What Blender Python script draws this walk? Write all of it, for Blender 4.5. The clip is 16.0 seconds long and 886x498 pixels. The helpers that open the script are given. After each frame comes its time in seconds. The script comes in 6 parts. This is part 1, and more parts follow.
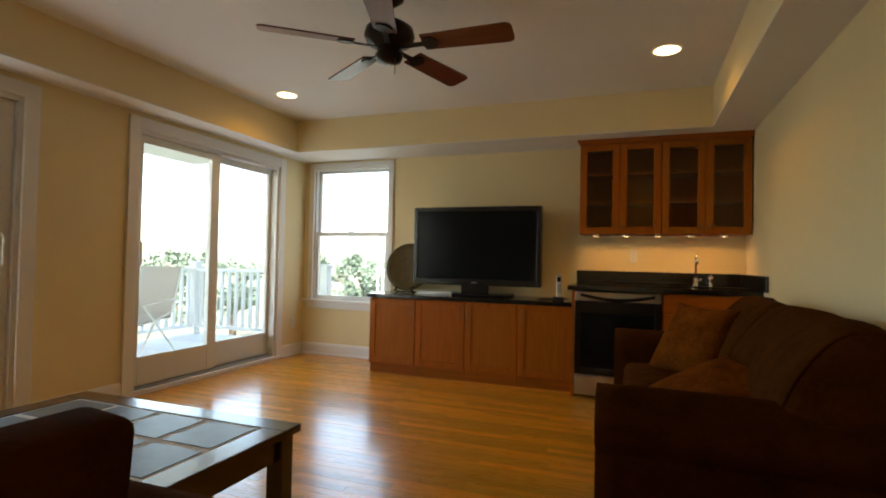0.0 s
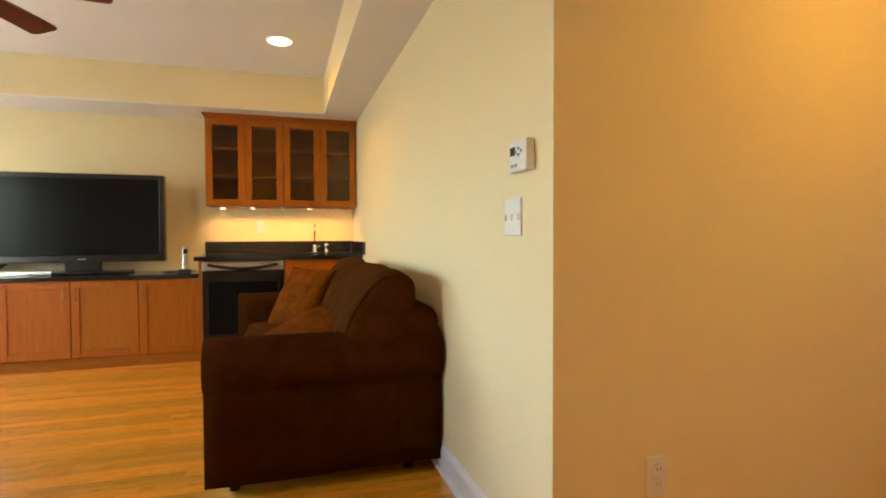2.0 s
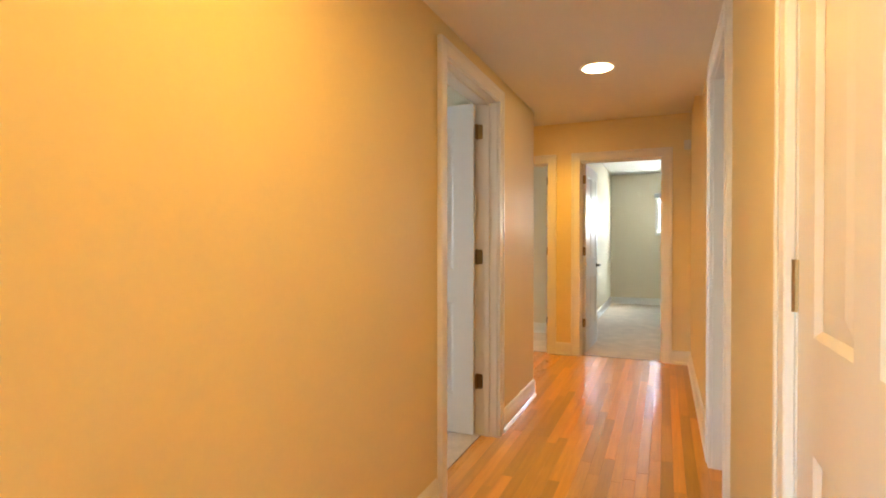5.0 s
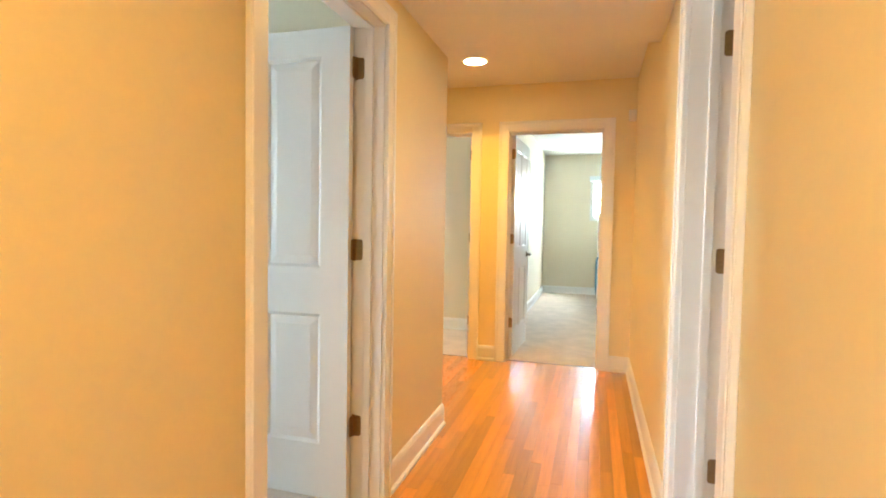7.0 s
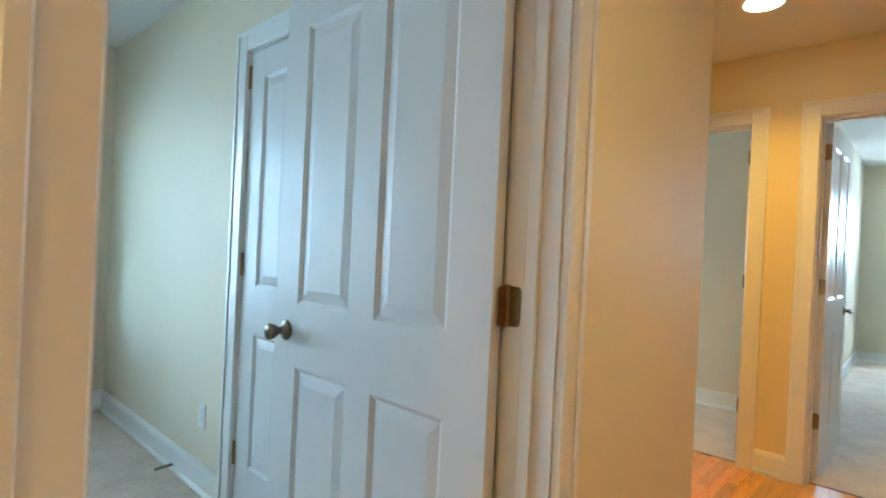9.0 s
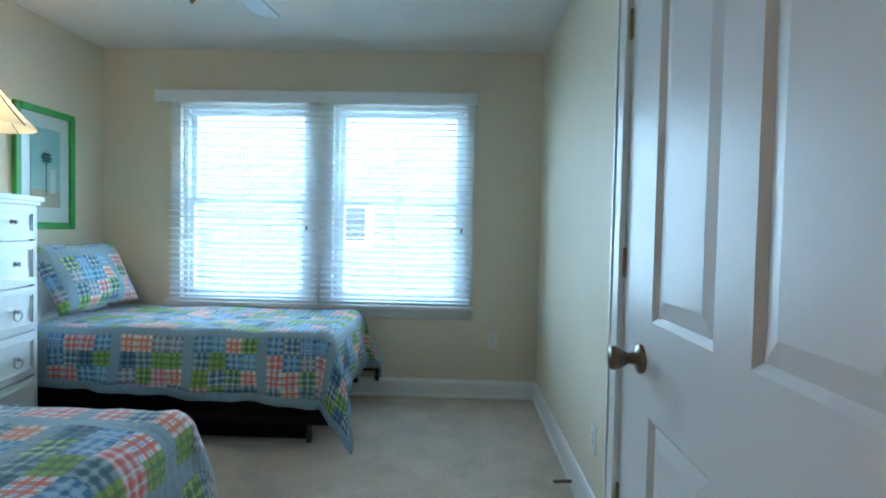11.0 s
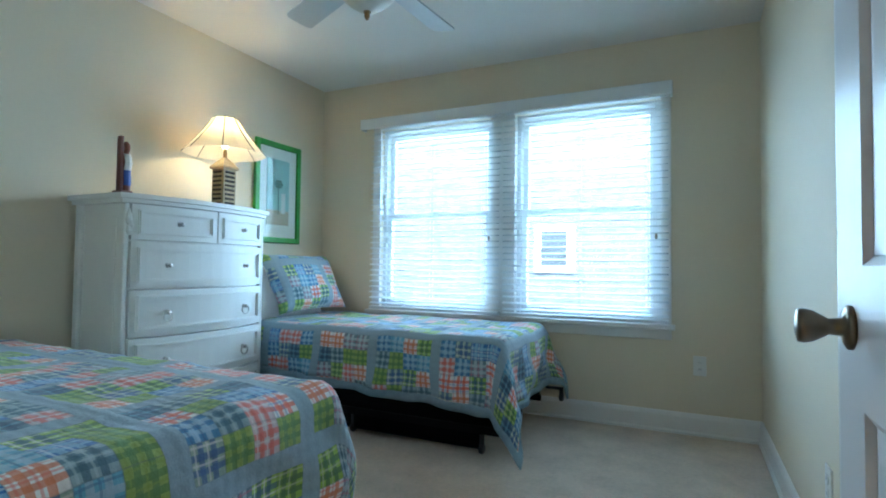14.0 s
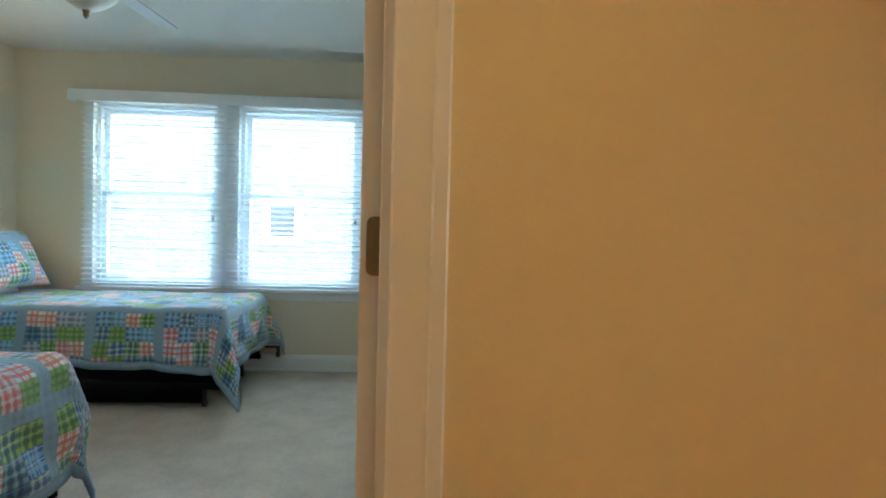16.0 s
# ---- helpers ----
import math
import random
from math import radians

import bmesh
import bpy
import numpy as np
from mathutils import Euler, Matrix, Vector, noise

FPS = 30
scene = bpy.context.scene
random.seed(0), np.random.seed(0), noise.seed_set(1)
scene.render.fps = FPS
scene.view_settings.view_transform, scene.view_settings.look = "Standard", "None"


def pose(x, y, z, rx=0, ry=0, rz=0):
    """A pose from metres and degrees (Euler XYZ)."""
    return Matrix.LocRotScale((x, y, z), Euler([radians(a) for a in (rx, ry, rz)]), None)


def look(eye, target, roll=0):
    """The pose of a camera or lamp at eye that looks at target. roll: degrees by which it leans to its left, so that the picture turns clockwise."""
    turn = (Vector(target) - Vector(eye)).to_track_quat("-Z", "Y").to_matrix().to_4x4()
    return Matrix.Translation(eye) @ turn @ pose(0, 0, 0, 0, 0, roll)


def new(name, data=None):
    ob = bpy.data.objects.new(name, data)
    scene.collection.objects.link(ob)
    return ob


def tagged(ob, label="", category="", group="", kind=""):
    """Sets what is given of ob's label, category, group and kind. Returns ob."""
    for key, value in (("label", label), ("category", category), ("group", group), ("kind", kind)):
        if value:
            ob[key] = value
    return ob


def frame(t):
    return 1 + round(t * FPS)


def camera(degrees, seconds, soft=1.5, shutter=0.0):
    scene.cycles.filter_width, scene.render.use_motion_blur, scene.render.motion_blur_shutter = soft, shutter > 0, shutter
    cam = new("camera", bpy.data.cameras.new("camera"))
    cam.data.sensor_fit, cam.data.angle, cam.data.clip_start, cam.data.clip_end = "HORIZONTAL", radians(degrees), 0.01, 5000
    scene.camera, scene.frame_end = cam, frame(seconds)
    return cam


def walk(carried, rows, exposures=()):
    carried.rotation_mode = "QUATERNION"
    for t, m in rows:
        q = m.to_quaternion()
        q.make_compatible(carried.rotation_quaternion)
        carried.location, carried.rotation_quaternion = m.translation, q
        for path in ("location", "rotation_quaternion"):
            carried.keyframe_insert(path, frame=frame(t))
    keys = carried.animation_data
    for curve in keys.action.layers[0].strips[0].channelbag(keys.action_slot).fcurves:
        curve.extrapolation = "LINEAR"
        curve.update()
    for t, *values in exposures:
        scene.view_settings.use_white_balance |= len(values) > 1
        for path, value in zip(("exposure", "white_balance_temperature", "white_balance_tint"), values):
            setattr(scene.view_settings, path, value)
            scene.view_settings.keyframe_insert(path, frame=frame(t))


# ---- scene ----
cam = camera(80.8, 16.0, soft=1.9)
PATH = [
    (0, (0.642, 0.506, 1.09), (-0.053, 2.38, 1.136), 1.2),
    (0.5, (0.675, 0.357, 1.084), (0.328, 2.326, 1.111), 1.3),
    (1, (0.72, 0.253, 1.089), (0.672, 2.252, 1.092), 1.5),
    (1.5, (0.777, 0.191, 1.082), (1.051, 2.172, 1.057), 0.6),
    (2, (0.829, 0.156, 1.083), (1.416, 2.067, 1.03), -0.2),
    (2.5, (0.93, 0.207, 1.092), (1.844, 1.985, 1.042), 0.6),
    (2.7, (0.952, 0.223, 1.093), (1.975, 1.941, 1.057), 0.7),
    (3, (1.013, 0.251, 1.105), (2.166, 1.885, 1.077), 0.7),
    (3.3, (1.087, 0.265, 1.114), (2.382, 1.789, 1.107), 0.7),
    (3.5, (1.124, 0.286, 1.12), (2.503, 1.735, 1.126), 0.2),
    (4, (1.29, 0.345, 1.145), (2.851, 1.595, 1.154), -0.1),
    (4.5, (1.508, 0.407, 1.158), (3.236, 1.413, 1.155), -0.2),
    (5, (1.712, 0.481, 1.17), (3.552, 1.265, 1.15), 0.0),
    (5.2, (1.792, 0.505, 1.174), (3.667, 1.2, 1.148), -0.1),
    (7.3, (2.866, 0.572, 1.205), (4.785, 1.128, 1.115), 1.0),
    (7.5, (2.982, 0.587, 1.209), (4.877, 1.219, 1.133), 1.1),
    (8, (3.292, 0.65, 1.213), (5.093, 1.518, 1.179), 1.5),
    (8.2, (3.408, 0.694, 1.222), (5.165, 1.65, 1.195), 1.7),
    (10.3, (4.144, 1.094, 1.196), (4.722, 3.009, 1.156), 2.6),
    (10.5, (4.195, 1.129, 1.196), (4.59, 3.089, 1.144), 2.1),
    (11, (4.275, 1.222, 1.189), (4.211, 3.22, 1.126), 1.2),
    (11.5, (4.294, 1.35, 1.173), (3.874, 3.304, 1.111), 1.2),
    (12, (4.273, 1.531, 1.134), (3.527, 3.386, 1.074), 1.2),
    (12.5, (4.258, 1.62, 1.078), (3.348, 3.4, 1.033), -0.4),
    (13, (4.293, 1.637, 1.013), (3.31, 3.379, 1.002), -0.4),
    (13.5, (4.347, 1.574, 0.979), (3.385, 3.327, 1.012), -0.1),
    (14, (4.464, 1.424, 1.003), (3.609, 3.231, 1.069), 0.7),
    (14.5, (4.608, 1.256, 1.028), (3.892, 3.122, 1.117), 1.5),
    (15, (4.673, 1.042, 1.056), (4.22, 2.988, 1.137), 2.0),
    (15.5, (4.715, 0.871, 1.084), (4.525, 2.862, 1.11), 1.4),
    (16, (4.758, 0.751, 1.107), (4.863, 2.747, 1.059), 1.4),
]
walk(cam, [(t, look(eye, target, roll)) for t, eye, target, roll in PATH],
     [(0.0, 2.91, 7050, 10), (0.5, 3.16, 7000, 10), (1.0, 3.46, 6950, 10), (1.5, 3.98, 6800, 10), (2.0, 4.55, 6650, 10), (2.5, 5.1, 6580, 10), (3.0, 5.36, 6450, 10), (3.5, 5.38, 6450, 10), (5.0, 5.25, 6650, 10),
      (7.3, 5.9, 5800, 3), (8.2, 5.6, 5150, -1), (10.3, 4.76, 5000, 3), (13.0, 4.56, 5000, 3), (15.0, 4.7, 5100, 3), (16.0, 4.72, 5480, 4)])

# ---- world, sun and lamps ----
world = bpy.data.worlds.new("sky")
scene.world = world
world.use_nodes = True
wn = world.node_tree.nodes
sky = wn.new("ShaderNodeTexSky")
sky.sky_type = "NISHITA"
sky.sun_disc = False
sky.sun_elevation = radians(49)
sky.sun_rotation = radians(151)
sky.air_density, sky.dust_density, sky.ozone_density = 1.0, 2.0, 1.0
wn["Background"].inputs["Strength"].default_value = 0.15
world.node_tree.links.new(sky.outputs["Color"], wn["Background"].inputs["Color"])

sun_data = bpy.data.lights.new("sun", "SUN")
sun_data.energy, sun_data.angle, sun_data.color = 2.5, radians(3), (1.0, 0.96, 0.9)
sun = new("sun", sun_data)
sun.matrix_world = look((5, -9, 12), (0, 0, 0))


def area_lamp(name, place, target, sx, sy, watts, colour, spread=180):
    d = bpy.data.lights.new(name, "AREA")
    d.shape, d.size, d.size_y = "RECTANGLE", sx, sy
    d.energy, d.color, d.spread = watts * LAMP, colour, radians(spread)
    ob = new(name, d)
    ob.matrix_world = look(place, target)
    return ob


def disc_lamp(name, place, watts, colour, size=0.11, spread=130):
    d = bpy.data.lights.new(name, "AREA")
    d.shape, d.size = "DISK", size
    d.energy, d.color, d.spread = watts, colour, radians(spread)
    ob = new(name, d)
    ob.matrix_world = look(place, (place[0], place[1] + 0.0005, place[2] - 1))
    return ob


LAMP = 0.019   # all lamps together, against the sky
DAY = (0.86, 0.94, 1.0)
WARM = (1.0, 0.51, 0.065)
# daylight entering by the glazed openings
area_lamp("sky_slider_a", (-3.12, 4.33, 1.15), (0, 4.33, 0.9), 1.6, 1.8, 62, DAY)
area_lamp("sky_slider_b", (-3.12, 1.85, 1.15), (0, 1.85, 0.9), 1.6, 1.8, 36, DAY)
area_lamp("sky_window_living", (-2.33, 5.76, 1.4), (-2.33, 0, 1.0), 0.85, 1.35, 26, DAY)
area_lamp("sky_window_bedroom", (3.28, 5.16, 1.4), (3.28, 0, 0.9), 1.9, 1.35, 118, (0.74, 0.9, 1.0), 130)
area_lamp("sky_window_far", (12.55, 0.045, 1.72), (8, 0.045, 0.6), 1.2, 0.9, 225, (0.84, 0.94, 1.0))
# this one shines through an unseen window, added to light the side room
area_lamp("sky_added_window", (8.1, 4.9, 1.4), (8.1, 0, 1.0), 0.9, 1.2, 45, (0.8, 0.92, 1.0))


# ---- materials ----
def nodes_of(name):
    m = bpy.data.materials.new(name)
    m.use_nodes = True
    return m, m.node_tree.nodes, m.node_tree.links


def noise_node(n, l, vec, scale, detail=4.0, rough=0.6):
    t = n.new("ShaderNodeTexNoise")
    t.inputs["Scale"].default_value, t.inputs["Detail"].default_value, t.inputs["Roughness"].default_value = scale, detail, rough
    if vec is not None:
        l.new(vec, t.inputs["Vector"])
    return t.outputs["Fac"]


def mix_node(n, l, fac, a, b, kind="MIX"):
    m = n.new("ShaderNodeMix")
    m.data_type, m.blend_type = "RGBA", kind
    for value, slot in ((fac, 0), (a, 6), (b, 7)):
        if isinstance(value, (int, float)):
            m.inputs[slot].default_value = value
        elif isinstance(value, tuple):
            m.inputs[slot].default_value = (*value[:3], 1)
        else:
            l.new(value, m.inputs[slot])
    return m.outputs[2]


def math_node(n, l, op, a, b=0.0):
    m = n.new("ShaderNodeMath")
    m.operation = op
    for i, v in enumerate((a, b)):
        if isinstance(v, (int, float)):
            m.inputs[i].default_value = v
        else:
            l.new(v, m.inputs[i])
    return m.outputs[0]


def ramp_node(n, l, fac, lo, hi):
    r = n.new("ShaderNodeMapRange")
    r.inputs[1].default_value, r.inputs[2].default_value = lo, hi
    l.new(fac, r.inputs[0])
    return r.outputs[0]


def scaled(n, l, vec, s):
    m = n.new("ShaderNodeMapping")
    m.inputs["Scale"].default_value = s
    l.new(vec, m.inputs["Vector"])
    return m.outputs["Vector"]


def surface(name, base, rough=0.6, metal=0.0, vary=0.08, big=1.5, fine=40.0, bump=0.0, bump_scale=120.0, stretch=None, coat=0.0, per_object=0.0, spec=0.5):
    """A plain real surface: colour varied at two scales, uneven gloss, fine relief."""
    m, n, l = nodes_of(name)
    b = n["Principled BSDF"]
    co = n.new("ShaderNodeTexCoord").outputs["Object"]
    if stretch:
        co = scaled(n, l, co, stretch)
    dark = tuple(c * (1 - vary) for c in base)
    light = tuple(min(1, c * (1 + vary)) for c in base)
    f1, f2 = noise_node(n, l, co, big, 3), noise_node(n, l, co, fine, 5)
    mixed = math_node(n, l, "ADD", math_node(n, l, "MULTIPLY", f1, 0.6), math_node(n, l, "MULTIPLY", f2, 0.4))
    col = mix_node(n, l, ramp_node(n, l, mixed, 0.3, 0.7), dark, light)
    if per_object:
        info = n.new("ShaderNodeObjectInfo").outputs["Random"]
        shade = math_node(n, l, "ADD", math_node(n, l, "MULTIPLY", info, 2 * per_object), 1 - per_object)
        comb = n.new("ShaderNodeCombineColor")
        for i in range(3):
            l.new(shade, comb.inputs[i])
        col = mix_node(n, l, 1.0, col, comb.outputs[0], "MULTIPLY")
    l.new(col, b.inputs["Base Color"])
    l.new(math_node(n, l, "ADD", math_node(n, l, "MULTIPLY", f2, 0.12), rough - 0.06), b.inputs["Roughness"])
    b.inputs["Metallic"].default_value = metal
    b.inputs["Coat Weight"].default_value = coat
    b.inputs["Coat Roughness"].default_value = 0.12
    b.inputs["Specular IOR Level"].default_value = spec
    if bump:
        bp = n.new("ShaderNodeBump")
        bp.inputs["Strength"].default_value, bp.inputs["Distance"].default_value = bump, 0.004
        l.new(noise_node(n, l, co, bump_scale, 4), bp.inputs["Height"])
        l.new(bp.outputs["Normal"], b.inputs["Normal"])
    return m


def wood(name, base, rough=0.35, along="x", contrast=0.3, random_by="object", spread=0.25, coat=0.2, scale=1.0, spec=0.5):
    """Grained wood, varnished; the grain runs along one axis, each board its own tone."""
    m, n, l = nodes_of(name)
    b = n["Principled BSDF"]
    co = n.new("ShaderNodeTexCoord").outputs["Object"]
    if random_by == "island":
        rnd = n.new("ShaderNodeNewGeometry").outputs["Random Per Island"]
    else:
        rnd = n.new("ShaderNodeObjectInfo").outputs["Random"]
    shift = n.new("ShaderNodeVectorMath")
    shift.operation = "ADD"
    l.new(co, shift.inputs[0])
    cv = n.new("ShaderNodeCombineXYZ")
    for i in range(3):
        l.new(math_node(n, l, "MULTIPLY", rnd, 37.0 + 11 * i), cv.inputs[i])
    l.new(cv.outputs[0], shift.inputs[1])
    s = {"x": (1.2, 22, 22), "y": (22, 1.2, 22), "z": (22, 22, 1.2)}[along]
    gv = scaled(n, l, shift.outputs[0], tuple(v * scale for v in s))
    grain = noise_node(n, l, gv, 2.2, 6, 0.65)
    pores = noise_node(n, l, gv, 9.0, 3, 0.7)
    g = math_node(n, l, "ADD", math_node(n, l, "MULTIPLY", grain, 0.7), math_node(n, l, "MULTIPLY", pores, 0.3))
    col = mix_node(n, l, ramp_node(n, l, g, 0.32, 0.68), tuple(c * (1 - contrast) for c in base), tuple(min(1, c * (1 + contrast * 0.7)) for c in base))
    hs = n.new("ShaderNodeHueSaturation")
    l.new(col, hs.inputs["Color"])
    l.new(math_node(n, l, "ADD", math_node(n, l, "MULTIPLY", rnd, 2 * spread), 1 - spread), hs.inputs["Value"])
    l.new(math_node(n, l, "ADD", math_node(n, l, "MULTIPLY", rnd, -0.012), 0.506), hs.inputs["Hue"])
    l.new(hs.outputs[0], b.inputs["Base Color"])
    l.new(math_node(n, l, "ADD", math_node(n, l, "MULTIPLY", pores, 0.15), rough - 0.07), b.inputs["Roughness"])
    b.inputs["Coat Weight"].default_value, b.inputs["Coat Roughness"].default_value = coat, 0.15
    b.inputs["Specular IOR Level"].default_value = spec
    bp = n.new("ShaderNodeBump")
    bp.inputs["Strength"].default_value, bp.inputs["Distance"].default_value = 0.12, 0.002
    l.new(pores, bp.inputs["Height"])
    l.new(bp.outputs["Normal"], b.inputs["Normal"])
    return m


def glow(name, colour, strength):
    m, n, l = nodes_of(name)
    e = n.new("ShaderNodeEmission")
    e.inputs[0].default_value, e.inputs[1].default_value = (*colour, 1), strength
    l.new(e.outputs[0], n["Material Output"].inputs[0])
    return m


def glass(name, tint=(0.95, 0.98, 0.97), rough=0.02):
    """Thin clear pane: passes light straight through and mirrors by Fresnel."""
    m, n, l = nodes_of(name)
    t, g, mx, fr = n.new("ShaderNodeBsdfTransparent"), n.new("ShaderNodeBsdfGlossy"), n.new("ShaderNodeMixShader"), n.new("ShaderNodeLayerWeight")
    t.inputs[0].default_value = (*tint, 1)
    g.inputs["Roughness"].default_value = rough
    steep = math_node(n, l, "POWER", fr.outputs["Facing"], 4.0)
    l.new(math_node(n, l, "ADD", math_node(n, l, "MULTIPLY", steep, 0.5), 0.025), mx.inputs[0])
    l.new(t.outputs[0], mx.inputs[1])
    l.new(g.outputs[0], mx.inputs[2])
    l.new(mx.outputs[0], n["Material Output"].inputs[0])
    return m


def plaid_quilt(name):
    """Patchwork of plaid squares in columns, parted by blue-grey sashing; UV in metres."""
    m, n, l = nodes_of(name)
    b = n["Principled BSDF"]
    uv = n.new("ShaderNodeTexCoord").outputs["UV"]
    sep = n.new("ShaderNodeSeparateXYZ")
    l.new(uv, sep.inputs[0])
    u, v = sep.outputs[0], sep.outputs[1]
    period, sash_w = 0.4, 0.14

    def grid(c, off):
        """Index of the patch, place inside it and whether it lies in the sashing, along one direction."""
        q = math_node(n, l, "DIVIDE", math_node(n, l, "ADD", c, off), period)
        block, f = math_node(n, l, "FLOOR", q), math_node(n, l, "FRACT", q)
        loc = math_node(n, l, "MULTIPLY", math_node(n, l, "SUBTRACT", f, sash_w), 4 / (1 - sash_w))
        cell = math_node(n, l, "ADD", math_node(n, l, "MULTIPLY", block, 5.0), math_node(n, l, "FLOOR", loc))
        return cell, math_node(n, l, "FRACT", loc), math_node(n, l, "LESS_THAN", f, sash_w)

    cu, pu, su = grid(u, 4.1)
    cv_, pv, sv = grid(v, 4.0)
    cells = n.new("ShaderNodeCombineXYZ")
    l.new(cu, cells.inputs[0])
    l.new(cv_, cells.inputs[1])
    wn_ = n.new("ShaderNodeTexWhiteNoise")
    wn_.noise_dimensions = "2D"
    l.new(cells.outputs[0], wn_.inputs["Vector"])
    r = wn_.outputs["Value"]

    def steps(cols):
        cr = n.new("ShaderNodeValToRGB")
        cr.color_ramp.interpolation = "CONSTANT"
        cr.color_ramp.elements.remove(cr.color_ramp.elements[1])
        for i, c in enumerate(cols):
            e = cr.color_ramp.elements[0] if i == 0 else cr.color_ramp.elements.new(i / len(cols))
            e.position, e.color = i / len(cols), (*c, 1)
        l.new(r, cr.inputs[0])
        return cr.outputs[0]

    white, navy, teal, green, dark = (0.86, 0.84, 0.8), (0.04, 0.16, 0.44), (0.17, 0.42, 0.58), (0.34, 0.52, 0.07), (0.05, 0.13, 0.18)
    ground = steps([white, navy, green, (0.3, 0.4, 0.44), (0.34, 0.46, 0.1), teal, (0.16, 0.24, 0.28), (0.62, 0.5, 0.5), green, (0.08, 0.24, 0.46), white, (0.34, 0.44, 0.36), (0.12, 0.2, 0.26)])
    stripe = steps([(0.66, 0.1, 0.04), (0.3, 0.5, 0.66), (0.07, 0.17, 0.05), dark, (0.12, 0.25, 0.06), (0.4, 0.55, 0.64), (0.5, 0.58, 0.6), (0.66, 0.14, 0.1), dark, (0.4, 0.56, 0.68), (0.64, 0.18, 0.05), (0.05, 0.12, 0.3), (0.03, 0.08, 0.16)])
    third = steps([(0.1, 0.22, 0.5), (0.7, 0.74, 0.74), (0.6, 0.66, 0.4), (0.5, 0.6, 0.62), (0.3, 0.42, 0.06), (0.04, 0.12, 0.3), (0.5, 0.12, 0.2), white, white, (0.04, 0.1, 0.28), (0.66, 0.1, 0.05), white, teal])

    def bars(c, places, width):
        out = None
        for at in places:
            hit = math_node(n, l, "LESS_THAN", math_node(n, l, "ABSOLUTE", math_node(n, l, "SUBTRACT", c, at)), width)
            out = hit if out is None else math_node(n, l, "MAXIMUM", out, hit)
        return out

    col = mix_node(n, l, math_node(n, l, "MULTIPLY", bars(pv, (0.3, 0.68), 0.085), 0.8), ground, stripe)
    col = mix_node(n, l, math_node(n, l, "MULTIPLY", bars(pu, (0.34, 0.7), 0.085), 0.8), col, stripe)
    col = mix_node(n, l, math_node(n, l, "MULTIPLY", bars(pu, (0.1, 0.52), 0.03), 0.5), col, third)
    col = mix_node(n, l, math_node(n, l, "MULTIPLY", bars(pv, (0.12, 0.5), 0.03), 0.5), col, third)
    seam = math_node(n, l, "MAXIMUM", bars(pu, (0.0, 1.0), 0.02), bars(pv, (0.0, 1.0), 0.02))
    col = mix_node(n, l, math_node(n, l, "MULTIPLY", seam, 0.35), col, (0.1, 0.13, 0.16))
    sash = mix_node(n, l, noise_node(n, l, scaled(n, l, uv, (160, 160, 1)), 1.0, 2), (0.22, 0.31, 0.38), (0.35, 0.44, 0.51))
    col = mix_node(n, l, math_node(n, l, "MAXIMUM", su, sv), col, sash)
    fade = noise_node(n, l, scaled(n, l, uv, (5, 5, 1)), 1.0, 3)
    col = mix_node(n, l, math_node(n, l, "MULTIPLY", fade, 0.1), col, (0.6, 0.66, 0.7))
    l.new(col, b.inputs["Base Color"])
    b.inputs["Roughness"].default_value = 0.85
    b.inputs["Sheen Weight"].default_value = 0.25
    b.inputs["Specular IOR Level"].default_value = 0.2
    wave = math_node(n, l, "ADD", math_node(n, l, "SINE", math_node(n, l, "MULTIPLY", u, 2 * math.pi / 0.036)), math_node(n, l, "SINE", math_node(n, l, "MULTIPLY", v, 2 * math.pi / 0.036)))
    puck = noise_node(n, l, scaled(n, l, uv, (38, 38, 1)), 1.0, 4)
    bp = n.new("ShaderNodeBump")
    bp.inputs["Strength"].default_value, bp.inputs["Distance"].default_value = 0.55, 0.006
    l.new(math_node(n, l, "ADD", math_node(n, l, "MULTIPLY", wave, 0.12), puck), bp.inputs["Height"])
    l.new(bp.outputs["Normal"], b.inputs["Normal"])
    return m


M_WALL = surface("cream_wall_paint", (0.80, 0.675, 0.395), 0.62, vary=0.03, big=0.9, fine=60, bump=0.12, bump_scale=260, spec=0.35)
M_WALL_BED = surface("pale_cream_wall_paint", (0.76, 0.68, 0.52), 0.65, vary=0.03, big=0.9, fine=60, bump=0.12, bump_scale=260, spec=0.35)
M_CEIL = surface("white_ceiling_paint", (0.80, 0.78, 0.74), 0.75, vary=0.03, big=0.8, fine=70, bump=0.1, bump_scale=220, spec=0.3)
M_TRIM = surface("white_gloss_trim", (0.82, 0.81, 0.78), 0.32, vary=0.02, big=2, fine=50)
M_DOOR = surface("white_semigloss_door", (0.72, 0.71, 0.70), 0.36, vary=0.02, big=2, fine=30, spec=0.22)
M_OAK = wood("oak_strip_floor", (0.64, 0.295, 0.033), 0.3, "x", 0.17, "object", 0.27, 0.4)
# same oak, its colour raised to carry the living room's stronger light
M_OAK_S = wood("oak_strip_floor_brightened", (0.79, 0.335, 0.026), 0.28, "x", 0.13, "island", 0.25, 0.8)
M_GAP = surface("dark_floor_joint", (0.06, 0.03, 0.015), 0.8)
M_CHERRY = wood("cherry_cabinet_wood", (0.37, 0.1, 0.004), 0.45, "z", 0.26, "object", 0.07, 0.03, spec=0.22)
M_CHERRY_X = wood("cherry_cabinet_wood_across", (0.37, 0.1, 0.004), 0.45, "x", 0.26, "object", 0.07, 0.03, spec=0.22)
M_BLACKSTONE = surface("black_granite", (0.012, 0.012, 0.014), 0.12, vary=0.5, big=30, fine=180, spec=0.6)
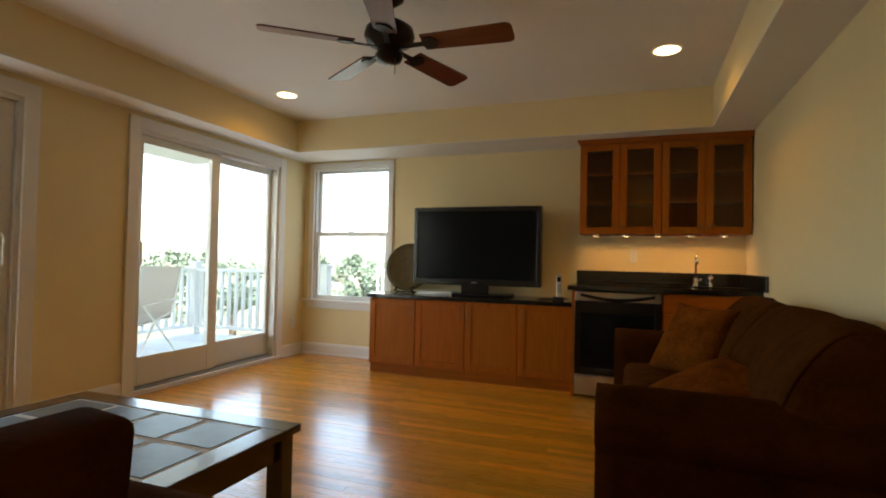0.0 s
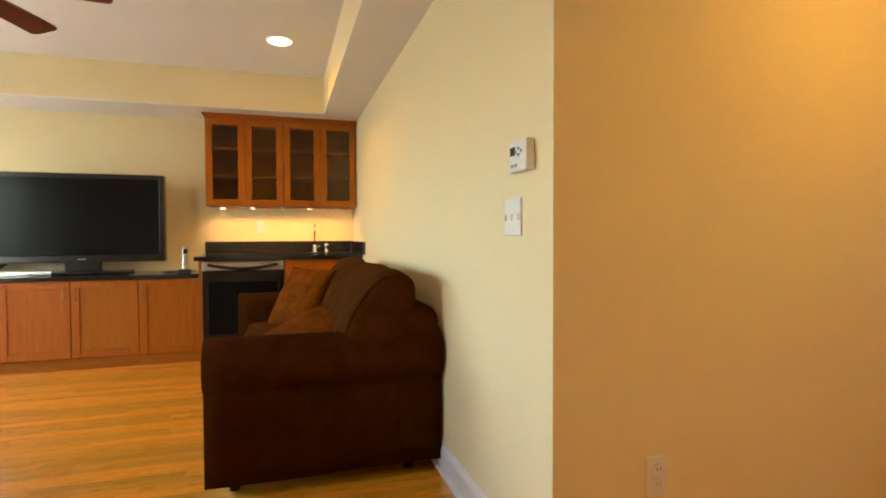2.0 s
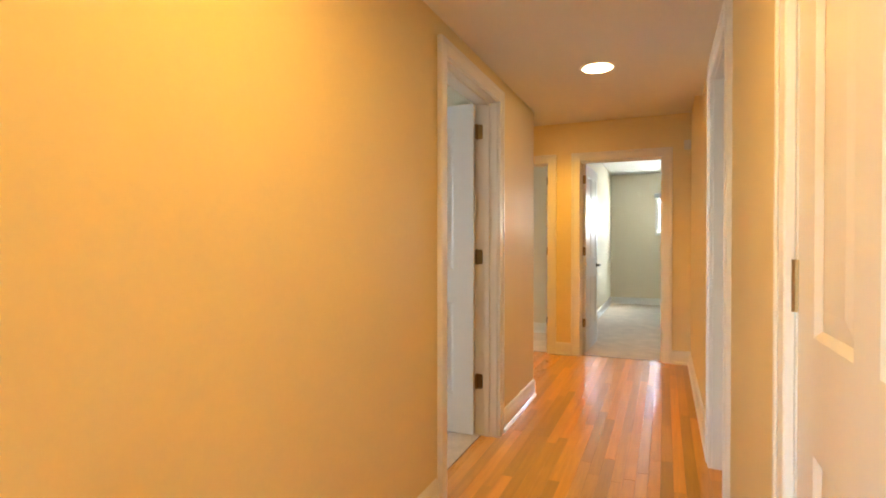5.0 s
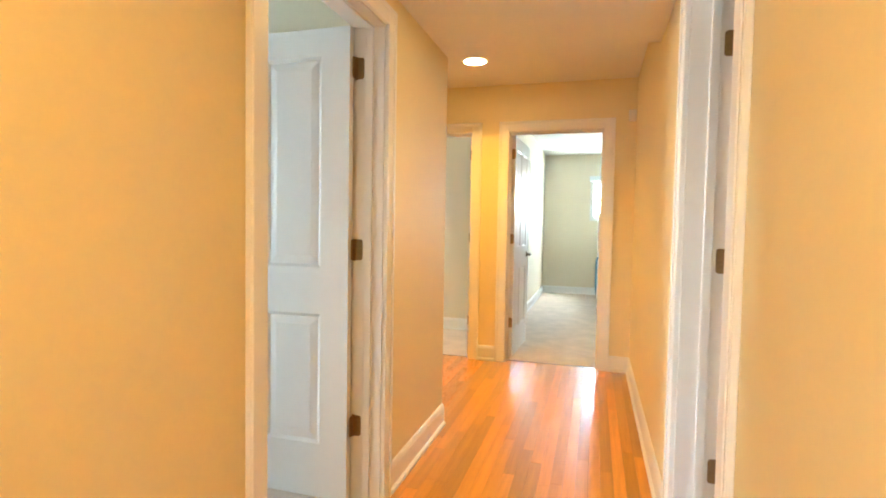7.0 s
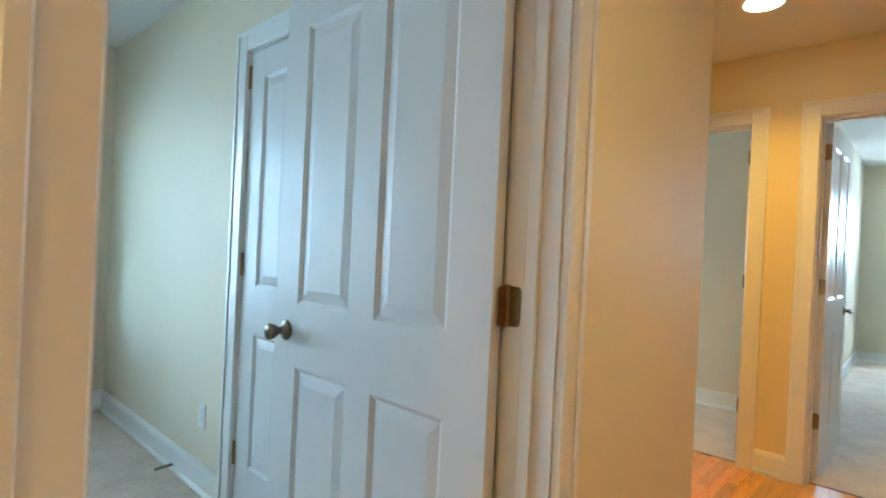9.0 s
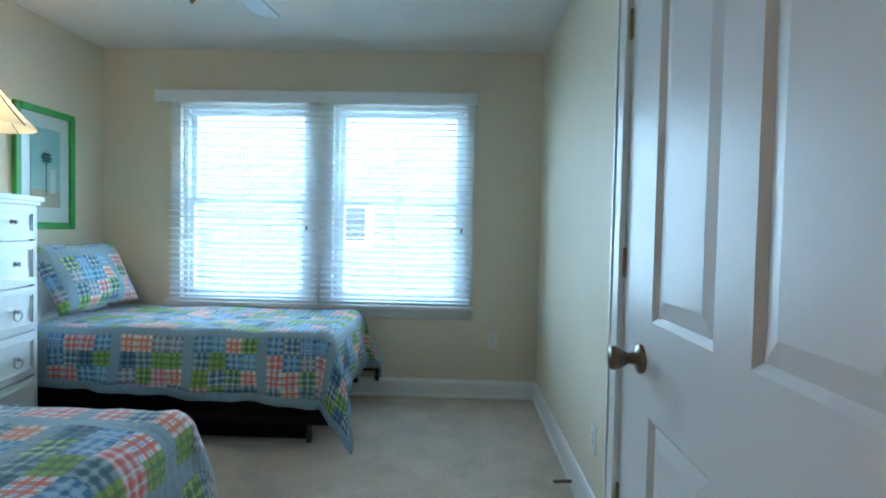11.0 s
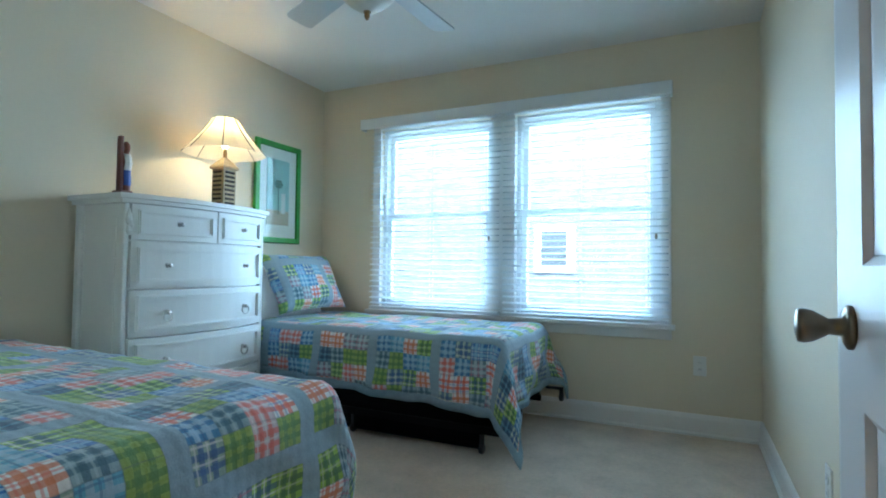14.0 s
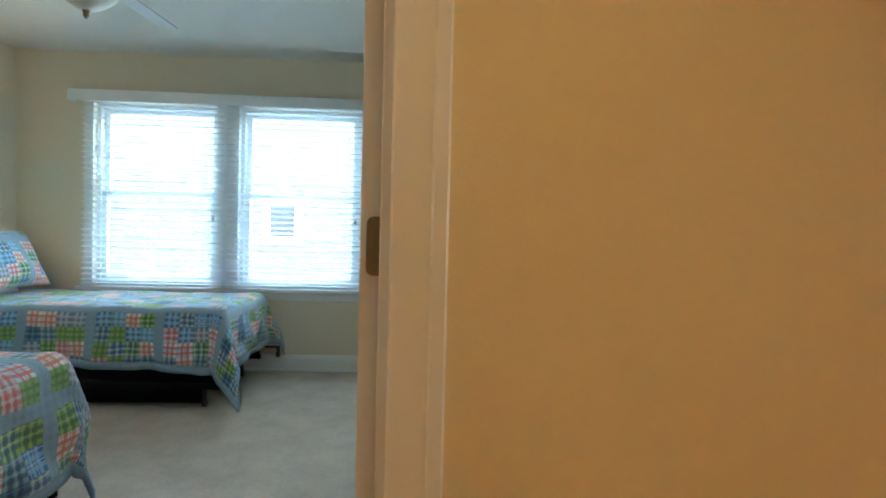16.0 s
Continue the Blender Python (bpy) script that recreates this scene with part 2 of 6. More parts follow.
M_BLACK = surface("black_gloss_plastic", (0.008, 0.008, 0.01), 0.22, vary=0.15)
M_SCREEN = surface("dark_tv_screen", (0.004, 0.006, 0.008), 0.2, vary=0.1, spec=0.15)
M_FRAMEBLACK = surface("matt_black_bed_frame", (0.006, 0.006, 0.007), 0.8, vary=0.2, spec=0.15)
# fan blades darker than the white fan: underside shading put into their colour
M_FANSHADED = surface("shaded_white_fan_blade", (0.6, 0.63, 0.64), 0.5, vary=0.04, big=3)
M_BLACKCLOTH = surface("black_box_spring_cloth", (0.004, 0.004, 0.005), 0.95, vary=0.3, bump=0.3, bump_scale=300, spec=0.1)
M_STEEL = surface("brushed_steel", (0.55, 0.54, 0.52), 0.3, 1.0, vary=0.08, stretch=(1, 30, 1))
M_CHROME = surface("chrome", (0.75, 0.75, 0.76), 0.08, 1.0, vary=0.02)
M_NICKEL = surface("satin_nickel", (0.22, 0.18, 0.13), 0.3, 1.0, vary=0.12)
M_BRONZE = surface("antique_brass_hinge", (0.3, 0.2, 0.1), 0.38, 1.0, vary=0.3, fine=120)
M_FANDARK = surface("dark_bronze_fan_metal", (0.02, 0.015, 0.012), 0.35, 0.6, vary=0.3)
M_BLADE = wood("walnut_fan_blade", (0.15, 0.038, 0.013), 0.4, "x", 0.35, "object", 0.15, 0.15)
M_SOFA = surface("dark_brown_microfibre", (0.05, 0.0148, 0.0026), 0.95, vary=0.42, big=8, fine=70, bump=0.35, bump_scale=240, spec=0.015)
M_SOFACUSH = surface("brown_microfibre_cushion", (0.062, 0.0195, 0.0035), 0.95, vary=0.42, big=9, fine=70, bump=0.35, bump_scale=240, spec=0.015)
M_RUST = surface("rust_brown_pillow_cloth", (0.14, 0.038, 0.0045), 0.9, vary=0.5, big=14, fine=70, bump=0.35, bump_scale=260, spec=0.02)
M_TABLE = wood("espresso_table_wood", (0.035, 0.014, 0.008), 0.16, "x", 0.3, "object", 0.1, 0.5)
M_SLATE = surface("grey_green_slate_tile", (0.1, 0.12, 0.125), 0.36, vary=0.35, big=7, fine=45, bump=0.14, bump_scale=40, per_object=0.2)
M_GROUT = surface("pale_grout", (0.62, 0.59, 0.53), 0.7, vary=0.1)
M_CARPET = surface("beige_carpet", (0.70, 0.60, 0.5), 0.98, vary=0.17, big=5, fine=60, bump=0.9, bump_scale=420, spec=0.1)
M_WHITEWOOD = surface("white_painted_wood", (0.84, 0.85, 0.82), 0.34, vary=0.03, big=3, fine=60, bump=0.05)
M_PLASTIC = surface("white_plastic", (0.78, 0.77, 0.73), 0.35, vary=0.02)
M_GREYPL = surface("grey_plastic", (0.3, 0.31, 0.32), 0.35, vary=0.05)
M_DARKPL = surface("dark_plastic", (0.03, 0.03, 0.035), 0.4, vary=0.1)
M_LCD = surface("dark_lcd", (0.06, 0.08, 0.06), 0.2, vary=0.1)
M_SLAT = surface("white_blind_slat", (0.80, 0.83, 0.84), 0.4, vary=0.02)
M_VINYL = surface("white_vinyl_window", (0.82, 0.83, 0.83), 0.35, vary=0.02)
M_SLIDER = surface("white_slider_frame", (0.72, 0.71, 0.68), 0.35, vary=0.03)
M_RAIL = surface("white_painted_railing", (0.82, 0.83, 0.82), 0.5, vary=0.05, big=6)
M_DECK = surface("pale_painted_decking", (0.74, 0.74, 0.72), 0.7, vary=0.12, big=2, fine=30, stretch=(1, 12, 1), per_object=0.08)
M_GREENFRAME = surface("lime_green_painted_frame", (0.06, 0.31, 0.035), 0.35, vary=0.15, big=14, fine=60)
M_MAT = surface("white_picture_mat", (0.8, 0.79, 0.74), 0.8, vary=0.02)
M_ARTSKY = surface("pale_teal_print", (0.38, 0.56, 0.55), 0.6, vary=0.2, big=6, fine=30)
M_ARTSAND = surface("sand_print", (0.5, 0.42, 0.3), 0.6, vary=0.2, big=8)
M_ARTPALM = surface("dark_green_print", (0.03, 0.1, 0.07), 0.6, vary=0.3)
M_ARTHUT = surface("pale_print", (0.7, 0.7, 0.68), 0.6, vary=0.1)
M_LAMPWOOD = surface("distressed_lamp_wood", (0.42, 0.33, 0.19), 0.6, vary=0.4, big=12, fine=70, bump=0.3)
M_LAMPDARK = surface("dark_lamp_recess", (0.05, 0.04, 0.03), 0.8, vary=0.2)
M_PLATE = surface("painted_plate_centre", (0.15, 0.17, 0.1), 0.55, vary=0.45, big=6, fine=20, spec=0.2)
M_PLATERIM = surface("olive_plate_rim", (0.1, 0.068, 0.025), 0.55, vary=0.35, big=12, fine=50, spec=0.2)
M_WHITECLOTH = surface("white_pillow_cotton", (0.78, 0.77, 0.75), 0.9, vary=0.03, bump=0.2, bump_scale=200)
M_BLUECLOTH = surface("blue_patterned_bedding", (0.08, 0.26, 0.4), 0.9, vary=0.6, big=9, fine=20, bump=0.2)
M_QUILT = plaid_quilt("plaid_patchwork_quilt")
M_HEM = surface("blue_grey_quilt_binding", (0.26, 0.35, 0.42), 0.9, vary=0.15, big=30, bump=0.4, bump_scale=200)
M_LEAF = surface("green_leaves", (0.115, 0.16, 0.115), 0.6, vary=0.4, big=1.2, fine=6)
M_BARK = surface("grey_brown_bark", (0.12, 0.09, 0.065), 0.9, vary=0.3, bump=0.6, bump_scale=30)
M_GRASS = surface("dry_grass_ground", (0.15, 0.15, 0.1), 0.95, vary=0.35, big=0.2, fine=3)
M_SIDING = surface("weathered_grey_shingle_siding", (0.046, 0.052, 0.058), 0.8, vary=0.5, big=5, fine=24, stretch=(1.6, 1, 1))
M_HPANE = surface("dark_far_window_pane", (0.03, 0.034, 0.038), 0.3, vary=0.2)
M_ROOF = surface("grey_shingle", (0.13, 0.13, 0.13), 0.9, vary=0.3, fine=20)
M_MESHCHAIR = surface("beige_sling_fabric", (0.46, 0.42, 0.36), 0.8, vary=0.15, bump=0.3)
M_GLASS = glass("clear_glass")
M_CABGLASS = glass("cabinet_glass", (0.9, 0.93, 0.9))
M_FROST = surface("frosted_lamp_globe", (0.62, 0.58, 0.48), 0.4, vary=0.1)
M_CANGLOW = glow("recessed_bulb_glow", (1.0, 0.62, 0.26), 1.1)
M_PUCK = glow("puck_light_glow", (1.0, 0.62, 0.25), 2.0)
M_CABIN = surface("dark_cabinet_inside", (0.2, 0.075, 0.025), 0.5, vary=0.2)


# ---- building helpers ----
def box(bm, x0, x1, y0, y1, z0, z1):
    vs = [bm.verts.new(c) for c in ((x0, y0, z0), (x1, y0, z0), (x1, y1, z0), (x0, y1, z0), (x0, y0, z1), (x1, y0, z1), (x1, y1, z1), (x0, y1, z1))]
    for f in ((0, 3, 2, 1), (4, 5, 6, 7), (0, 1, 5, 4), (1, 2, 6, 5), (2, 3, 7, 6), (3, 0, 4, 7)):
        bm.faces.new([vs[i] for i in f])
    return vs


def boxes(*sizes):
    bm = bmesh.new()
    for s in sizes:
        box(bm, *s)
    return bm


def soften(bm, width=0.004, seg=1):
    bmesh.ops.bevel(bm, geom=bm.edges[:], offset=width, segments=seg, affect="EDGES", profile=0.5, clamp_overlap=True)
    return bm


def rbox(x0, x1, y0, y1, z0, z1, r=0.004, seg=1):
    return soften(boxes((x0, x1, y0, y1, z0, z1)), r, seg)


def lathe(profile, steps=24, axis="z"):
    """A turned shape from (radius, height) pairs."""
    bm = bmesh.new()
    rings = []
    for r, h in profile:
        ring = []
        for i in range(steps):
            a = 2 * math.pi * i / steps
            p = (r * math.cos(a), r * math.sin(a), h)
            ring.append(bm.verts.new(p if axis == "z" else ((h, p[0], p[1]) if axis == "x" else (p[0], h, p[1]))))
        rings.append(ring)
    for a, b in zip(rings, rings[1:]):
        for i in range(steps):
            bm.faces.new((a[i], a[(i + 1) % steps], b[(i + 1) % steps], b[i]))
    bm.faces.new(rings[0][::-1])
    bm.faces.new(rings[-1])
    bmesh.ops.recalc_face_normals(bm, faces=bm.faces[:])
    return bm


def tube(points, radius, steps=10):
    """A round bar that follows points."""
    bm = bmesh.new()
    pts = [Vector(p) for p in points]
    rings = []
    for i, p in enumerate(pts):
        d = (pts[min(i + 1, len(pts) - 1)] - pts[max(i - 1, 0)]).normalized()
        u = d.orthogonal().normalized() if i == 0 else (rings[-1][1] - d * rings[-1][1].dot(d)).normalized()
        v = d.cross(u)
        r = radius[i] if isinstance(radius, (list, tuple)) else radius
        rings.append(([bm.verts.new(p + u * r * math.cos(2 * math.pi * k / steps) + v * r * math.sin(2 * math.pi * k / steps)) for k in range(steps)], u))
    for (a, _), (b, _) in zip(rings, rings[1:]):
        for k in range(steps):
            bm.faces.new((a[k], a[(k + 1) % steps], b[(k + 1) % steps], b[k]))
    bm.faces.new(rings[0][0][::-1])
    bm.faces.new(rings[-1][0])
    bmesh.ops.recalc_face_normals(bm, faces=bm.faces[:])
    return bm


def merge(bm, other, m=None):
    """Add another bmesh into bm, moved by m."""
    if m is not None:
        bmesh.ops.transform(other, matrix=m, verts=other.verts[:])
    me = bpy.data.meshes.new("tmp")
    other.to_mesh(me)
    other.free()
    bm.from_mesh(me)
    bpy.data.meshes.remove(me)
    return bm


def to_mesh(name, bm, material, smooth=False):
    me = bpy.data.meshes.new(name)
    bm.to_mesh(me)
    bm.free()
    me.materials.append(material)
    if smooth:
        me.shade_smooth() if smooth is True else me.polygons.foreach_set("use_smooth", [True] * len(me.polygons))
    return me


def part(name, bm, material, parent, label="", smooth=False, m=None):
    ob = new(name, to_mesh(name, bm, material, smooth))
    ob.parent = parent
    if m is not None:
        ob.matrix_basis = m
    return tagged(ob, label)


def share(name, me, parent, m):
    ob = new(name, me)
    ob.parent = parent
    ob.matrix_basis = m
    return ob


def thing(name, label, category, m=None, group="", kind=""):
    ob = new(name)
    ob.empty_display_size = 0.1
    if m is not None:
        ob.matrix_basis = m
    return tagged(ob, label, category, group, kind)


def solid(name, bm, material, label, category="", kind="", group="", smooth=False, m=None):
    ob = new(name, to_mesh(name, bm, material, smooth))
    if m is not None:
        ob.matrix_basis = m
    return tagged(ob, label, category, group, kind)


def wall(name, axis, at, thick, u0, u1, z0, z1, holes, material, label):
    """A wall in the plane axis = at .. at + thick, from u0 to u1, with rectangular holes (u0, u1, z0, z1) through it."""
    bm = bmesh.new()
    cuts = sorted({u0, u1, *[h[0] for h in holes], *[h[1] for h in holes]})
    for a, b in zip(cuts, cuts[1:]):
        spans = sorted((h[2], h[3]) for h in holes if h[0] <= a and h[1] >= b)
        low = z0
        for lo, hi in [*spans, (z1, z1)]:
            if lo > low:
                if axis == "y":
                    box(bm, a, b, at, at + thick, low, lo)
                else:
                    box(bm, at, at + thick, a, b, low, lo)
            low = max(low, hi)
    bmesh.ops.remove_doubles(bm, verts=bm.verts[:], dist=1e-5)
    return solid(name, bm, material, label, "wall", "structure")


def pillow_mesh(w, d, h, n=14, sag=0.0, seed=0):
    """A stuffed square pillow lying flat, pinched at its corners."""
    bm = bmesh.new()
    grid = {}
    for side in (1, -1):
        for i in range(n + 1):
            for j in range(n + 1):
                u, v = 2 * i / n - 1, 2 * j / n - 1
                edge = max(abs(u), abs(v)) > 0.999
                if side == -1 and edge:
                    grid[side, i, j] = grid[1, i, j]
                    continue
                t = max(0.0, (1 - abs(u) ** 2.6) * (1 - abs(v) ** 2.6)) ** 0.55
                px = u * (1 - 0.09 * (1 - v * v)) * w / 2
                py = v * (1 - 0.09 * (1 - u * u)) * d / 2
                wob = noise.noise(Vector((u * 1.7 + seed, v * 1.7, side))) * 0.16 * h * t
                grid[side, i, j] = bm.verts.new((px, py, side * (t * h / 2) + wob - sag * (u * u)))
        for i in range(n):
            for j in range(n):
                q = [grid[side, i, j], grid[side, i + 1, j], grid[side, i + 1, j + 1], grid[side, i, j + 1]]
                bm.faces.new(q if side == 1 else q[::-1])
    return bm


def cushion_mesh(sx, sy, sz, r=0.05, puff=0.03, seed=0):
    """A stuffed block cushion: rounded, crowned and slightly uneven; centred in x and y, base at z = 0."""
    bm = bmesh.new()
    bmesh.ops.create_cube(bm, size=1)
    bmesh.ops.scale(bm, vec=(sx, sy, sz), verts=bm.verts[:])
    bmesh.ops.bevel(bm, geom=bm.edges[:], offset=r, segments=3, affect="EDGES", profile=0.5)
    bmesh.ops.subdivide_edges(bm, edges=[e for e in bm.edges if e.calc_length() > 0.12], cuts=6, use_grid_fill=True)
    for v in bm.verts:
        u, w = 2 * v.co.x / sx, 2 * v.co.y / sy
        k = max(0, 1 - u * u) * max(0, 1 - w * w)
        v.co.z += (puff if v.co.z > 0 else 0) * k
        q = max(0, 1 - u * u) * max(0, 1 - (2 * v.co.z / sz) ** 2) if sz else 0
        v.co.y += math.copysign(puff * 0.5 * q, v.co.y)
        v.co += Vector((noise.noise(v.co * 5 + Vector((seed, 0, 0))), noise.noise(v.co * 5 + Vector((0, seed, 3))), noise.noise(v.co * 5 + Vector((7, 0, seed))))) * 0.008
        v.co.z += sz / 2
    return bm


# ---- the large structure ----
LX, RX = -2.96, 1.525          # living room's side walls
TVY, SOUTH = 5.6, -1.5
HY, HR = 1.41, 0.25            # hall's two walls
HEND, HCOR = 7.25, 5.67        # hall's end wall and the corner where it widens
BX0, BX1, BY1 = 1.66, 4.845, 4.95   # bedroom
LOW, HIGH, TRAY, BEDC = 2.18, 2.43, 2.52, 2.47
D1, D2, D3, DE, DF = (3.885, 4.738), (2.135, 2.905), (4.01, 4.755), (0.488, 1.305), (1.61, 2.37)
DH = 2.035

solid("floor_slab", boxes((LX - 0.2, HEND + 0.06, SOUTH - 0.15, TVY + 0.15, -0.2, -0.022)), M_GAP, "dark sub-floor below the oak strips", "floor", "structure")
S1, S2 = (3.43, 5.123, 0.03, 2.065), (0.87, 2.625, 0.03, 2.065)
wall("wall_west", "x", LX - 0.15, 0.15, SOUTH, TVY, 0, TRAY + 0.1, [S1, S2], M_WALL, "cream painted wall with two sliding glass doors")
LW = (-2.835, -1.885, 0.625, 2.115)
wall("wall_tv", "y", TVY, 0.15, LX - 0.15, RX + 0.11, 0, TRAY + 0.1, [LW], M_WALL, "cream painted wall behind the television")
wall("wall_thermostat", "x", RX, BX0 - RX, HY + 0.12, TVY, 0, TRAY + 0.1, [], M_WALL, "cream painted wall behind the brown sofa")
wall("wall_hall", "y", HY, 0.12, RX, HCOR, 0, TRAY + 0.1, [(*D1, 0, DH)], M_WALL, "cream painted hall wall with a bedroom door")
wall("wall_hall_right", "y", HR - 0.145, 0.145, 1.6, HEND, 0, HIGH + 0.1, [(*D2, 0, DH), (*D3, 0, DH)], M_WALL, "cream painted hall wall with two white doors")
wall("wall_hall_end", "x", HEND, 0.12, HR - 0.12, 2.75, 0, HIGH + 0.1, [(*DE, 0, DH), (*DF, 0, DH)], M_WALL, "cream painted end wall with two doorways")
wall("wall_alcove", "x", HCOR - 0.12, 0.12, HY + 0.12, 2.75, 0, HIGH + 0.1, [], M_WALL, "cream painted side wall of the hall's alcove")
wall("wall_alcove_back", "y", 2.65, 0.1, HCOR, HEND, 0, HIGH + 0.1, [], M_WALL, "cream painted back wall of the hall's alcove")
wall("wall_south", "y", SOUTH - 0.15, 0.15, LX - 0.15, 1.72, 0, TRAY + 0.1, [], M_WALL, "cream painted wall closing the living room")
wall("wall_south_side", "x", 1.6, 0.12, SOUTH, HR - 0.12, 0, TRAY + 0.1, [], M_WALL, "cream painted short wall beside the hall")
# bedroom faces: thin plaster skins keep the bedroom's own paint
BW = (2.25, 4.31, 0.66, 2.08)
wall("wall_bedroom_window", "y", BY1, 0.16, BX0, BX1 + 0.12, 0, BEDC + 0.1, [BW], M_WALL_BED, "pale cream bedroom wall with a twin window")
wall("wall_bedroom_side", "x", BX1, 0.12, HY + 0.12, BY1, 0, BEDC + 0.1, [(2.265, 3.05, 0, DH)], M_WALL_BED, "pale cream bedroom wall with a closet door")
wall("wall_bedroom_left", "x", BX0, 0.006, HY + 0.12, BY1, 0, BEDC + 0.1, [], M_WALL_BED, "pale cream bedroom wall behind the dresser")
wall("wall_bedroom_door", "y", HY + 0.12, 0.006, BX0 + 0.006, BX1, 0, BEDC + 0.1, [(*D1, 0, DH)], M_WALL_BED, "pale cream bedroom wall around its doorway")
solid("wall_closet", boxes((BX1 + 0.7, BX1 + 0.8, 2.1, 3.3, 0, 2.5), (BX1 + 0.12, BX1 + 0.7, 2.1, 2.15, 0, 2.5), (BX1 + 0.12, BX1 + 0.7, 3.25, 3.3, 0, 2.5)), M_WALL_BED, "pale closet walls behind the closed door", "wall", "structure")

# ceilings
SX0, SX1, SY1, SY0 = -2.69, 1.20, 5.06, -1.1
solid("ceiling_living", boxes((LX, RX, SOUTH, TVY, TRAY, TRAY + 0.1)), M_CEIL, "white painted tray ceiling", "ceiling", "structure")
for x0, x1, y0, y1 in ((LX, SX0, SY0, SY1), (LX, RX, SY1, TVY), (SX1, RX, HY, SY1), (LX, SX1, SOUTH, SY0)):
    solid("soffit", boxes((x0, x1, y0, y1, LOW + 0.02, TRAY)), M_WALL, "cream painted soffit beside the tray ceiling", "ceiling", "structure")
for x0, x1, y0, y1 in ((LX, SX0, SOUTH, TVY), (SX0, RX, SY1, TVY), (SX1, RX, HY, SY1)):
    solid("soffit_underside", boxes((x0, x1, y0, y1, LOW + 0.012, LOW + 0.02)), M_CEIL, "white painted underside of the soffit", "ceiling", "structure")
solid("ceiling_hall", boxes((SX1, HCOR, HR, HY, LOW, LOW + 0.1), (SX1, 1.6, SOUTH, HR, LOW, LOW + 0.1)), M_CEIL, "white painted low hall ceiling", "ceiling", "structure")
solid("ceiling_hall_drop", boxes((SX1, SX1 + 0.01, SOUTH, HY, LOW + 0.1, TRAY), (HCOR - 0.012, HCOR, HR, HY, LOW + 0.1, HIGH)), M_WALL, "cream painted drop where the ceilings change height", "ceiling", "structure")
solid("ceiling_alcove", boxes((HCOR, HEND, HR, 2.65, HIGH, HIGH + 0.1)), M_CEIL, "white painted ceiling at the hall's end", "ceiling", "structure")
solid("ceiling_bedroom", boxes((BX0, BX1 + 0.8, HY + 0.12, BY1, BEDC, BEDC + 0.1)), M_CEIL, "white painted bedroom ceiling", "ceiling", "structure")

# carpet in the bedroom
def carpet(name, x0, x1, y0, y1, label, step=0.05):
    bm = bmesh.new()
    nx, ny = max(2, round((x1 - x0) / step)), max(2, round((y1 - y0) / step))
    rows = [[bm.verts.new((x0 + (x1 - x0) * i / nx, y0 + (y1 - y0) * j / ny, 0.004 + 0.003 * noise.noise(Vector((i * 0.4, j * 0.4, 2))))) for j in range(ny + 1)] for i in range(nx + 1)]
    for i in range(nx):
        for j in range(ny):
            bm.faces.new((rows[i][j], rows[i + 1][j], rows[i + 1][j + 1], rows[i][j + 1]))
    return solid(name, bm, M_CARPET, label, "carpet", "structure")


carpet("floor_carpet_bedroom", BX0, BX1 + 0.7, HY + 0.1, BY1, "beige cut-pile carpet across the bedroom floor")
carpet("floor_carpet_far", HEND + 0.06, 12.5, -2.2, 1.6, "beige carpet in the room beyond the hall", 0.12)
carpet("floor_carpet_side", HEND + 0.06, 9.6, 1.6, 4.8, "beige carpet in the side room", 0.12)
carpet("floor_carpet_right", 3.2, 5.6, -2.6, HR - 0.06, "beige carpet in the room across the hall", 0.12)
solid("floor_slab_bedroom", boxes((BX0, BX1 + 0.8, HY + 0.12, BY1, -0.021, -0.006), (HEND + 0.062, 12.6, -2.3, 4.9, -0.2, -0.006), (3.1, 5.7, -2.7, HR - 0.12, -0.021, -0.006)), M_GAP, "dark sub-floor below the carpet", "floor", "structure")

# rooms glimpsed through the hall's doorways
FW = (-0.49, 0.58, 1.40, 2.05)
wall("wall_far_back", "x", 12.4, 0.15, -2.2, 1.5, 0, 2.55, [FW], M_WALL_BED, "pale wall with a high window in the far room")
wall("wall_far_left", "y", 1.45, 0.1, HEND + 0.12, 12.4, 0, 2.55, [(9.03, 9.82, 0, DH)], M_WALL_BED, "pale wall along the far room")
wall("wall_far_right", "y", -2.3, 0.1, HEND + 0.12, 12.4, 0, 2.55, [], M_WALL_BED, "pale wall closing the far room")
wall("wall_far_front", "x", HEND + 0.12, 0.006, -2.2, HR - 0.12, 0, 2.55, [], M_WALL_BED, "pale wall at the far room's entrance")
solid("ceiling_far", boxes((HEND + 0.12, 12.4, -2.2, 1.45, 2.51, 2.6), (HEND + 0.12, 9.6, 1.55, 4.8, 2.44, 2.54)), M_CEIL, "white ceiling of the far rooms", "ceiling", "structure")
SW = (7.7, 8.5, 0.8, 2.0)
wall("wall_side_back", "x", 8.5, 0.1, 1.55, 2.6, 0, 2.5, [], M_WALL_BED, "pale wall seen through the side doorway")
wall("wall_side_end", "y", 4.75, 0.15, HEND, 9.7, 0, 2.5, [SW], M_WALL_BED, "pale unseen wall with an added window in the side room")
wall("wall_side_right", "x", 9.6, 0.1, 2.6, 4.75, 0, 2.5, [], M_WALL_BED, "pale wall closing the side room")
wall("wall_side_left", "x", HEND + 0.02, 0.1, 2.75, 4.75, 0, 2.5, [], M_WALL_BED, "pale wall closing the side room")
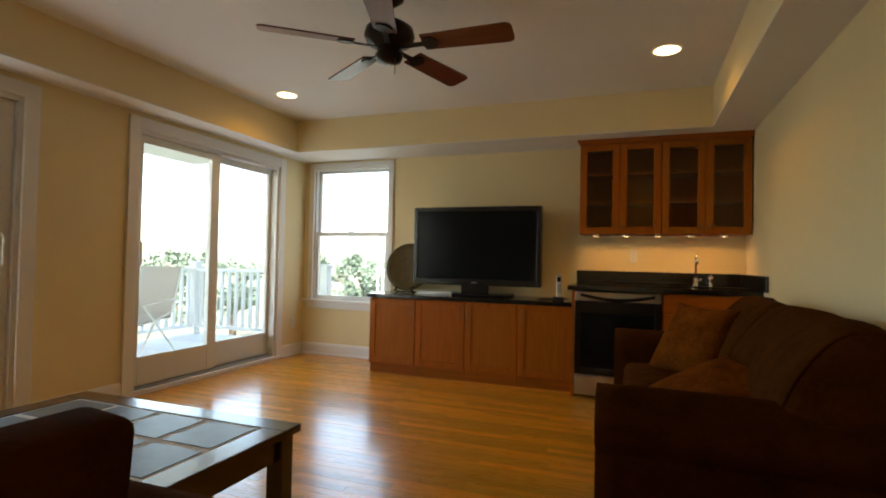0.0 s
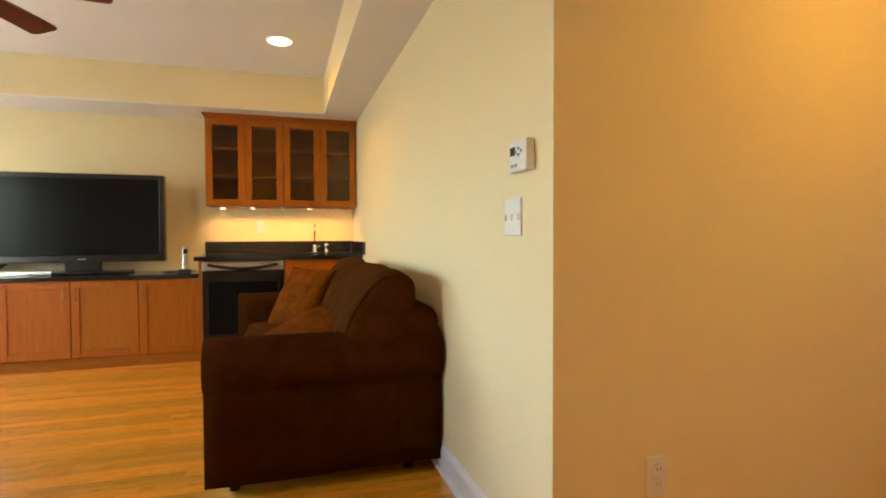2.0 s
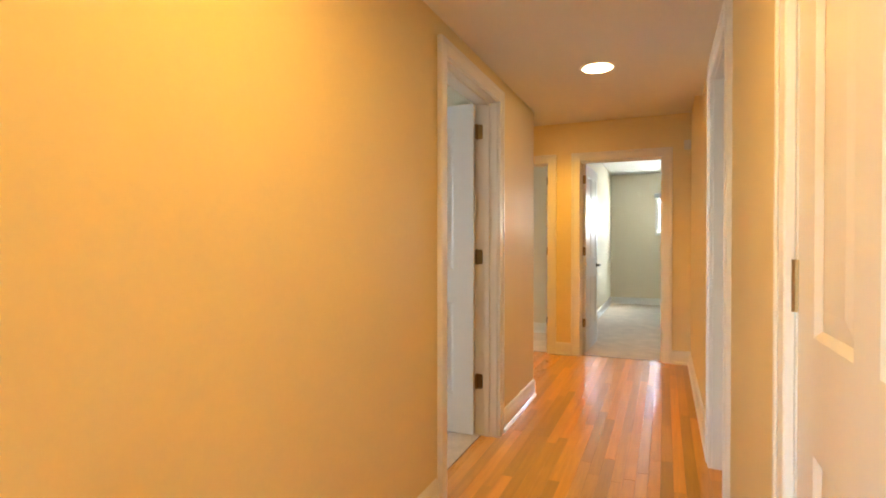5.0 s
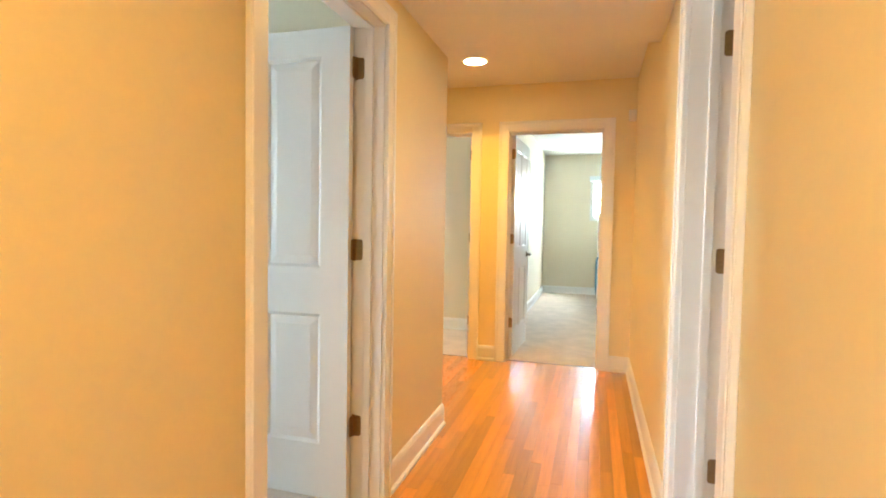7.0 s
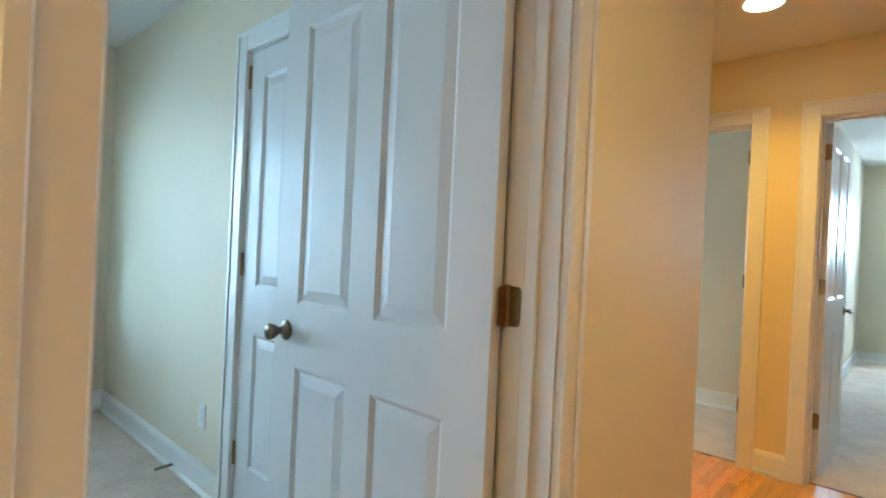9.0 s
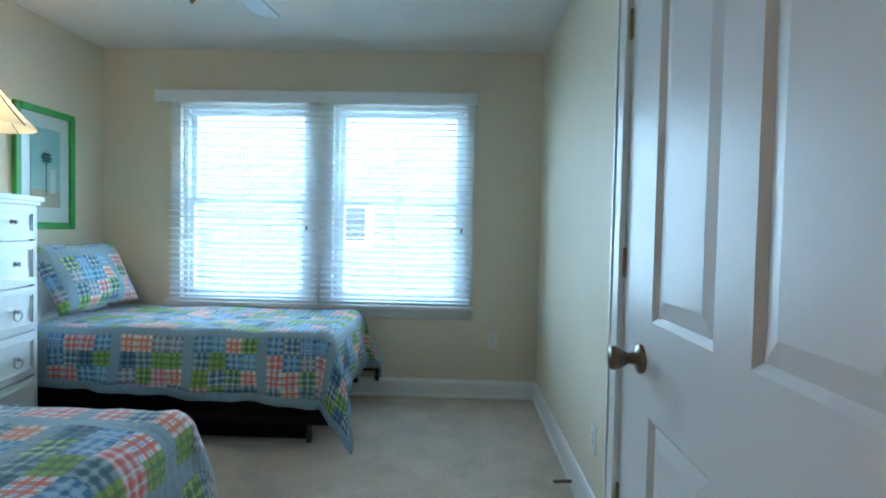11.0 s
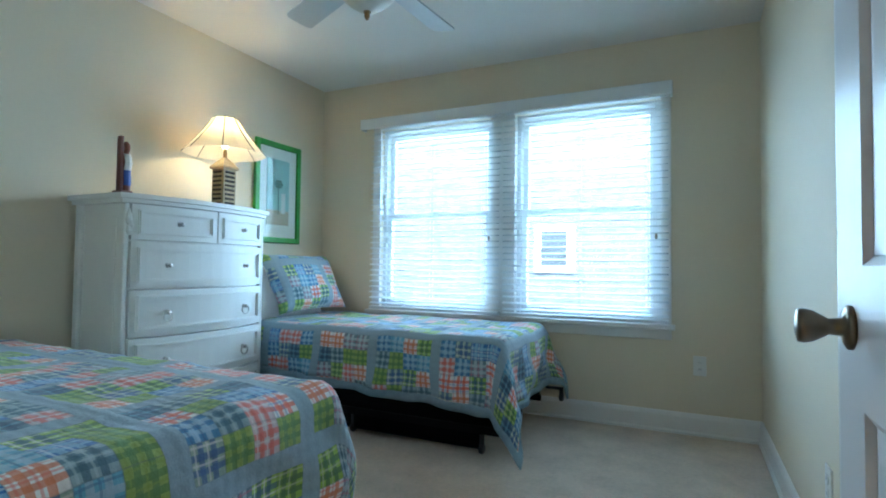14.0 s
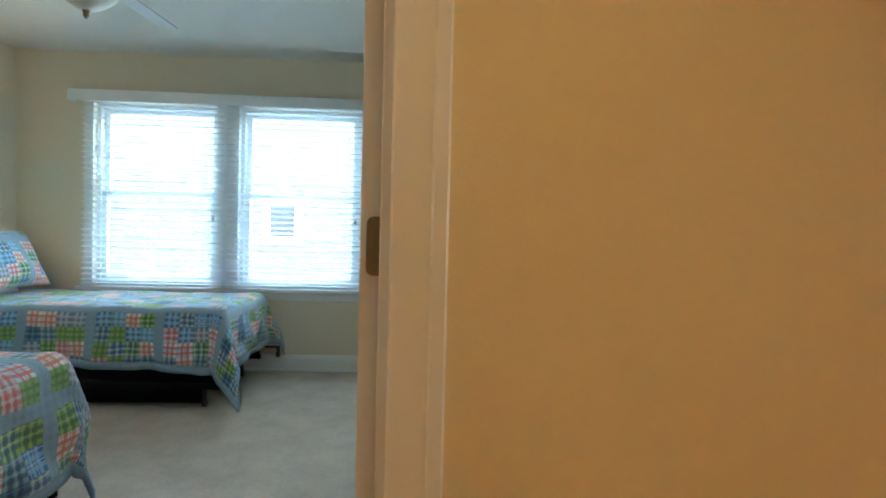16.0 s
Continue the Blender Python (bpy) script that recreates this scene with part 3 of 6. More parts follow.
solid("wall_right_room", boxes((3.1, 3.2, -2.7, HR - 0.12, 0, 2.45), (5.6, 5.7, -2.7, HR - 0.12, 0, 2.45), (3.2, 5.6, -2.7, -2.6, 0, 2.45), (3.1, 5.7, -2.7, HR - 0.12, 2.45, 2.55)), M_WALL_BED, "pale walls of the room across the hall", "wall", "structure")
solid("wall_hall_closet", boxes((2.0, 2.05, -0.6, HR - 0.12, 0, 2.3), (2.95, 3.0, -0.6, HR - 0.12, 0, 2.3), (2.05, 2.95, -0.6, -0.55, 0, 2.3)), M_WALL_BED, "walls of the closet behind the closed hall door", "wall", "structure")


def baseboard(name, runs):
    """Skirting along runs (x0, y0, x1, y1, nx, ny): a board with a rounded top and a shoe moulding, on the side of the normal."""
    for x0, y0, x1, y1, nx, ny in runs:
        ln = math.hypot(x1 - x0, y1 - y0)
        prof = ((0, 0), (0.026, 0), (0.026, 0.016), (0.015, 0.026), (0.015, 0.105), (0.011, 0.118), (0.006, 0.128), (0, 0.132))
        bm = bmesh.new()
        a = [bm.verts.new((x0 + nx * p[0], y0 + ny * p[0], p[1])) for p in prof]
        b = [bm.verts.new((x1 + nx * p[0], y1 + ny * p[0], p[1])) for p in prof]
        k = len(prof)
        for i in range(k):
            bm.faces.new((a[i], a[(i + 1) % k], b[(i + 1) % k], b[i]))
        bm.faces.new(a)
        bm.faces.new(b)
        bmesh.ops.recalc_face_normals(bm, faces=bm.faces[:])
        solid(name, bm, M_TRIM, "white painted baseboard along the wall", "baseboard", "structure")


C = 0.075   # casing width
baseboard("baseboard", [
    (LX, TVY, -1.78, TVY, 0, -1), (LX, 5.213, LX, TVY, 1, 0), (LX, 2.715, LX, 3.34, 1, 0), (LX, SOUTH, LX, 0.78, 1, 0),
    (RX, HY, RX, 4.9, -1, 0), (RX, HY, D1[0] - C, HY, 0, -1), (D1[1] + C, HY, HCOR, HY, 0, -1), (HCOR, HY, HCOR, 2.65, 1, 0),
    (1.6, HR, D2[0] - C, HR, 0, 1), (D2[1] + C, HR, D3[0] - C, HR, 0, 1), (D3[1] + C, HR, HEND, HR, 0, 1),
    (HEND, HR, HEND, DE[0] - C, -1, 0), (HEND, DE[1] + C, HEND, DF[0] - C, -1, 0), (HCOR, 2.65, HEND, 2.65, 0, -1),
    (BX0 + 0.006, BY1, BX1, BY1, 0, -1), (BX1, 3.05 + C, BX1, BY1, -1, 0), (BX1, 1.54, BX1, 2.265 - C, -1, 0), (BX0 + 0.006, 1.54, BX0 + 0.006, BY1, 1, 0),
    (12.4, -2.2, 12.4, 1.45, -1, 0), (9.9, 1.45, 12.4, 1.45, 0, -1), (8.5, 1.6, 8.5, 2.6, -1, 0), (1.6, SOUTH, 1.6, HR, -1, 0), (LX, SOUTH, 1.6, SOUTH, 0, 1)])


# ---- doors ----

def flap(sign):
    """One round-cornered hinge flap lying in the xz plane, with its screw heads."""
    bm = bmesh.new()
    r, w, h = 0.011, 0.036, 0.0445
    out = [(0.0, -h)] + [(w - r + r * math.cos(a), -h + r + r * math.sin(a)) for a in [radians(-90 + 22.5 * k) for k in range(5)]]
    out += [(x, -z) for x, z in out[::-1]]
    a = [bm.verts.new((x, -0.0015, z)) for x, z in out]
    b = [bm.verts.new((x, 0.0015, z)) for x, z in out]
    bm.faces.new(a)
    bm.faces.new(b[::-1])
    for k in range(len(out)):
        bm.faces.new((a[k], a[(k + 1) % len(out)], b[(k + 1) % len(out)], b[k]))
    for x, z in ((0.012, 0.028), (0.026, 0.0), (0.012, -0.028)):
        for s in (-1, 1):
            merge(bm, lathe([(0.0042, s * 0.0014), (0.0036, s * 0.0024), (0.001, s * 0.0026)], 10, "y"), Matrix.Translation((x, 0, z)))
    bmesh.ops.recalc_face_normals(bm, faces=bm.faces[:])
    return bm


def hinge_mesh(spread=90):
    bm = flap(1)
    merge(bm, flap(1), Matrix.Rotation(radians(-spread), 4, "Z"))
    return merge(bm, tube([(0, 0, -0.047), (0, 0, 0.047)], 0.0065, 10))


def knob_mesh(side):
    k = lathe([(0.033, 0), (0.033, 0.005), (0.026, 0.009), (0.014, 0.012), (0.012, 0.028), (0.017, 0.036), (0.024, 0.048), (0.0265, 0.06), (0.025, 0.067), (0.012, 0.07)], 18, "y")
    if side < 0:
        bmesh.ops.scale(k, vec=(1, -1, 1), verts=k.verts[:])
        bmesh.ops.reverse_faces(k, faces=k.faces[:])
    return k


def lever_mesh(side, way):
    k = lathe([(0.032, 0), (0.032, 0.006), (0.013, 0.01), (0.011, 0.045)], 16, "y")
    merge(k, tube([(0, 0.045, 0), (way * 0.03, 0.048, 0.003), (way * 0.075, 0.046, -0.004), (way * 0.11, 0.044, -0.002)], [0.011, 0.01, 0.009, 0.007], 8))
    if side < 0:
        bmesh.ops.scale(k, vec=(1, -1, 1), verts=k.verts[:])
        bmesh.ops.reverse_faces(k, faces=k.faces[:])
    return k


def leaf_parts(door, w, h, m, handle="knob", st=0.115, half=0.047):
    """A four-panel leaf: x runs from the hinge edge (0) to the free edge (w), y is its thickness, centred."""
    t = 0.035
    rows = ((0.245, 0.81), (1.01, h - 0.115))
    mid = w / 2
    cols = ((st, mid - half), (mid + half, w - st))
    bm = boxes((0, st, -t / 2, t / 2, 0.01, h), (w - st, w, -t / 2, t / 2, 0.01, h), (mid - half, mid + half, -t / 2, t / 2, 0.245, 0.81), (mid - half, mid + half, -t / 2, t / 2, 1.01, h - 0.115))
    for z0, z1 in ((0.01, 0.245), (0.81, 1.01), (h - 0.115, h)):
        box(bm, st, w - st, -t / 2, t / 2, z0, z1)
    # sloped sticking round each panel, both faces
    for c0, c1 in cols:
        for z0, z1 in rows:
            for s in (1, -1):
                o = [(c0, z0), (c1, z0), (c1, z1), (c0, z1)]
                i_ = [(c0 + 0.014, z0 + 0.014), (c1 - 0.014, z0 + 0.014), (c1 - 0.014, z1 - 0.014), (c0 + 0.014, z1 - 0.014)]
                ov = [bm.verts.new((x, s * t / 2, z)) for x, z in o]
                iv = [bm.verts.new((x, s * 0.008, z)) for x, z in i_]
                for k in range(4):
                    q = (ov[k], ov[(k + 1) % 4], iv[(k + 1) % 4], iv[k])
                    bm.faces.new(q if s < 0 else q[::-1])
    leaf = part("leaf", bm, M_DOOR, door, "white painted four-panel door leaf", m=m)
    for c0, c1 in cols:
        for z0, z1 in rows:
            pb = bmesh.new()
            for s in (1, -1):
                o = [(c0 + 0.014, z0 + 0.014), (c1 - 0.014, z0 + 0.014), (c1 - 0.014, z1 - 0.014), (c0 + 0.014, z1 - 0.014)]
                i_ = [(c0 + 0.05, z0 + 0.05), (c1 - 0.05, z0 + 0.05), (c1 - 0.05, z1 - 0.05), (c0 + 0.05, z1 - 0.05)]
                ov = [pb.verts.new((x, s * 0.0075, z)) for x, z in o]
                iv = [pb.verts.new((x, s * 0.014, z)) for x, z in i_]
                for k in range(4):
                    q = (ov[k], ov[(k + 1) % 4], iv[(k + 1) % 4], iv[k])
                    pb.faces.new(q if s < 0 else q[::-1])
                pb.faces.new(iv if s < 0 else iv[::-1])
            part("panel", pb, M_DOOR, leaf)
    for s in (1, -1) if handle else ():
        bm = knob_mesh(s) if handle == "knob" else lever_mesh(s, -1)
        bmesh.ops.translate(bm, vec=(w - 0.072, s * t / 2, 0.92), verts=bm.verts[:])
        part("door_handle", bm, M_NICKEL, leaf, "satin nickel door handle", smooth=True)
    return leaf


def door(name, label, m, w, thick, hinge_far, swing, angle, handle="knob", casing_back=True, m_hinge=None, C=0.075, leaf_w=0.0, gap=0.0, stile=0.115, hinges=(0.33, 1.09, 1.85)):
    """A doorway: local x along the opening, local y into the wall from the passage's face. swing: +1 opens beyond the wall, -1 into the passage."""
    d = thing(name, label, "door", m, kind="structure")
    j = 0.018
    for s_ in ((-0.002, j, 0.0, thick, 0, DH - j), (w - j, w + 0.002, 0.0, thick, 0, DH - j)):
        part("door_jamb", boxes(s_), M_TRIM, d)
    part("head_jamb", boxes((-0.002, w + 0.002, 0.0, thick, DH - j, DH)), M_TRIM, d)
    sy = thick - 0.048 if swing > 0 else 0.048
    for s_ in ((j, j + 0.011, sy - 0.032, sy, 0, DH - j - 0.011), (w - j - 0.011, w - j, sy - 0.032, sy, 0, DH - j - 0.011), (j, w - j, sy - 0.032, sy, DH - j - 0.011, DH - j)):
        part("door_stop", soften(boxes(s_), 0.002), M_TRIM, d)
    for y0, y1, face in ((-0.02, 0, -1), (thick, thick + 0.02, 1)):
        if face > 0 and not casing_back:
            continue
        e = 0.006
        yb = (y0 - 0.006, y0) if face < 0 else (y1, y1 + 0.006)
        flat = ((-C, j - e, 0, DH + C), (w - j + e, w + C, 0, DH + C), (j - e, w - j + e, DH - j + e, DH + C))
        bead = ((-C, -C + 0.022, 0, DH + C), (w + C - 0.022, w + C, 0, DH + C), (-C + 0.022, w + C - 0.022, DH + C - 0.022, DH + C))
        for nm, fl, bd in zip(("side_casing", "side_casing", "head_casing"), flat, bead):
            bm = boxes((fl[0], fl[1], y0, y1, fl[2], fl[3]), (bd[0], bd[1], yb[0], yb[1], bd[2], bd[3]))
            part(nm, soften(bm, 0.003), M_TRIM, d, "white moulded door casing")
    hx = w - j if hinge_far else j
    hy = thick if swing > 0 else 0.0
    lw = leaf_w or w - 2 * j - 0.006
    # the leaf's own frame: hinge edge at 0, thickness centred
    turn = math.radians(angle)
    if hinge_far:
        base = Matrix.Rotation(math.pi, 4, "Z")
        rot = Matrix.Rotation(-turn if swing > 0 else turn, 4, "Z")
    else:
        base = Matrix.Identity(4)
        rot = Matrix.Rotation(turn if swing > 0 else -turn, 4, "Z")
    off = -0.0195 if swing > 0 else 0.0195
    mm = Matrix.Translation((hx - gap, hy + 0.55 * gap, 0)) @ rot @ Matrix.Translation((0, off, 0)) @ base @ Matrix.Translation((0.003, 0, 0))
    leaf_parts(d, lw, DH - j - 0.004, mm, handle, stile, 0.055 if leaf_w else 0.047)
    hm = None
    for z in hinges:
        if hm is None:
            hm = to_mesh("hinge", hinge_mesh() if angle else tube([(0, 0, -0.05), (0, 0, 0.05)], 0.008, 10), M_BRONZE)
        # one flap on the jamb, one on the leaf's edge
        share("hinge", hm, d, Matrix.Translation((hx, hy, z)) @ Matrix.Rotation(math.radians((180 if hinge_far else 0) + (m_hinge or 0)), 4, "Z"))
    return d


door("door_bedroom", "white four-panel bedroom door standing open on brass hinges", pose(D1[0], HY, 0), D1[1] - D1[0], 0.126, True, 1, 90.4, m_hinge=90, C=0.06, leaf_w=0.905, gap=0.009, stile=0.13)
door("door_hall_closet", "closed white panel door in the hall's side wall", pose(D2[1], HR, 0, 0, 0, 180), D2[1] - D2[0], 0.12, False, -1, 0, "", C=0.06)
door("door_hall_right", "white panel door standing open into a side room", pose(D3[1], HR, 0, 0, 0, 180), D3[1] - D3[0], 0.145, False, 1, 88, m_hinge=0)
door("door_hall_end", "white panel door standing open into the far bedroom", pose(HEND, DE[1], 0, 0, 0, -90), DE[1] - DE[0], 0.126, False, 1, 88, "lever")
door("door_hall_side", "white panel door opened into the side bedroom", pose(HEND, DF[1], 0, 0, 0, -90), DF[1] - DF[0], 0.12, True, 1, 84, "lever")
door("door_closet", "closed white panel closet door in the bedroom", pose(BX1, 3.05, 0, 0, 0, -90), 0.785, 0.12, False, -1, 0, casing_back=False, hinges=(0.28, 1.1, 1.91))

door("door_far_closet", "closed white panel closet door in the far bedroom", pose(9.03, 1.45, 0), 0.79, 0.1, True, -1, 0, "", casing_back=False, hinges=(0.375, 1.12, 1.864))


# ---- living room ----
def shaker_door(cab, x0, x1, z0, z1, y, handle_x=None, glassy=False, mat=None):
    """A framed cabinet door on the front plane y, facing -y, with its panel or pane and its pull."""
    mat = mat or M_CHERRY
    f, t = 0.058, 0.02
    bm = soften(boxes((x0, x0 + f, y - t, y, z0, z1), (x1 - f, x1, y - t, y, z0, z1)), 0.002)
    merge(bm, soften(boxes((x0 + f, x1 - f, y - t, y, z0, z0 + f), (x0 + f, x1 - f, y - t, y, z1 - f, z1)), 0.002))
    d = part("cabinet_door", bm, mat, cab, "cherry wood framed cabinet door")
    if glassy:
        part("pane", boxes((x0 + f, x1 - f, y - 0.012, y - 0.008, z0 + f, z1 - f)), M_CABGLASS, d, "clear glass pane")
    else:
        part("panel", boxes((x0 + f, x1 - f, y - 0.012, y - 0.004, z0 + f, z1 - f)), mat, d)
    if handle_x is not None:
        hz = z1 - 0.1 if not glassy else z0 + 0.07
        ln = 0.05 if not glassy else 0.012
        part("handle", tube([(handle_x, y - t, hz - ln), (handle_x, y - t - 0.022, hz - ln * 0.8), (handle_x, y - t - 0.024, hz + ln * 0.8), (handle_x, y - t, hz + ln)], 0.005, 8), M_BRONZE, d, "dark metal pull", smooth=True)
    return d


CX = [-1.78, -1.30, -0.81, -0.325, 0.145]
CF = 5.04
for i in range(4):
    x0, x1 = CX[i], CX[i + 1]
    cab = thing("base_cabinet", "cherry wood base cabinet below the television", "cabinet", group="television cabinets")
    part("body", boxes((x0 + 0.001, x1 - 0.001, CF, TVY - 0.003, 0.09, 0.725)), M_CHERRY, cab)
    part("toe_kick", boxes((x0 + 0.001, x1 - 0.001, CF + 0.015, TVY - 0.003, 0.0, 0.09)), M_CHERRY_X, cab)
    shaker_door(cab, x0 + 0.004, x1 - 0.004, 0.1, 0.72, CF, (x1 - 0.04) if i in (0, 1) and i == 0 else ((x1 - 0.04) if i == 1 else (x0 + 0.04)))
solid("worktop", rbox(-1.81, 0.142, CF - 0.035, TVY - 0.002, 0.726, 0.762, 0.005, 2), M_BLACKSTONE, "black polished granite worktop on the television cabinets", "worktop")

# wet bar
BF = 4.93
bar = thing("bar_cabinet", "cherry wood wet bar cabinet with drawers and doors", "cabinet")
part("body", boxes((0.84, 1.50, BF, TVY - 0.003, 0.1, 0.872)), M_CHERRY, bar)
part("end_panel", boxes((0.148, 0.172, BF - 0.002, TVY - 0.003, 0.0, 0.872)), M_CHERRY, bar)
part("toe_kick", boxes((0.84, 1.50, BF + 0.06, TVY - 0.003, 0, 0.1)), M_CHERRY_X, bar)
part("drawer_front", rbox(0.845, 1.495, BF - 0.02, BF, 0.72, 0.868, 0.003), M_CHERRY_X, bar)
for a, b, h in ((0.845, 1.168, 1.13), (1.172, 1.495, 1.21)):
    shaker_door(bar, a, b, 0.11, 0.71, BF, h)
top = bmesh.new()
SKX0, SKX1, SKY0, SKY1 = 0.93, 1.3, 5.12, 5.44
for s in ((0.118, SKX0, BF - 0.035, TVY - 0.002), (SKX1, RX - 0.003, BF - 0.035, TVY - 0.002), (SKX0, SKX1, BF - 0.035, SKY0), (SKX0, SKX1, SKY1, TVY - 0.002)):
    box(top, s[0], s[1], s[2], s[3], 0.874, 0.912)
solid("bar_worktop", top, M_BLACKSTONE, "black polished granite bar top with a cut-out sink", "worktop")
solid("bar_splashback", soften(boxes((0.118, RX - 0.026, TVY - 0.024, TVY - 0.002, 0.913, 1.028), (RX - 0.024, RX - 0.003, 4.74, TVY - 0.002, 0.913, 1.028)), 0.002), M_BLACKSTONE, "black granite splashback strip along the bar", "splashback")
solid("sink_bowl", boxes((SKX0 - 0.01, SKX1 + 0.01, SKY0 - 0.01, SKY1 + 0.01, 0.74, 0.75), (SKX0 - 0.01, SKX0, SKY0 - 0.01, SKY1 + 0.01, 0.75, 0.873), (SKX1, SKX1 + 0.01, SKY0 - 0.01, SKY1 + 0.01, 0.75, 0.873), (SKX0, SKX1, SKY0 - 0.01, SKY0, 0.75, 0.873), (SKX0, SKX1, SKY1, SKY1 + 0.01, 0.75, 0.873)), M_STEEL, "small stainless steel bar sink set in granite", "sink")
faucet = thing("faucet", "chrome gooseneck bar faucet behind the sink", "faucet", pose(1.13, 5.5, 0.913))
part("faucet_base", lathe([(0.027, 0), (0.027, 0.012), (0.019, 0.02), (0.017, 0.07), (0.012, 0.075)], 18), M_CHROME, faucet, smooth=True)
part("spout", tube([(0, 0, 0.06)] + [(0, -0.052 + 0.052 * math.cos(a), 0.225 + 0.052 * math.sin(a)) for a in [math.pi * k / 9 for k in range(10)]] + [(0, -0.104, 0.19)], 0.0105, 10), M_CHROME, faucet, smooth=True)
part("faucet_lever", tube([(0.015, 0, 0.05), (0.05, -0.01, 0.065)], 0.006, 8), M_CHROME, faucet, smooth=True)
soap = thing("soap_dispenser", "small chrome soap dispenser beside the bar faucet", "dispenser", pose(1.245, 5.5, 0.913))
part("dispenser_body", lathe([(0.022, 0), (0.022, 0.008), (0.016, 0.014), (0.017, 0.06), (0.022, 0.066), (0.022, 0.082), (0.01, 0.09)], 16), M_CHROME, soap, smooth=True)
part("pump_nozzle", tube([(0, 0, 0.085), (0, 0, 0.1), (0, -0.05, 0.098)], 0.006, 8), M_CHROME, soap, smooth=True)

fridge = thing("beverage_fridge", "black glass-door beverage fridge with steel trim under the bar", "fridge", pose(0.175, BF, 0))
part("fridge_body", boxes((0.0, 0.66, 0.012, 0.6, 0.02, 0.868)), M_DARKPL, fridge)
part("fridge_door_frame", soften(boxes((0.004, 0.05, -0.03, 0.01, 0.2, 0.785), (0.61, 0.656, -0.03, 0.01, 0.2, 0.785), (0.05, 0.61, -0.03, 0.01, 0.2, 0.25), (0.05, 0.61, -0.03, 0.01, 0.69, 0.785)), 0.003), M_BLACK, fridge)
part("fridge_window", boxes((0.05, 0.61, -0.018, -0.01, 0.25, 0.69)), M_SCREEN, fridge, "dark reflective glass")
part("control_panel", rbox(0.004, 0.656, -0.03, 0.01, 0.79, 0.865, 0.004), M_STEEL, fridge, "brushed steel upper panel")
part("fridge_handle", merge(tube([(0.05 + 0.56 * k / 12, -0.045 - 0.03 * math.sin(math.pi * k / 12), 0.84 - 0.035 * math.sin(math.pi * k / 12)) for k in range(13)], 0.013, 8), boxes((0.05, 0.07, -0.05, -0.029, 0.83, 0.85), (0.59, 0.61, -0.05, -0.029, 0.83, 0.85))), M_BLACK, fridge, "curved black bar handle")
part("fridge_grille", rbox(0.004, 0.656, -0.02, 0.01, 0.025, 0.19, 0.003), M_STEEL, fridge, "brushed steel lower panel")

# wall cabinets with glazed doors
UF, UZ0, UZ1 = 5.29, 1.355, 2.15
for x0, x1 in ((0.165, 0.84), (0.84, 1.515)):
    cab = thing("wall_cabinet", "cherry wood wall cabinet with two glazed doors", "cabinet", group="bar wall cabinets")
    a, b = x0 + 0.0015, x1 - 0.0015
    part("carcass", boxes((a, a + 0.018, UF, TVY - 0.012, UZ0, UZ1), (b - 0.018, b, UF, TVY - 0.012, UZ0, UZ1), (a + 0.018, b - 0.018, UF, TVY - 0.012, UZ0, UZ0 + 0.018), (a + 0.018, b - 0.018, UF, TVY - 0.012, UZ1 - 0.018, UZ1), (a, b, TVY - 0.012, TVY - 0.003, UZ0, UZ1)), M_CHERRY, cab)
    for z in (UZ0 + 0.27, UZ0 + 0.52):
        part("shelf", boxes((a + 0.019, b - 0.019, UF + 0.02, TVY - 0.013, z, z + 0.018)), M_CHERRY_X, cab)
    mid = (a + b) / 2
    shaker_door(cab, a + 0.003, mid - 0.002, UZ0 + 0.004, UZ1 - 0.004, UF, mid - 0.03, True)
    shaker_door(cab, mid + 0.002, b - 0.003, UZ0 + 0.004, UZ1 - 0.004, UF, mid + 0.03, True)
crown = bmesh.new()
for y0, x0, z0, z1 in ((UF - 0.022, 0.163, UZ1 + 0.001, UZ1 + 0.02), (UF - 0.035, 0.15, UZ1 + 0.02, UZ1 + 0.036), (UF - 0.045, 0.14, UZ1 + 0.036, LOW + 0.01)):
    box(crown, x0, RX - 0.003, y0, TVY - 0.003, z0, z1)
solid("cornice", crown, M_CHERRY_X, "dark cherry crown moulding over the wall cabinets", "moulding")
for x in (0.3, 0.56, 0.82, 1.08, 1.33):
    pk = thing("puck_light", "small lit puck light under the wall cabinets", "light", pose(x, 5.4, UZ0), group="under-cabinet lights")
    part("puck_ring", lathe([(0.034, -0.001), (0.034, -0.013), (0.025, -0.016), (0.025, -0.006)], 18), M_STEEL, pk)
    part("puck_lens", lathe([(0.024, -0.006), (0.022, -0.0145)], 16), M_PUCK, pk, "glowing warm lens")
    disc_lamp("puck_lamp", (x, 5.4, UZ0 - 0.02), 3.2 * LAMP, (1.0, 0.48, 0.12), 0.05, 150)

# television on its foot
tv = thing("television", "large black flat television on the granite worktop", "television", pose(-0.81, 5.33, 0.763))
part("tv_foot", soften(boxes((-0.36, 0.36, -0.13, 0.13, 0, 0.022)), 0.008, 2), M_BLACK, tv)
part("tv_neck", rbox(-0.13, 0.13, -0.035, 0.035, 0.02, 0.11, 0.006), M_BLACK, tv)
part("tv_bezel", soften(boxes((-0.635, -0.595, -0.04, 0.05, 0.1, 0.855), (0.595, 0.635, -0.04, 0.05, 0.1, 0.855), (-0.595, 0.595, -0.04, 0.05, 0.81, 0.855), (-0.595, 0.595, -0.04, 0.05, 0.1, 0.158), (-0.595, 0.595, -0.02, 0.05, 0.158, 0.81)), 0.004), M_BLACK, tv)
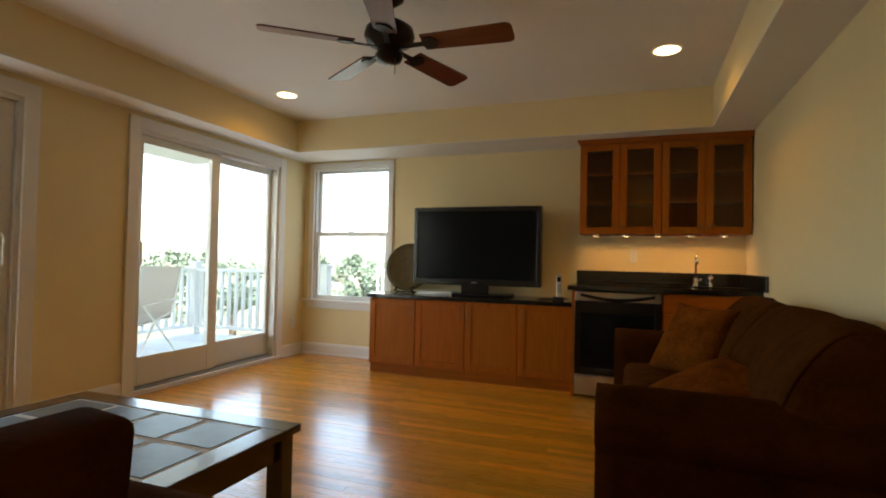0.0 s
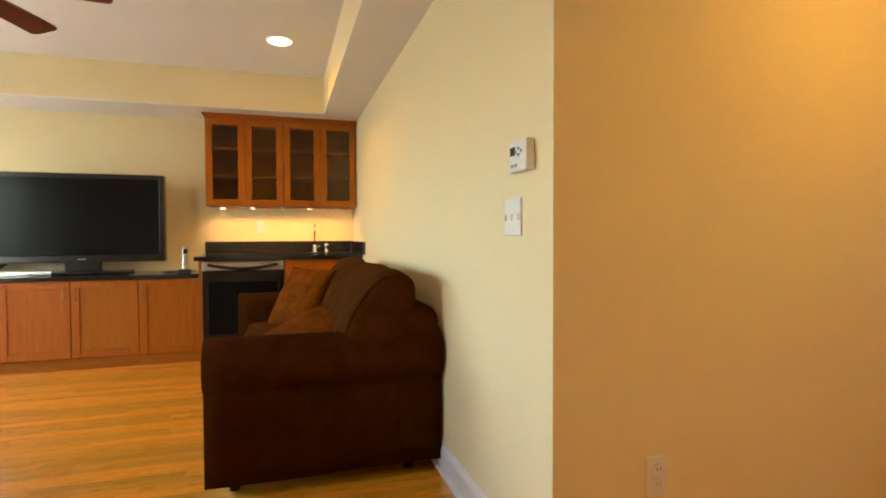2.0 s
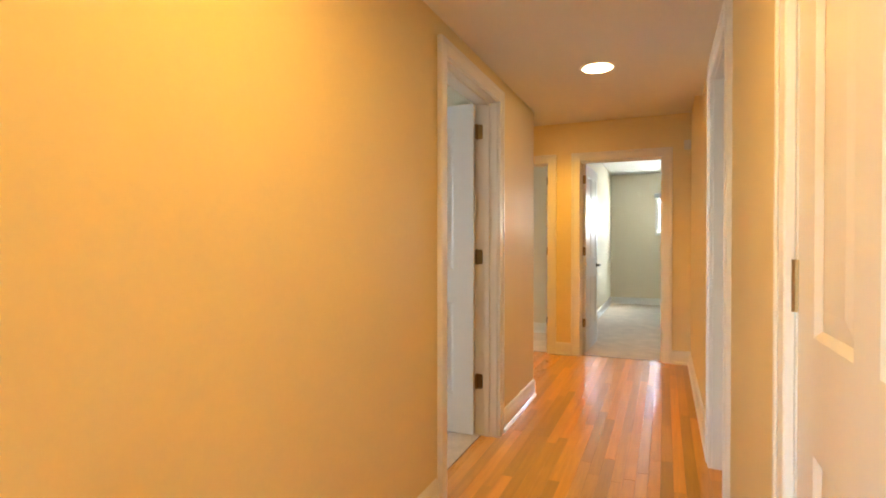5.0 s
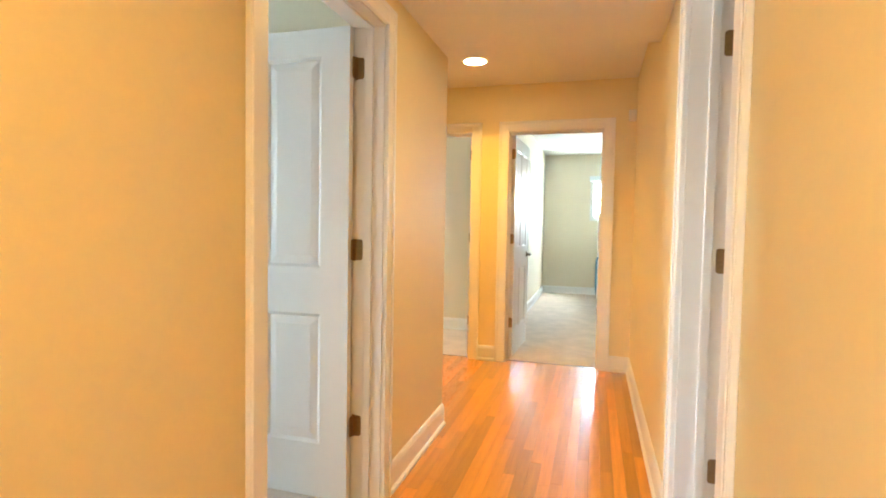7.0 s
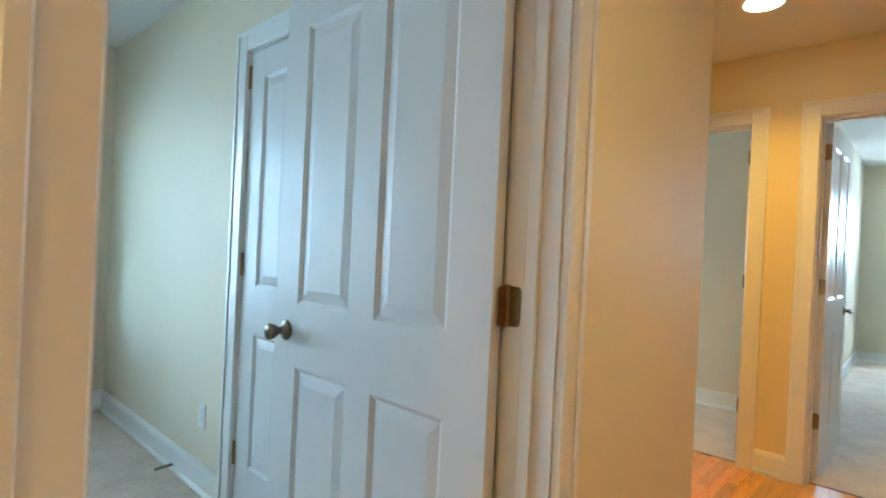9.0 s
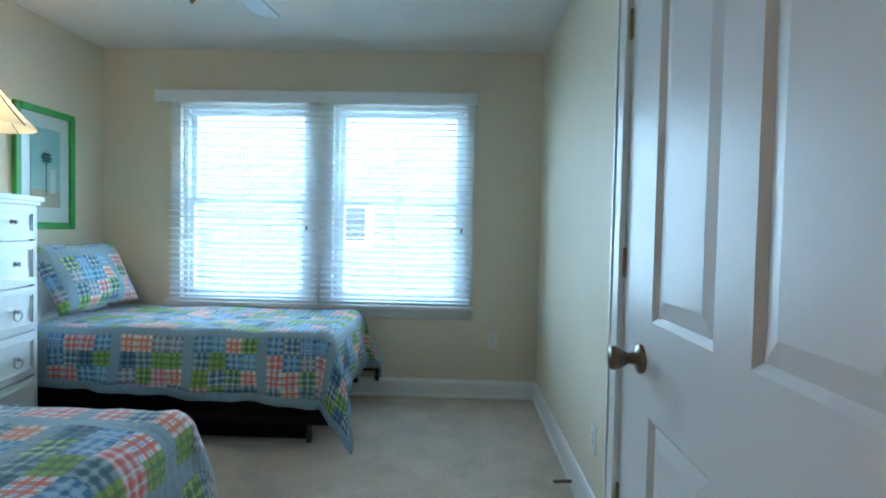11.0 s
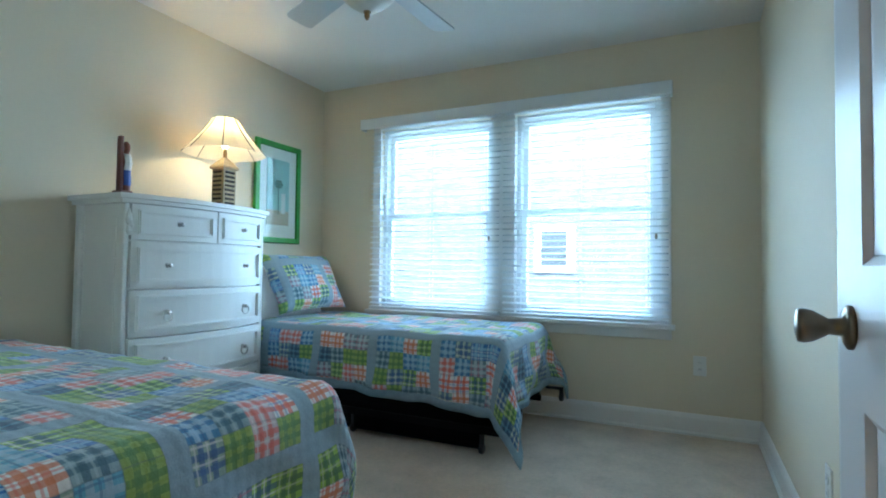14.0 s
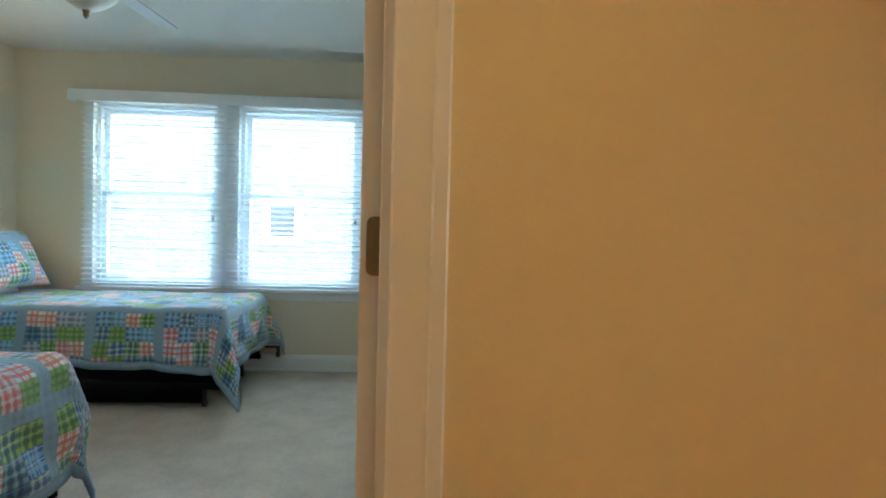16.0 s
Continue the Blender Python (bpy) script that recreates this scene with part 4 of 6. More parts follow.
part("tv_screen", boxes((-0.594, 0.594, -0.028, -0.021, 0.159, 0.809)), M_SCREEN, tv, "dark switched-off screen")
part("tv_badge", boxes((-0.03, 0.03, -0.042, -0.0405, 0.122, 0.13)), M_GREYPL, tv, "small grey badge bar")
# cable box beside the foot, plate, phone
solid("cable_box", rbox(-1.36, -1.0, 5.2, 5.36, 0.763, 0.8, 0.005), M_STEEL, "slim silver box on the worktop beside the television", "box")
plate = thing("display_plate", "round painted plate with a broad olive rim, leaning on its stand", "plate", pose(-1.585, 5.43, 0.763) @ Matrix.Rotation(radians(-12), 4, "X"))
def facing(bm):
    bmesh.ops.rotate(bm, cent=(0, 0, 0), matrix=Matrix.Rotation(radians(90), 3, "X"), verts=bm.verts[:])
    bmesh.ops.translate(bm, vec=(0, 0, 0.262), verts=bm.verts[:])
    return bm
part("plate_rim", facing(lathe([(0.19, 0.0), (0.245, -0.012), (0.252, 0.006), (0.245, 0.022), (0.2, 0.012), (0.19, 0.004)], 48)), M_PLATERIM, plate, "olive brown rim", smooth=True)
part("plate_centre", facing(lathe([(0.194, -0.008), (0.194, 0.003), (0.1, 0.0)], 48)), M_PLATE, plate, "painted scene in muted greens", smooth=True)
part("plate_stand", merge(boxes((-0.1, -0.085, -0.09, 0.06, 0.0, 0.012), (0.085, 0.1, -0.09, 0.06, 0.0, 0.012), (-0.1, 0.1, 0.03, 0.045, 0.0, 0.012)), boxes((-0.1, -0.085, -0.06, -0.045, 0.0, 0.05), (0.085, 0.1, -0.06, -0.045, 0.0, 0.05))), M_TABLE, plate)
phone = thing("cordless_phone", "silver and black cordless phone standing in its cradle", "phone", pose(0.0, 5.2, 0.763, 0, 0, 8))
part("phone_cradle", soften(boxes((-0.05, 0.05, -0.055, 0.055, 0, 0.03)), 0.009, 2), M_DARKPL, phone)
hs = soften(boxes((-0.024, 0.024, -0.013, 0.013, 0.0, 0.21)), 0.007, 2)
part("handset", hs, M_STEEL, phone, "silver handset", m=pose(0.005, 0.005, 0.022, -10, 0, 0))
part("phone_screen", boxes((-0.017, 0.017, -0.0148, -0.0132, 0.14, 0.185)), M_SCREEN, phone, m=pose(0.005, 0.005, 0.022, -10, 0, 0))
part("phone_keypad", boxes((-0.017, 0.017, -0.0146, -0.0132, 0.04, 0.125)), M_GREYPL, phone, m=pose(0.005, 0.005, 0.022, -10, 0, 0))
solid("phone_cord", tube([(-0.05, 5.22, 0.767), (-0.12, 5.18, 0.767), (-0.19, 5.24, 0.767), (-0.14, 5.3, 0.767), (-0.05, 5.33, 0.767), (0.06, 5.4, 0.767)], 0.0035, 6), M_DARKPL, "thin black cord lying on the worktop", "cord", smooth=True)


def wall_plate(name, label, m, kind_of, w=0.072, h=0.118):
    """Switch or socket plate; local x across, z up, facing -y."""
    t = thing(name, label, "outlet" if kind_of == "socket" else "switch", m)
    part("cover_plate", soften(boxes((-w / 2, w / 2, -0.006, 0, -h / 2, h / 2)), 0.002), M_PLASTIC, t)
    if kind_of == "socket":
        for z in (-0.021, 0.021):
            s = part("receptacle", lathe([(0.0165, -0.0062), (0.0165, -0.0085), (0.015, -0.009)], 16, "y"), M_PLASTIC, t, m=pose(0, 0, z))
            for x in (-0.006, 0.006):
                part("slot", boxes((x - 0.001, x + 0.001, -0.0094, -0.0088, -0.004, 0.005)), M_DARKPL, s)
    else:
        for x in [(i - (kind_of - 1) / 2) * 0.046 for i in range(kind_of)]:
            part("toggle", soften(boxes((x - 0.005, x + 0.005, -0.012, -0.006, -0.012, 0.008)), 0.0015), M_PLASTIC, t)
    return t


wall_plate("wall_socket", "white wall socket above the bar splashback", pose(0.62, TVY, 1.17), "socket")
wall_plate("wall_socket", "white wall socket low beside the sliding door", pose(LX, 5.42, 0.36, 0, 0, 90), "socket")
wall_plate("wall_socket", "white wall socket low on the hall wall", pose(1.865, HY, 0.38), "socket")
wall_plate("wall_socket", "white wall socket under the bedroom window", pose(4.52, BY1, 0.42), "socket")
wall_plate("wall_socket", "white wall socket on the bedroom side wall", pose(BX1, 3.36, 0.355, 0, 0, -90), "socket")
wall_plate("light_switch", "white triple light switch below the thermostat", pose(RX, 1.66, 1.14, 0, 0, -90), 3, 0.118)
thermo = thing("thermostat", "white wall thermostat with a small dark display", "thermostat", pose(RX, 1.575, 1.318, 0, 0, -90))
part("thermostat_case", soften(boxes((-0.06, 0.06, -0.03, 0, -0.046, 0.046)), 0.005, 2), M_PLASTIC, thermo)
part("thermostat_display", boxes((-0.045, -0.012, -0.032, -0.0295, 0.003, 0.028)), M_LCD, thermo, "dark display")
for x, z in ((0.012, 0.02), (0.012, 0.002), (0.03, 0.011), (-0.006, 0.011), (-0.03, -0.028), (-0.006, -0.028)):
    part("button", soften(boxes((x - 0.006, x + 0.006, -0.033, -0.029, z - 0.004, z + 0.004)), 0.001), M_GREYPL, thermo)
sensor = thing("alarm_sensor", "small white alarm sensor high in the hall corner", "sensor", pose(HEND, 0.285, 2.12, 0, 0, -90))
part("sensor_case", soften(boxes((-0.03, 0.03, -0.045, 0, -0.045, 0.045)), 0.008, 2), M_PLASTIC, sensor)
part("sensor_lens", rbox(-0.02, 0.02, -0.05, -0.044, -0.03, 0.005, 0.002), M_WHITECLOTH, sensor)

vent = thing("return_air_vent", "white louvred return-air grille high on the hall wall", "vent", pose(2.77, HY, 1.925))
VW, VH = 0.78, 0.235
part("grille_frame", soften(boxes((-VW, -VW + 0.03, -0.012, 0, 0, VH), (-0.03, 0, -0.012, 0, 0, VH), (-VW + 0.03, -0.03, -0.012, 0, 0, 0.03), (-VW + 0.03, -0.03, -0.012, 0, VH - 0.03, VH)), 0.002), M_PLASTIC, vent)
for k in range(1, 6):
    part("grille_bar", boxes((-VW * k / 6 - 0.006, -VW * k / 6 + 0.006, -0.011, -0.001, 0.03, VH - 0.03)), M_PLASTIC, vent)
slat = to_mesh("louvre", boxes((-VW + 0.03, -0.03, -0.008, 0.0, -0.0012, 0.0012)), M_PLASTIC)
for k in range(15):
    share("louvre", slat, vent, pose(0, 0, 0.037 + k * 0.0115, 35, 0, 0))
part("grille_back", boxes((-VW + 0.03, -0.03, -0.0008, -0.0002, 0.03, VH - 0.03)), M_GREYPL, vent)


def can_light(x, y, z, watts, colour=WARM, spread=140, r=0.085):
    c = thing("recessed_light", "lit round recessed ceiling light with a white trim ring", "light", pose(x, y, z), group="recessed ceiling lights")
    bm = lathe([(r, -0.003), (r * 1.12, -0.004), (r * 1.15, 0.0), (r, 0.0)], 28)
    part("trim_ring", bm, M_TRIM, c, smooth=True)
    part("bulb_face", lathe([(r * 0.98, -0.0045), (r * 0.9, -0.0065), (0.02, -0.009)], 28), M_CANGLOW, c, "glowing lamp face", smooth=True)
    disc_lamp("recessed_lamp", (x, y, z - 0.014), watts * LAMP, colour, 0.13, spread)
    return c


can_light(-2.25, 4.28, TRAY, 17)
can_light(0.82, 4.22, TRAY, 14)
# next two cans are out of view, added to brighten sofa, floor and hall wall
can_light(-2.25, -0.3, TRAY, 10)
can_light(0.82, -0.3, TRAY, 9)
can_light(4.815, 0.84, LOW, 2.8, WARM, 95)
can_light(2.55, 0.84, LOW, 14.5, WARM, 168)
can_light(6.55, 1.45, HIGH, 18, WARM, 125)


# ---- ceiling fans ----
def blade_mesh(l0, l1, w0, w1, corner=0.03):
    bm = bmesh.new()
    out = [(l0, -w0 / 2), (l1 - corner, -w1 / 2), (l1 - 0.3 * corner, -w1 / 2 + 0.3 * corner), (l1, -w1 / 2 + corner), (l1, w1 / 2 - corner), (l1 - 0.3 * corner, w1 / 2 - 0.3 * corner), (l1 - corner, w1 / 2), (l0, w0 / 2)]
    a = [bm.verts.new((x, y, -0.004)) for x, y in out]
    b = [bm.verts.new((x, y, 0.004)) for x, y in out]
    bm.faces.new(a[::-1])
    bm.faces.new(b)
    for i in range(len(out)):
        bm.faces.new((a[i], a[(i + 1) % len(out)], b[(i + 1) % len(out)], b[i]))
    return bm


def iron_mesh(l1):
    bm = boxes((0.07, l1 - 0.06, -0.014, 0.014, -0.014, -0.006))
    return merge(bm, lathe([(0.045, -0.012), (0.045, -0.005)], 16), Matrix.Translation((l1 - 0.05, 0, 0)))


fan = thing("ceiling_fan", "dark bronze ceiling fan with five walnut blades", "fan", pose(-0.6, 2.97, TRAY - 0.02))
part("canopy", lathe([(0.075, 0.02), (0.07, -0.03), (0.03, -0.06), (0.016, -0.065)], 24), M_FANDARK, fan, smooth=True)
part("downrod", tube([(0, 0, -0.05), (0, 0, -0.17)], 0.013, 12), M_FANDARK, fan)
part("motor_housing", lathe([(0.03, -0.14), (0.075, -0.15), (0.125, -0.185), (0.135, -0.225), (0.12, -0.26), (0.07, -0.28), (0.06, -0.31), (0.075, -0.325), (0.065, -0.355), (0.02, -0.37)], 28), M_FANDARK, fan, smooth=True)
bl, ir = to_mesh("fan_blade", blade_mesh(0.19, 0.665, 0.12, 0.145), M_BLADE), to_mesh("blade_iron", iron_mesh(0.28), M_FANDARK)
for k in range(5):
    m = pose(0, 0, -0.275, 0, 0, 2 + 72 * k) @ Matrix.Rotation(radians(-13), 4, "X")
    share("fan_blade", bl, fan, m)
    share("blade_iron", ir, fan, m)
part("pull_chain", tube([(0.05, -0.03, -0.35), (0.05, -0.03, -0.44)], 0.0025, 6), M_BRONZE, fan)


# ---- sofa ----
def arm_mesh(x0, x1, y0, y1, top, outward):
    """A rolled arm: flat panel below, round roll above that overhangs outward; runs along x."""
    r, c = 0.118, top - 0.118
    ym = (y0 + y1) / 2
    edge, inner = (y0, y1) if outward < 0 else (y1, y0)
    mid_roll = edge - outward * r
    prof = [(edge - outward * 0.055, 0.06), (edge - outward * 0.055, c - 0.12), (edge - outward * 0.05, c - 0.1)]
    for k in range(13):
        a = radians(-62 + 222 * k / 12)
        prof.append((mid_roll + outward * r * math.cos(a), c + r * math.sin(a)))
    prof += [(inner, c - 0.06), (inner, 0.06)]
    bm = bmesh.new()
    n = 14
    rings = []
    for i in range(n + 1):
        x = x0 + (x1 - x0) * i / n
        sh = 1 - 0.06 * (abs(2 * i / n - 1) ** 8)
        rings.append([bm.verts.new((x, ym + (p[0] - ym) * sh + 0.006 * noise.noise(Vector((x * 4, p[0] * 7, p[1] * 7))), 0.06 + (p[1] - 0.06) * (0.985 + 0.015 * sh) + 0.006 * noise.noise(Vector((x * 3, p[1] * 9, 1))))) for p in prof])
    for a, b in zip(rings, rings[1:]):
        for k in range(len(prof) - 1):
            bm.faces.new((a[k], a[k + 1], b[k + 1], b[k]))
        bm.faces.new((a[-1], a[0], b[0], b[-1]))
    bm.faces.new(rings[0])
    bm.faces.new(rings[-1])
    bmesh.ops.recalc_face_normals(bm, faces=bm.faces[:])
    return bm


def cushion_outline(n):
    """Leaning teardrop outline of a back cushion as (x, z): fat below, rounded above."""
    out = []
    for k in range(n):
        a = 2 * math.pi * k / (n - 1)
        z = 0.235 + 0.235 * math.sin(a)
        out.append((0.165 * math.copysign(abs(math.cos(a)) ** 0.8, math.cos(a)) * (1.12 - 0.62 * z) + (z - 0.235) * 0.3, z))
    return out


def back_cushion_mesh(length, seed):
    """A stuffed back cushion along y with creases; its ends stay round and full."""
    bm = bmesh.new()
    n, rings = 22, []
    prof = cushion_outline(29)[:-1]
    for i in range(n + 1):
        t = 2 * i / n - 1
        y = length / 2 * math.copysign(1 - (1 - abs(t)) ** 1.5, t)
        q = abs(2 * y / length)
        sc = 0.72 + 0.28 * (1 - max(0.0, (q - 0.72) / 0.28) ** 3) ** 0.5
        ring = []
        for x, z in prof:
            w = 0.018 * noise.noise(Vector((x * 5, y * 3.5 + z * 4, seed))) + 0.007 * noise.noise(Vector((x * 14, y * 11, z * 14 + seed)))
            ring.append(bm.verts.new((x * sc * (1 + 3 * w) + w, y, 0.235 + (z - 0.235) * sc * (1 + 2 * w))))
        rings.append(ring)
    for a, b in zip(rings, rings[1:]):
        for k in range(len(prof)):
            bm.faces.new((a[k], a[(k + 1) % len(prof)], b[(k + 1) % len(prof)], b[k]))
    for ring, s in ((rings[0], -1), (rings[-1], 1)):
        mid = bm.verts.new(sum((v.co for v in ring), Vector()) / len(ring) + Vector((0, 0.03 * s, 0)))
        for k in range(len(prof)):
            bm.faces.new((ring[k], ring[(k + 1) % len(prof)], mid))
    bmesh.ops.recalc_face_normals(bm, faces=bm.faces[:])
    return bm


sofa = thing("sofa", "dark brown microfibre two-seat sofa with rolled arms", "sofa")
SYN, SYF = 2.36, 4.36
part("sofa_base", rbox(0.6, 1.44, SYN + 0.1, SYF - 0.1, 0.07, 0.31, 0.03, 3), M_SOFA, sofa)
part("arm", arm_mesh(0.515, 1.515, SYN, SYN + 0.24, 0.66, -1), M_SOFA, sofa, "rolled sofa arm", smooth=True)
part("arm", arm_mesh(0.515, 1.515, SYF - 0.24, SYF, 0.66, 1), M_SOFA, sofa, "rolled sofa arm", smooth=True)
bk = soften(boxes((1.27, 1.515, SYN + 0.05, SYF - 0.05, 0.07, 0.765)), 0.075, 4)
part("sofa_back", bk, M_SOFA, sofa, smooth=True)
L = (SYF - SYN - 0.48) / 2
for i in range(2):
    yc = SYN + 0.24 + L * (i + 0.5)
    part("seat_cushion", cushion_mesh(0.72, L - 0.01, 0.17, 0.05, 0.03, i), M_SOFACUSH, sofa, "plump seat cushion", True, pose(0.94, yc, 0.3))
    half = (L + (0.04 if i else 0.2)) / 2
    bc = part("back_cushion", back_cushion_mesh(2 * half, i * 5 + 2), M_SOFACUSH, sofa, "plump back cushion with a rounded end", True, pose(1.24, yc + (0.01 if i else -0.09), 0.455))
    for e in (-1, 1):
        part("piping", tube([(x * 0.9, e * half * 0.955, 0.235 + (z - 0.235) * 0.9) for x, z in cushion_outline(25)], 0.006, 6), M_SOFA, bc, smooth=True)
for x in (0.62, 1.38):
    for y in (SYN + 0.16, SYF - 0.16):
        part("foot", lathe([(0.022, 0), (0.034, 0.07)], 10), M_TABLE, sofa, m=pose(x, y, 0))
for k, (x, y, z, rx, ry, rz, w, h, mt) in enumerate(((0.95, 3.78, 0.67, 58, 0, -50, 0.46, 0.15, M_RUST), (0.95, 2.93, 0.575, 8, -22, 24, 0.44, 0.13, M_RUST))):
    solid("throw_pillow", pillow_mesh(w, w, h, 16, 0, k * 3), mt, "rust brown square throw pillow lying on the sofa", "pillow", group="sofa pillows", smooth=True, m=pose(x, y, z, rx, ry, rz))

# ---- tiled coffee table and armchair ----
tab = thing("coffee_table", "espresso wood coffee table with inset slate tiles", "table", pose(0, 0, 0))
TX0, TX1, TY0, TY1, TZ = -1.755, -0.565, 0.99, 2.225, 0.45
fr = 0.1
part("tabletop_frame", soften(boxes((TX0, TX1, TY0, TY0 + fr, TZ - 0.03, TZ), (TX0, TX1, TY1 - fr, TY1, TZ - 0.03, TZ), (TX0, TX0 + fr, TY0 + fr, TY1 - fr, TZ - 0.03, TZ), (TX1 - fr, TX1, TY0 + fr, TY1 - fr, TZ - 0.03, TZ)), 0.003), M_TABLE, tab)
part("grout_bed", boxes((TX0 + fr, TX1 - fr, TY0 + fr, TY1 - fr, TZ - 0.03, TZ - 0.0025)), M_GROUT, tab)
nx = 4
tw, th = (TX1 - TX0 - 2 * fr) / nx, (TY1 - TY0 - 2 * fr) / nx
tile = to_mesh("tile", soften(boxes((-tw / 2 + 0.014, tw / 2 - 0.014, -th / 2 + 0.014, th / 2 - 0.014, -0.006, 0.005)), 0.003), M_SLATE)
for i in range(nx):
    for j in range(nx):
        share("tile", tile, tab, pose(TX0 + fr + tw * (i + 0.5), TY0 + fr + th * (j + 0.5), TZ - 0.005))
part("apron", boxes((TX0 + 0.04, TX1 - 0.04, TY0 + 0.04, TY0 + 0.06, TZ - 0.12, TZ - 0.03), (TX0 + 0.04, TX1 - 0.04, TY1 - 0.06, TY1 - 0.04, TZ - 0.12, TZ - 0.03), (TX0 + 0.04, TX0 + 0.06, TY0 + 0.06, TY1 - 0.06, TZ - 0.12, TZ - 0.03), (TX1 - 0.06, TX1 - 0.04, TY0 + 0.06, TY1 - 0.06, TZ - 0.12, TZ - 0.03)), M_TABLE, tab)
for x in (TX0 + 0.055, TX1 - 0.055):
    for y in (TY0 + 0.055, TY1 - 0.055):
        part("leg", rbox(x - 0.035, x + 0.035, y - 0.035, y + 0.035, 0, TZ - 0.03, 0.004), M_TABLE, tab)

chair = thing("armchair", "dark brown upholstered armchair beside the coffee table", "chair")
part("chair_base", rbox(-0.42, 0.02, 0.5, 1.2, 0.05, 0.26, 0.02, 2), M_SOFA, chair)
part("chair_seat", cushion_mesh(0.42, 0.64, 0.17, 0.05, 0.03, 2), M_SOFACUSH, chair, smooth=True, m=pose(-0.14, 0.86, 0.26))
part("chair_back", soften(boxes((-0.075, 0.075, -0.36, 0.37, 0.0, 0.565)), 0.032, 3), M_SOFA, chair, smooth=True, m=pose(-0.335, 0.86, 0.235, 0, 5, 0))
part("chair_arm", arm_mesh(-0.44, -0.13, 1.21, 1.43, 0.605, 1), M_SOFACUSH, chair, smooth=True)
part("chair_arm", arm_mesh(-0.44, -0.02, 0.3, 0.51, 0.615, -1), M_SOFACUSH, chair, smooth=True)
for x in (-0.36, -0.04):
    for y in (0.56, 1.14):
        part("foot", lathe([(0.02, 0), (0.03, 0.06)], 10), M_TABLE, chair, m=pose(x, y, 0))


# ---- windows and sliding doors ----
def sash(win, x0, x1, z0, z1, y, name="sash", f=0.045):
    s = part(name, soften(boxes((x0, x0 + f, y - 0.017, y + 0.017, z0, z1), (x1 - f, x1, y - 0.017, y + 0.017, z0, z1), (x0 + f, x1 - f, y - 0.017, y + 0.017, z0, z0 + f), (x0 + f, x1 - f, y - 0.017, y + 0.017, z1 - f, z1)), 0.002), M_VINYL, win)
    pn = part("pane", boxes((x0 + f, x1 - f, y - 0.002, y + 0.002, z0 + f, z1 - f)), M_GLASS, s)
    pn.visible_shadow = False
    return s


def double_hung(win, x0, x1, z0, z1, y, meet, e=0.03, f=0.04):
    part("window_frame", boxes((x0, x0 + e, y, y + 0.1, z0, z1), (x1 - e, x1, y, y + 0.1, z0, z1), (x0 + e, x1 - e, y, y + 0.1, z0, z0 + e), (x0 + e, x1 - e, y, y + 0.1, z1 - e, z1)), M_VINYL, win)
    sash(win, x0 + e, x1 - e, meet - 0.022, z1 - e, y + 0.07, "upper_sash", f)
    sash(win, x0 + e, x1 - e, z0 + e, meet + 0.022, y + 0.032, "lower_sash", f)
    part("sash_lock", rbox((x0 + x1) / 2 - 0.03, (x0 + x1) / 2 + 0.03, y + 0.005, y + 0.03, meet + 0.022, meet + 0.035, 0.003), M_PLASTIC, win)


lw = thing("window_living", "white double-hung window with moulded casing", "window", kind="structure")
double_hung(lw, LW[0], LW[1], LW[2], LW[3], TVY + 0.012, 1.37, 0.018, 0.03)
cw = 0.058
part("window_casing", soften(boxes((LW[0] - cw, LW[0] + 0.004, TVY - 0.02, TVY, LW[2], LW[3] + cw), (LW[1] - 0.004, LW[1] + cw, TVY - 0.02, TVY, LW[2], LW[3] + cw), (LW[0] + 0.004, LW[1] - 0.004, TVY - 0.02, TVY, LW[3] - 0.004, LW[3] + cw)), 0.004), M_TRIM, lw)
part("window_sill", soften(boxes((LW[0] - 0.12, LW[1] + 0.12, TVY - 0.06, TVY + 0.012, LW[2] - 0.028, LW[2])), 0.006, 2), M_TRIM, lw)
part("window_apron", soften(boxes((LW[0] - 0.07, LW[1] + 0.07, TVY - 0.018, TVY, LW[2] - 0.1, LW[2] - 0.028)), 0.004), M_TRIM, lw)

bw = thing("window_bedroom", "white twin double-hung window behind blinds", "window", kind="structure")
double_hung(bw, BW[0] + 0.002, 3.19, BW[2] + 0.002, BW[3] - 0.002, BY1 + 0.03, 1.39)
double_hung(bw, 3.36, BW[1] - 0.002, BW[2] + 0.002, BW[3] - 0.002, BY1 + 0.03, 1.39)
part("mullion", soften(boxes((3.191, 3.359, BY1 - 0.016, BY1 + 0.13, BW[2] + 0.002, BW[3] - 0.002)), 0.003), M_TRIM, bw)
part("window_casing", soften(boxes((BW[0] - 0.07, BW[0] + 0.002, BY1 - 0.018, BY1, BW[2], BW[3] + 0.07), (BW[1] - 0.002, BW[1] + 0.055, BY1 - 0.018, BY1, BW[2], BW[3] + 0.07), (BW[0] + 0.002, BW[1] - 0.002, BY1 - 0.018, BY1, BW[3] - 0.002, BW[3] + 0.07)), 0.003), M_TRIM, bw)
part("window_sill", soften(boxes((BW[0] - 0.1, BW[1] + 0.075, BY1 - 0.075, BY1 + 0.03, BW[2] - 0.03, BW[2])), 0.006, 2), M_TRIM, bw)
part("window_apron", soften(boxes((BW[0] - 0.06, BW[1] + 0.055, BY1 - 0.018, BY1, BW[2] - 0.095, BW[2] - 0.03)), 0.004), M_TRIM, bw)

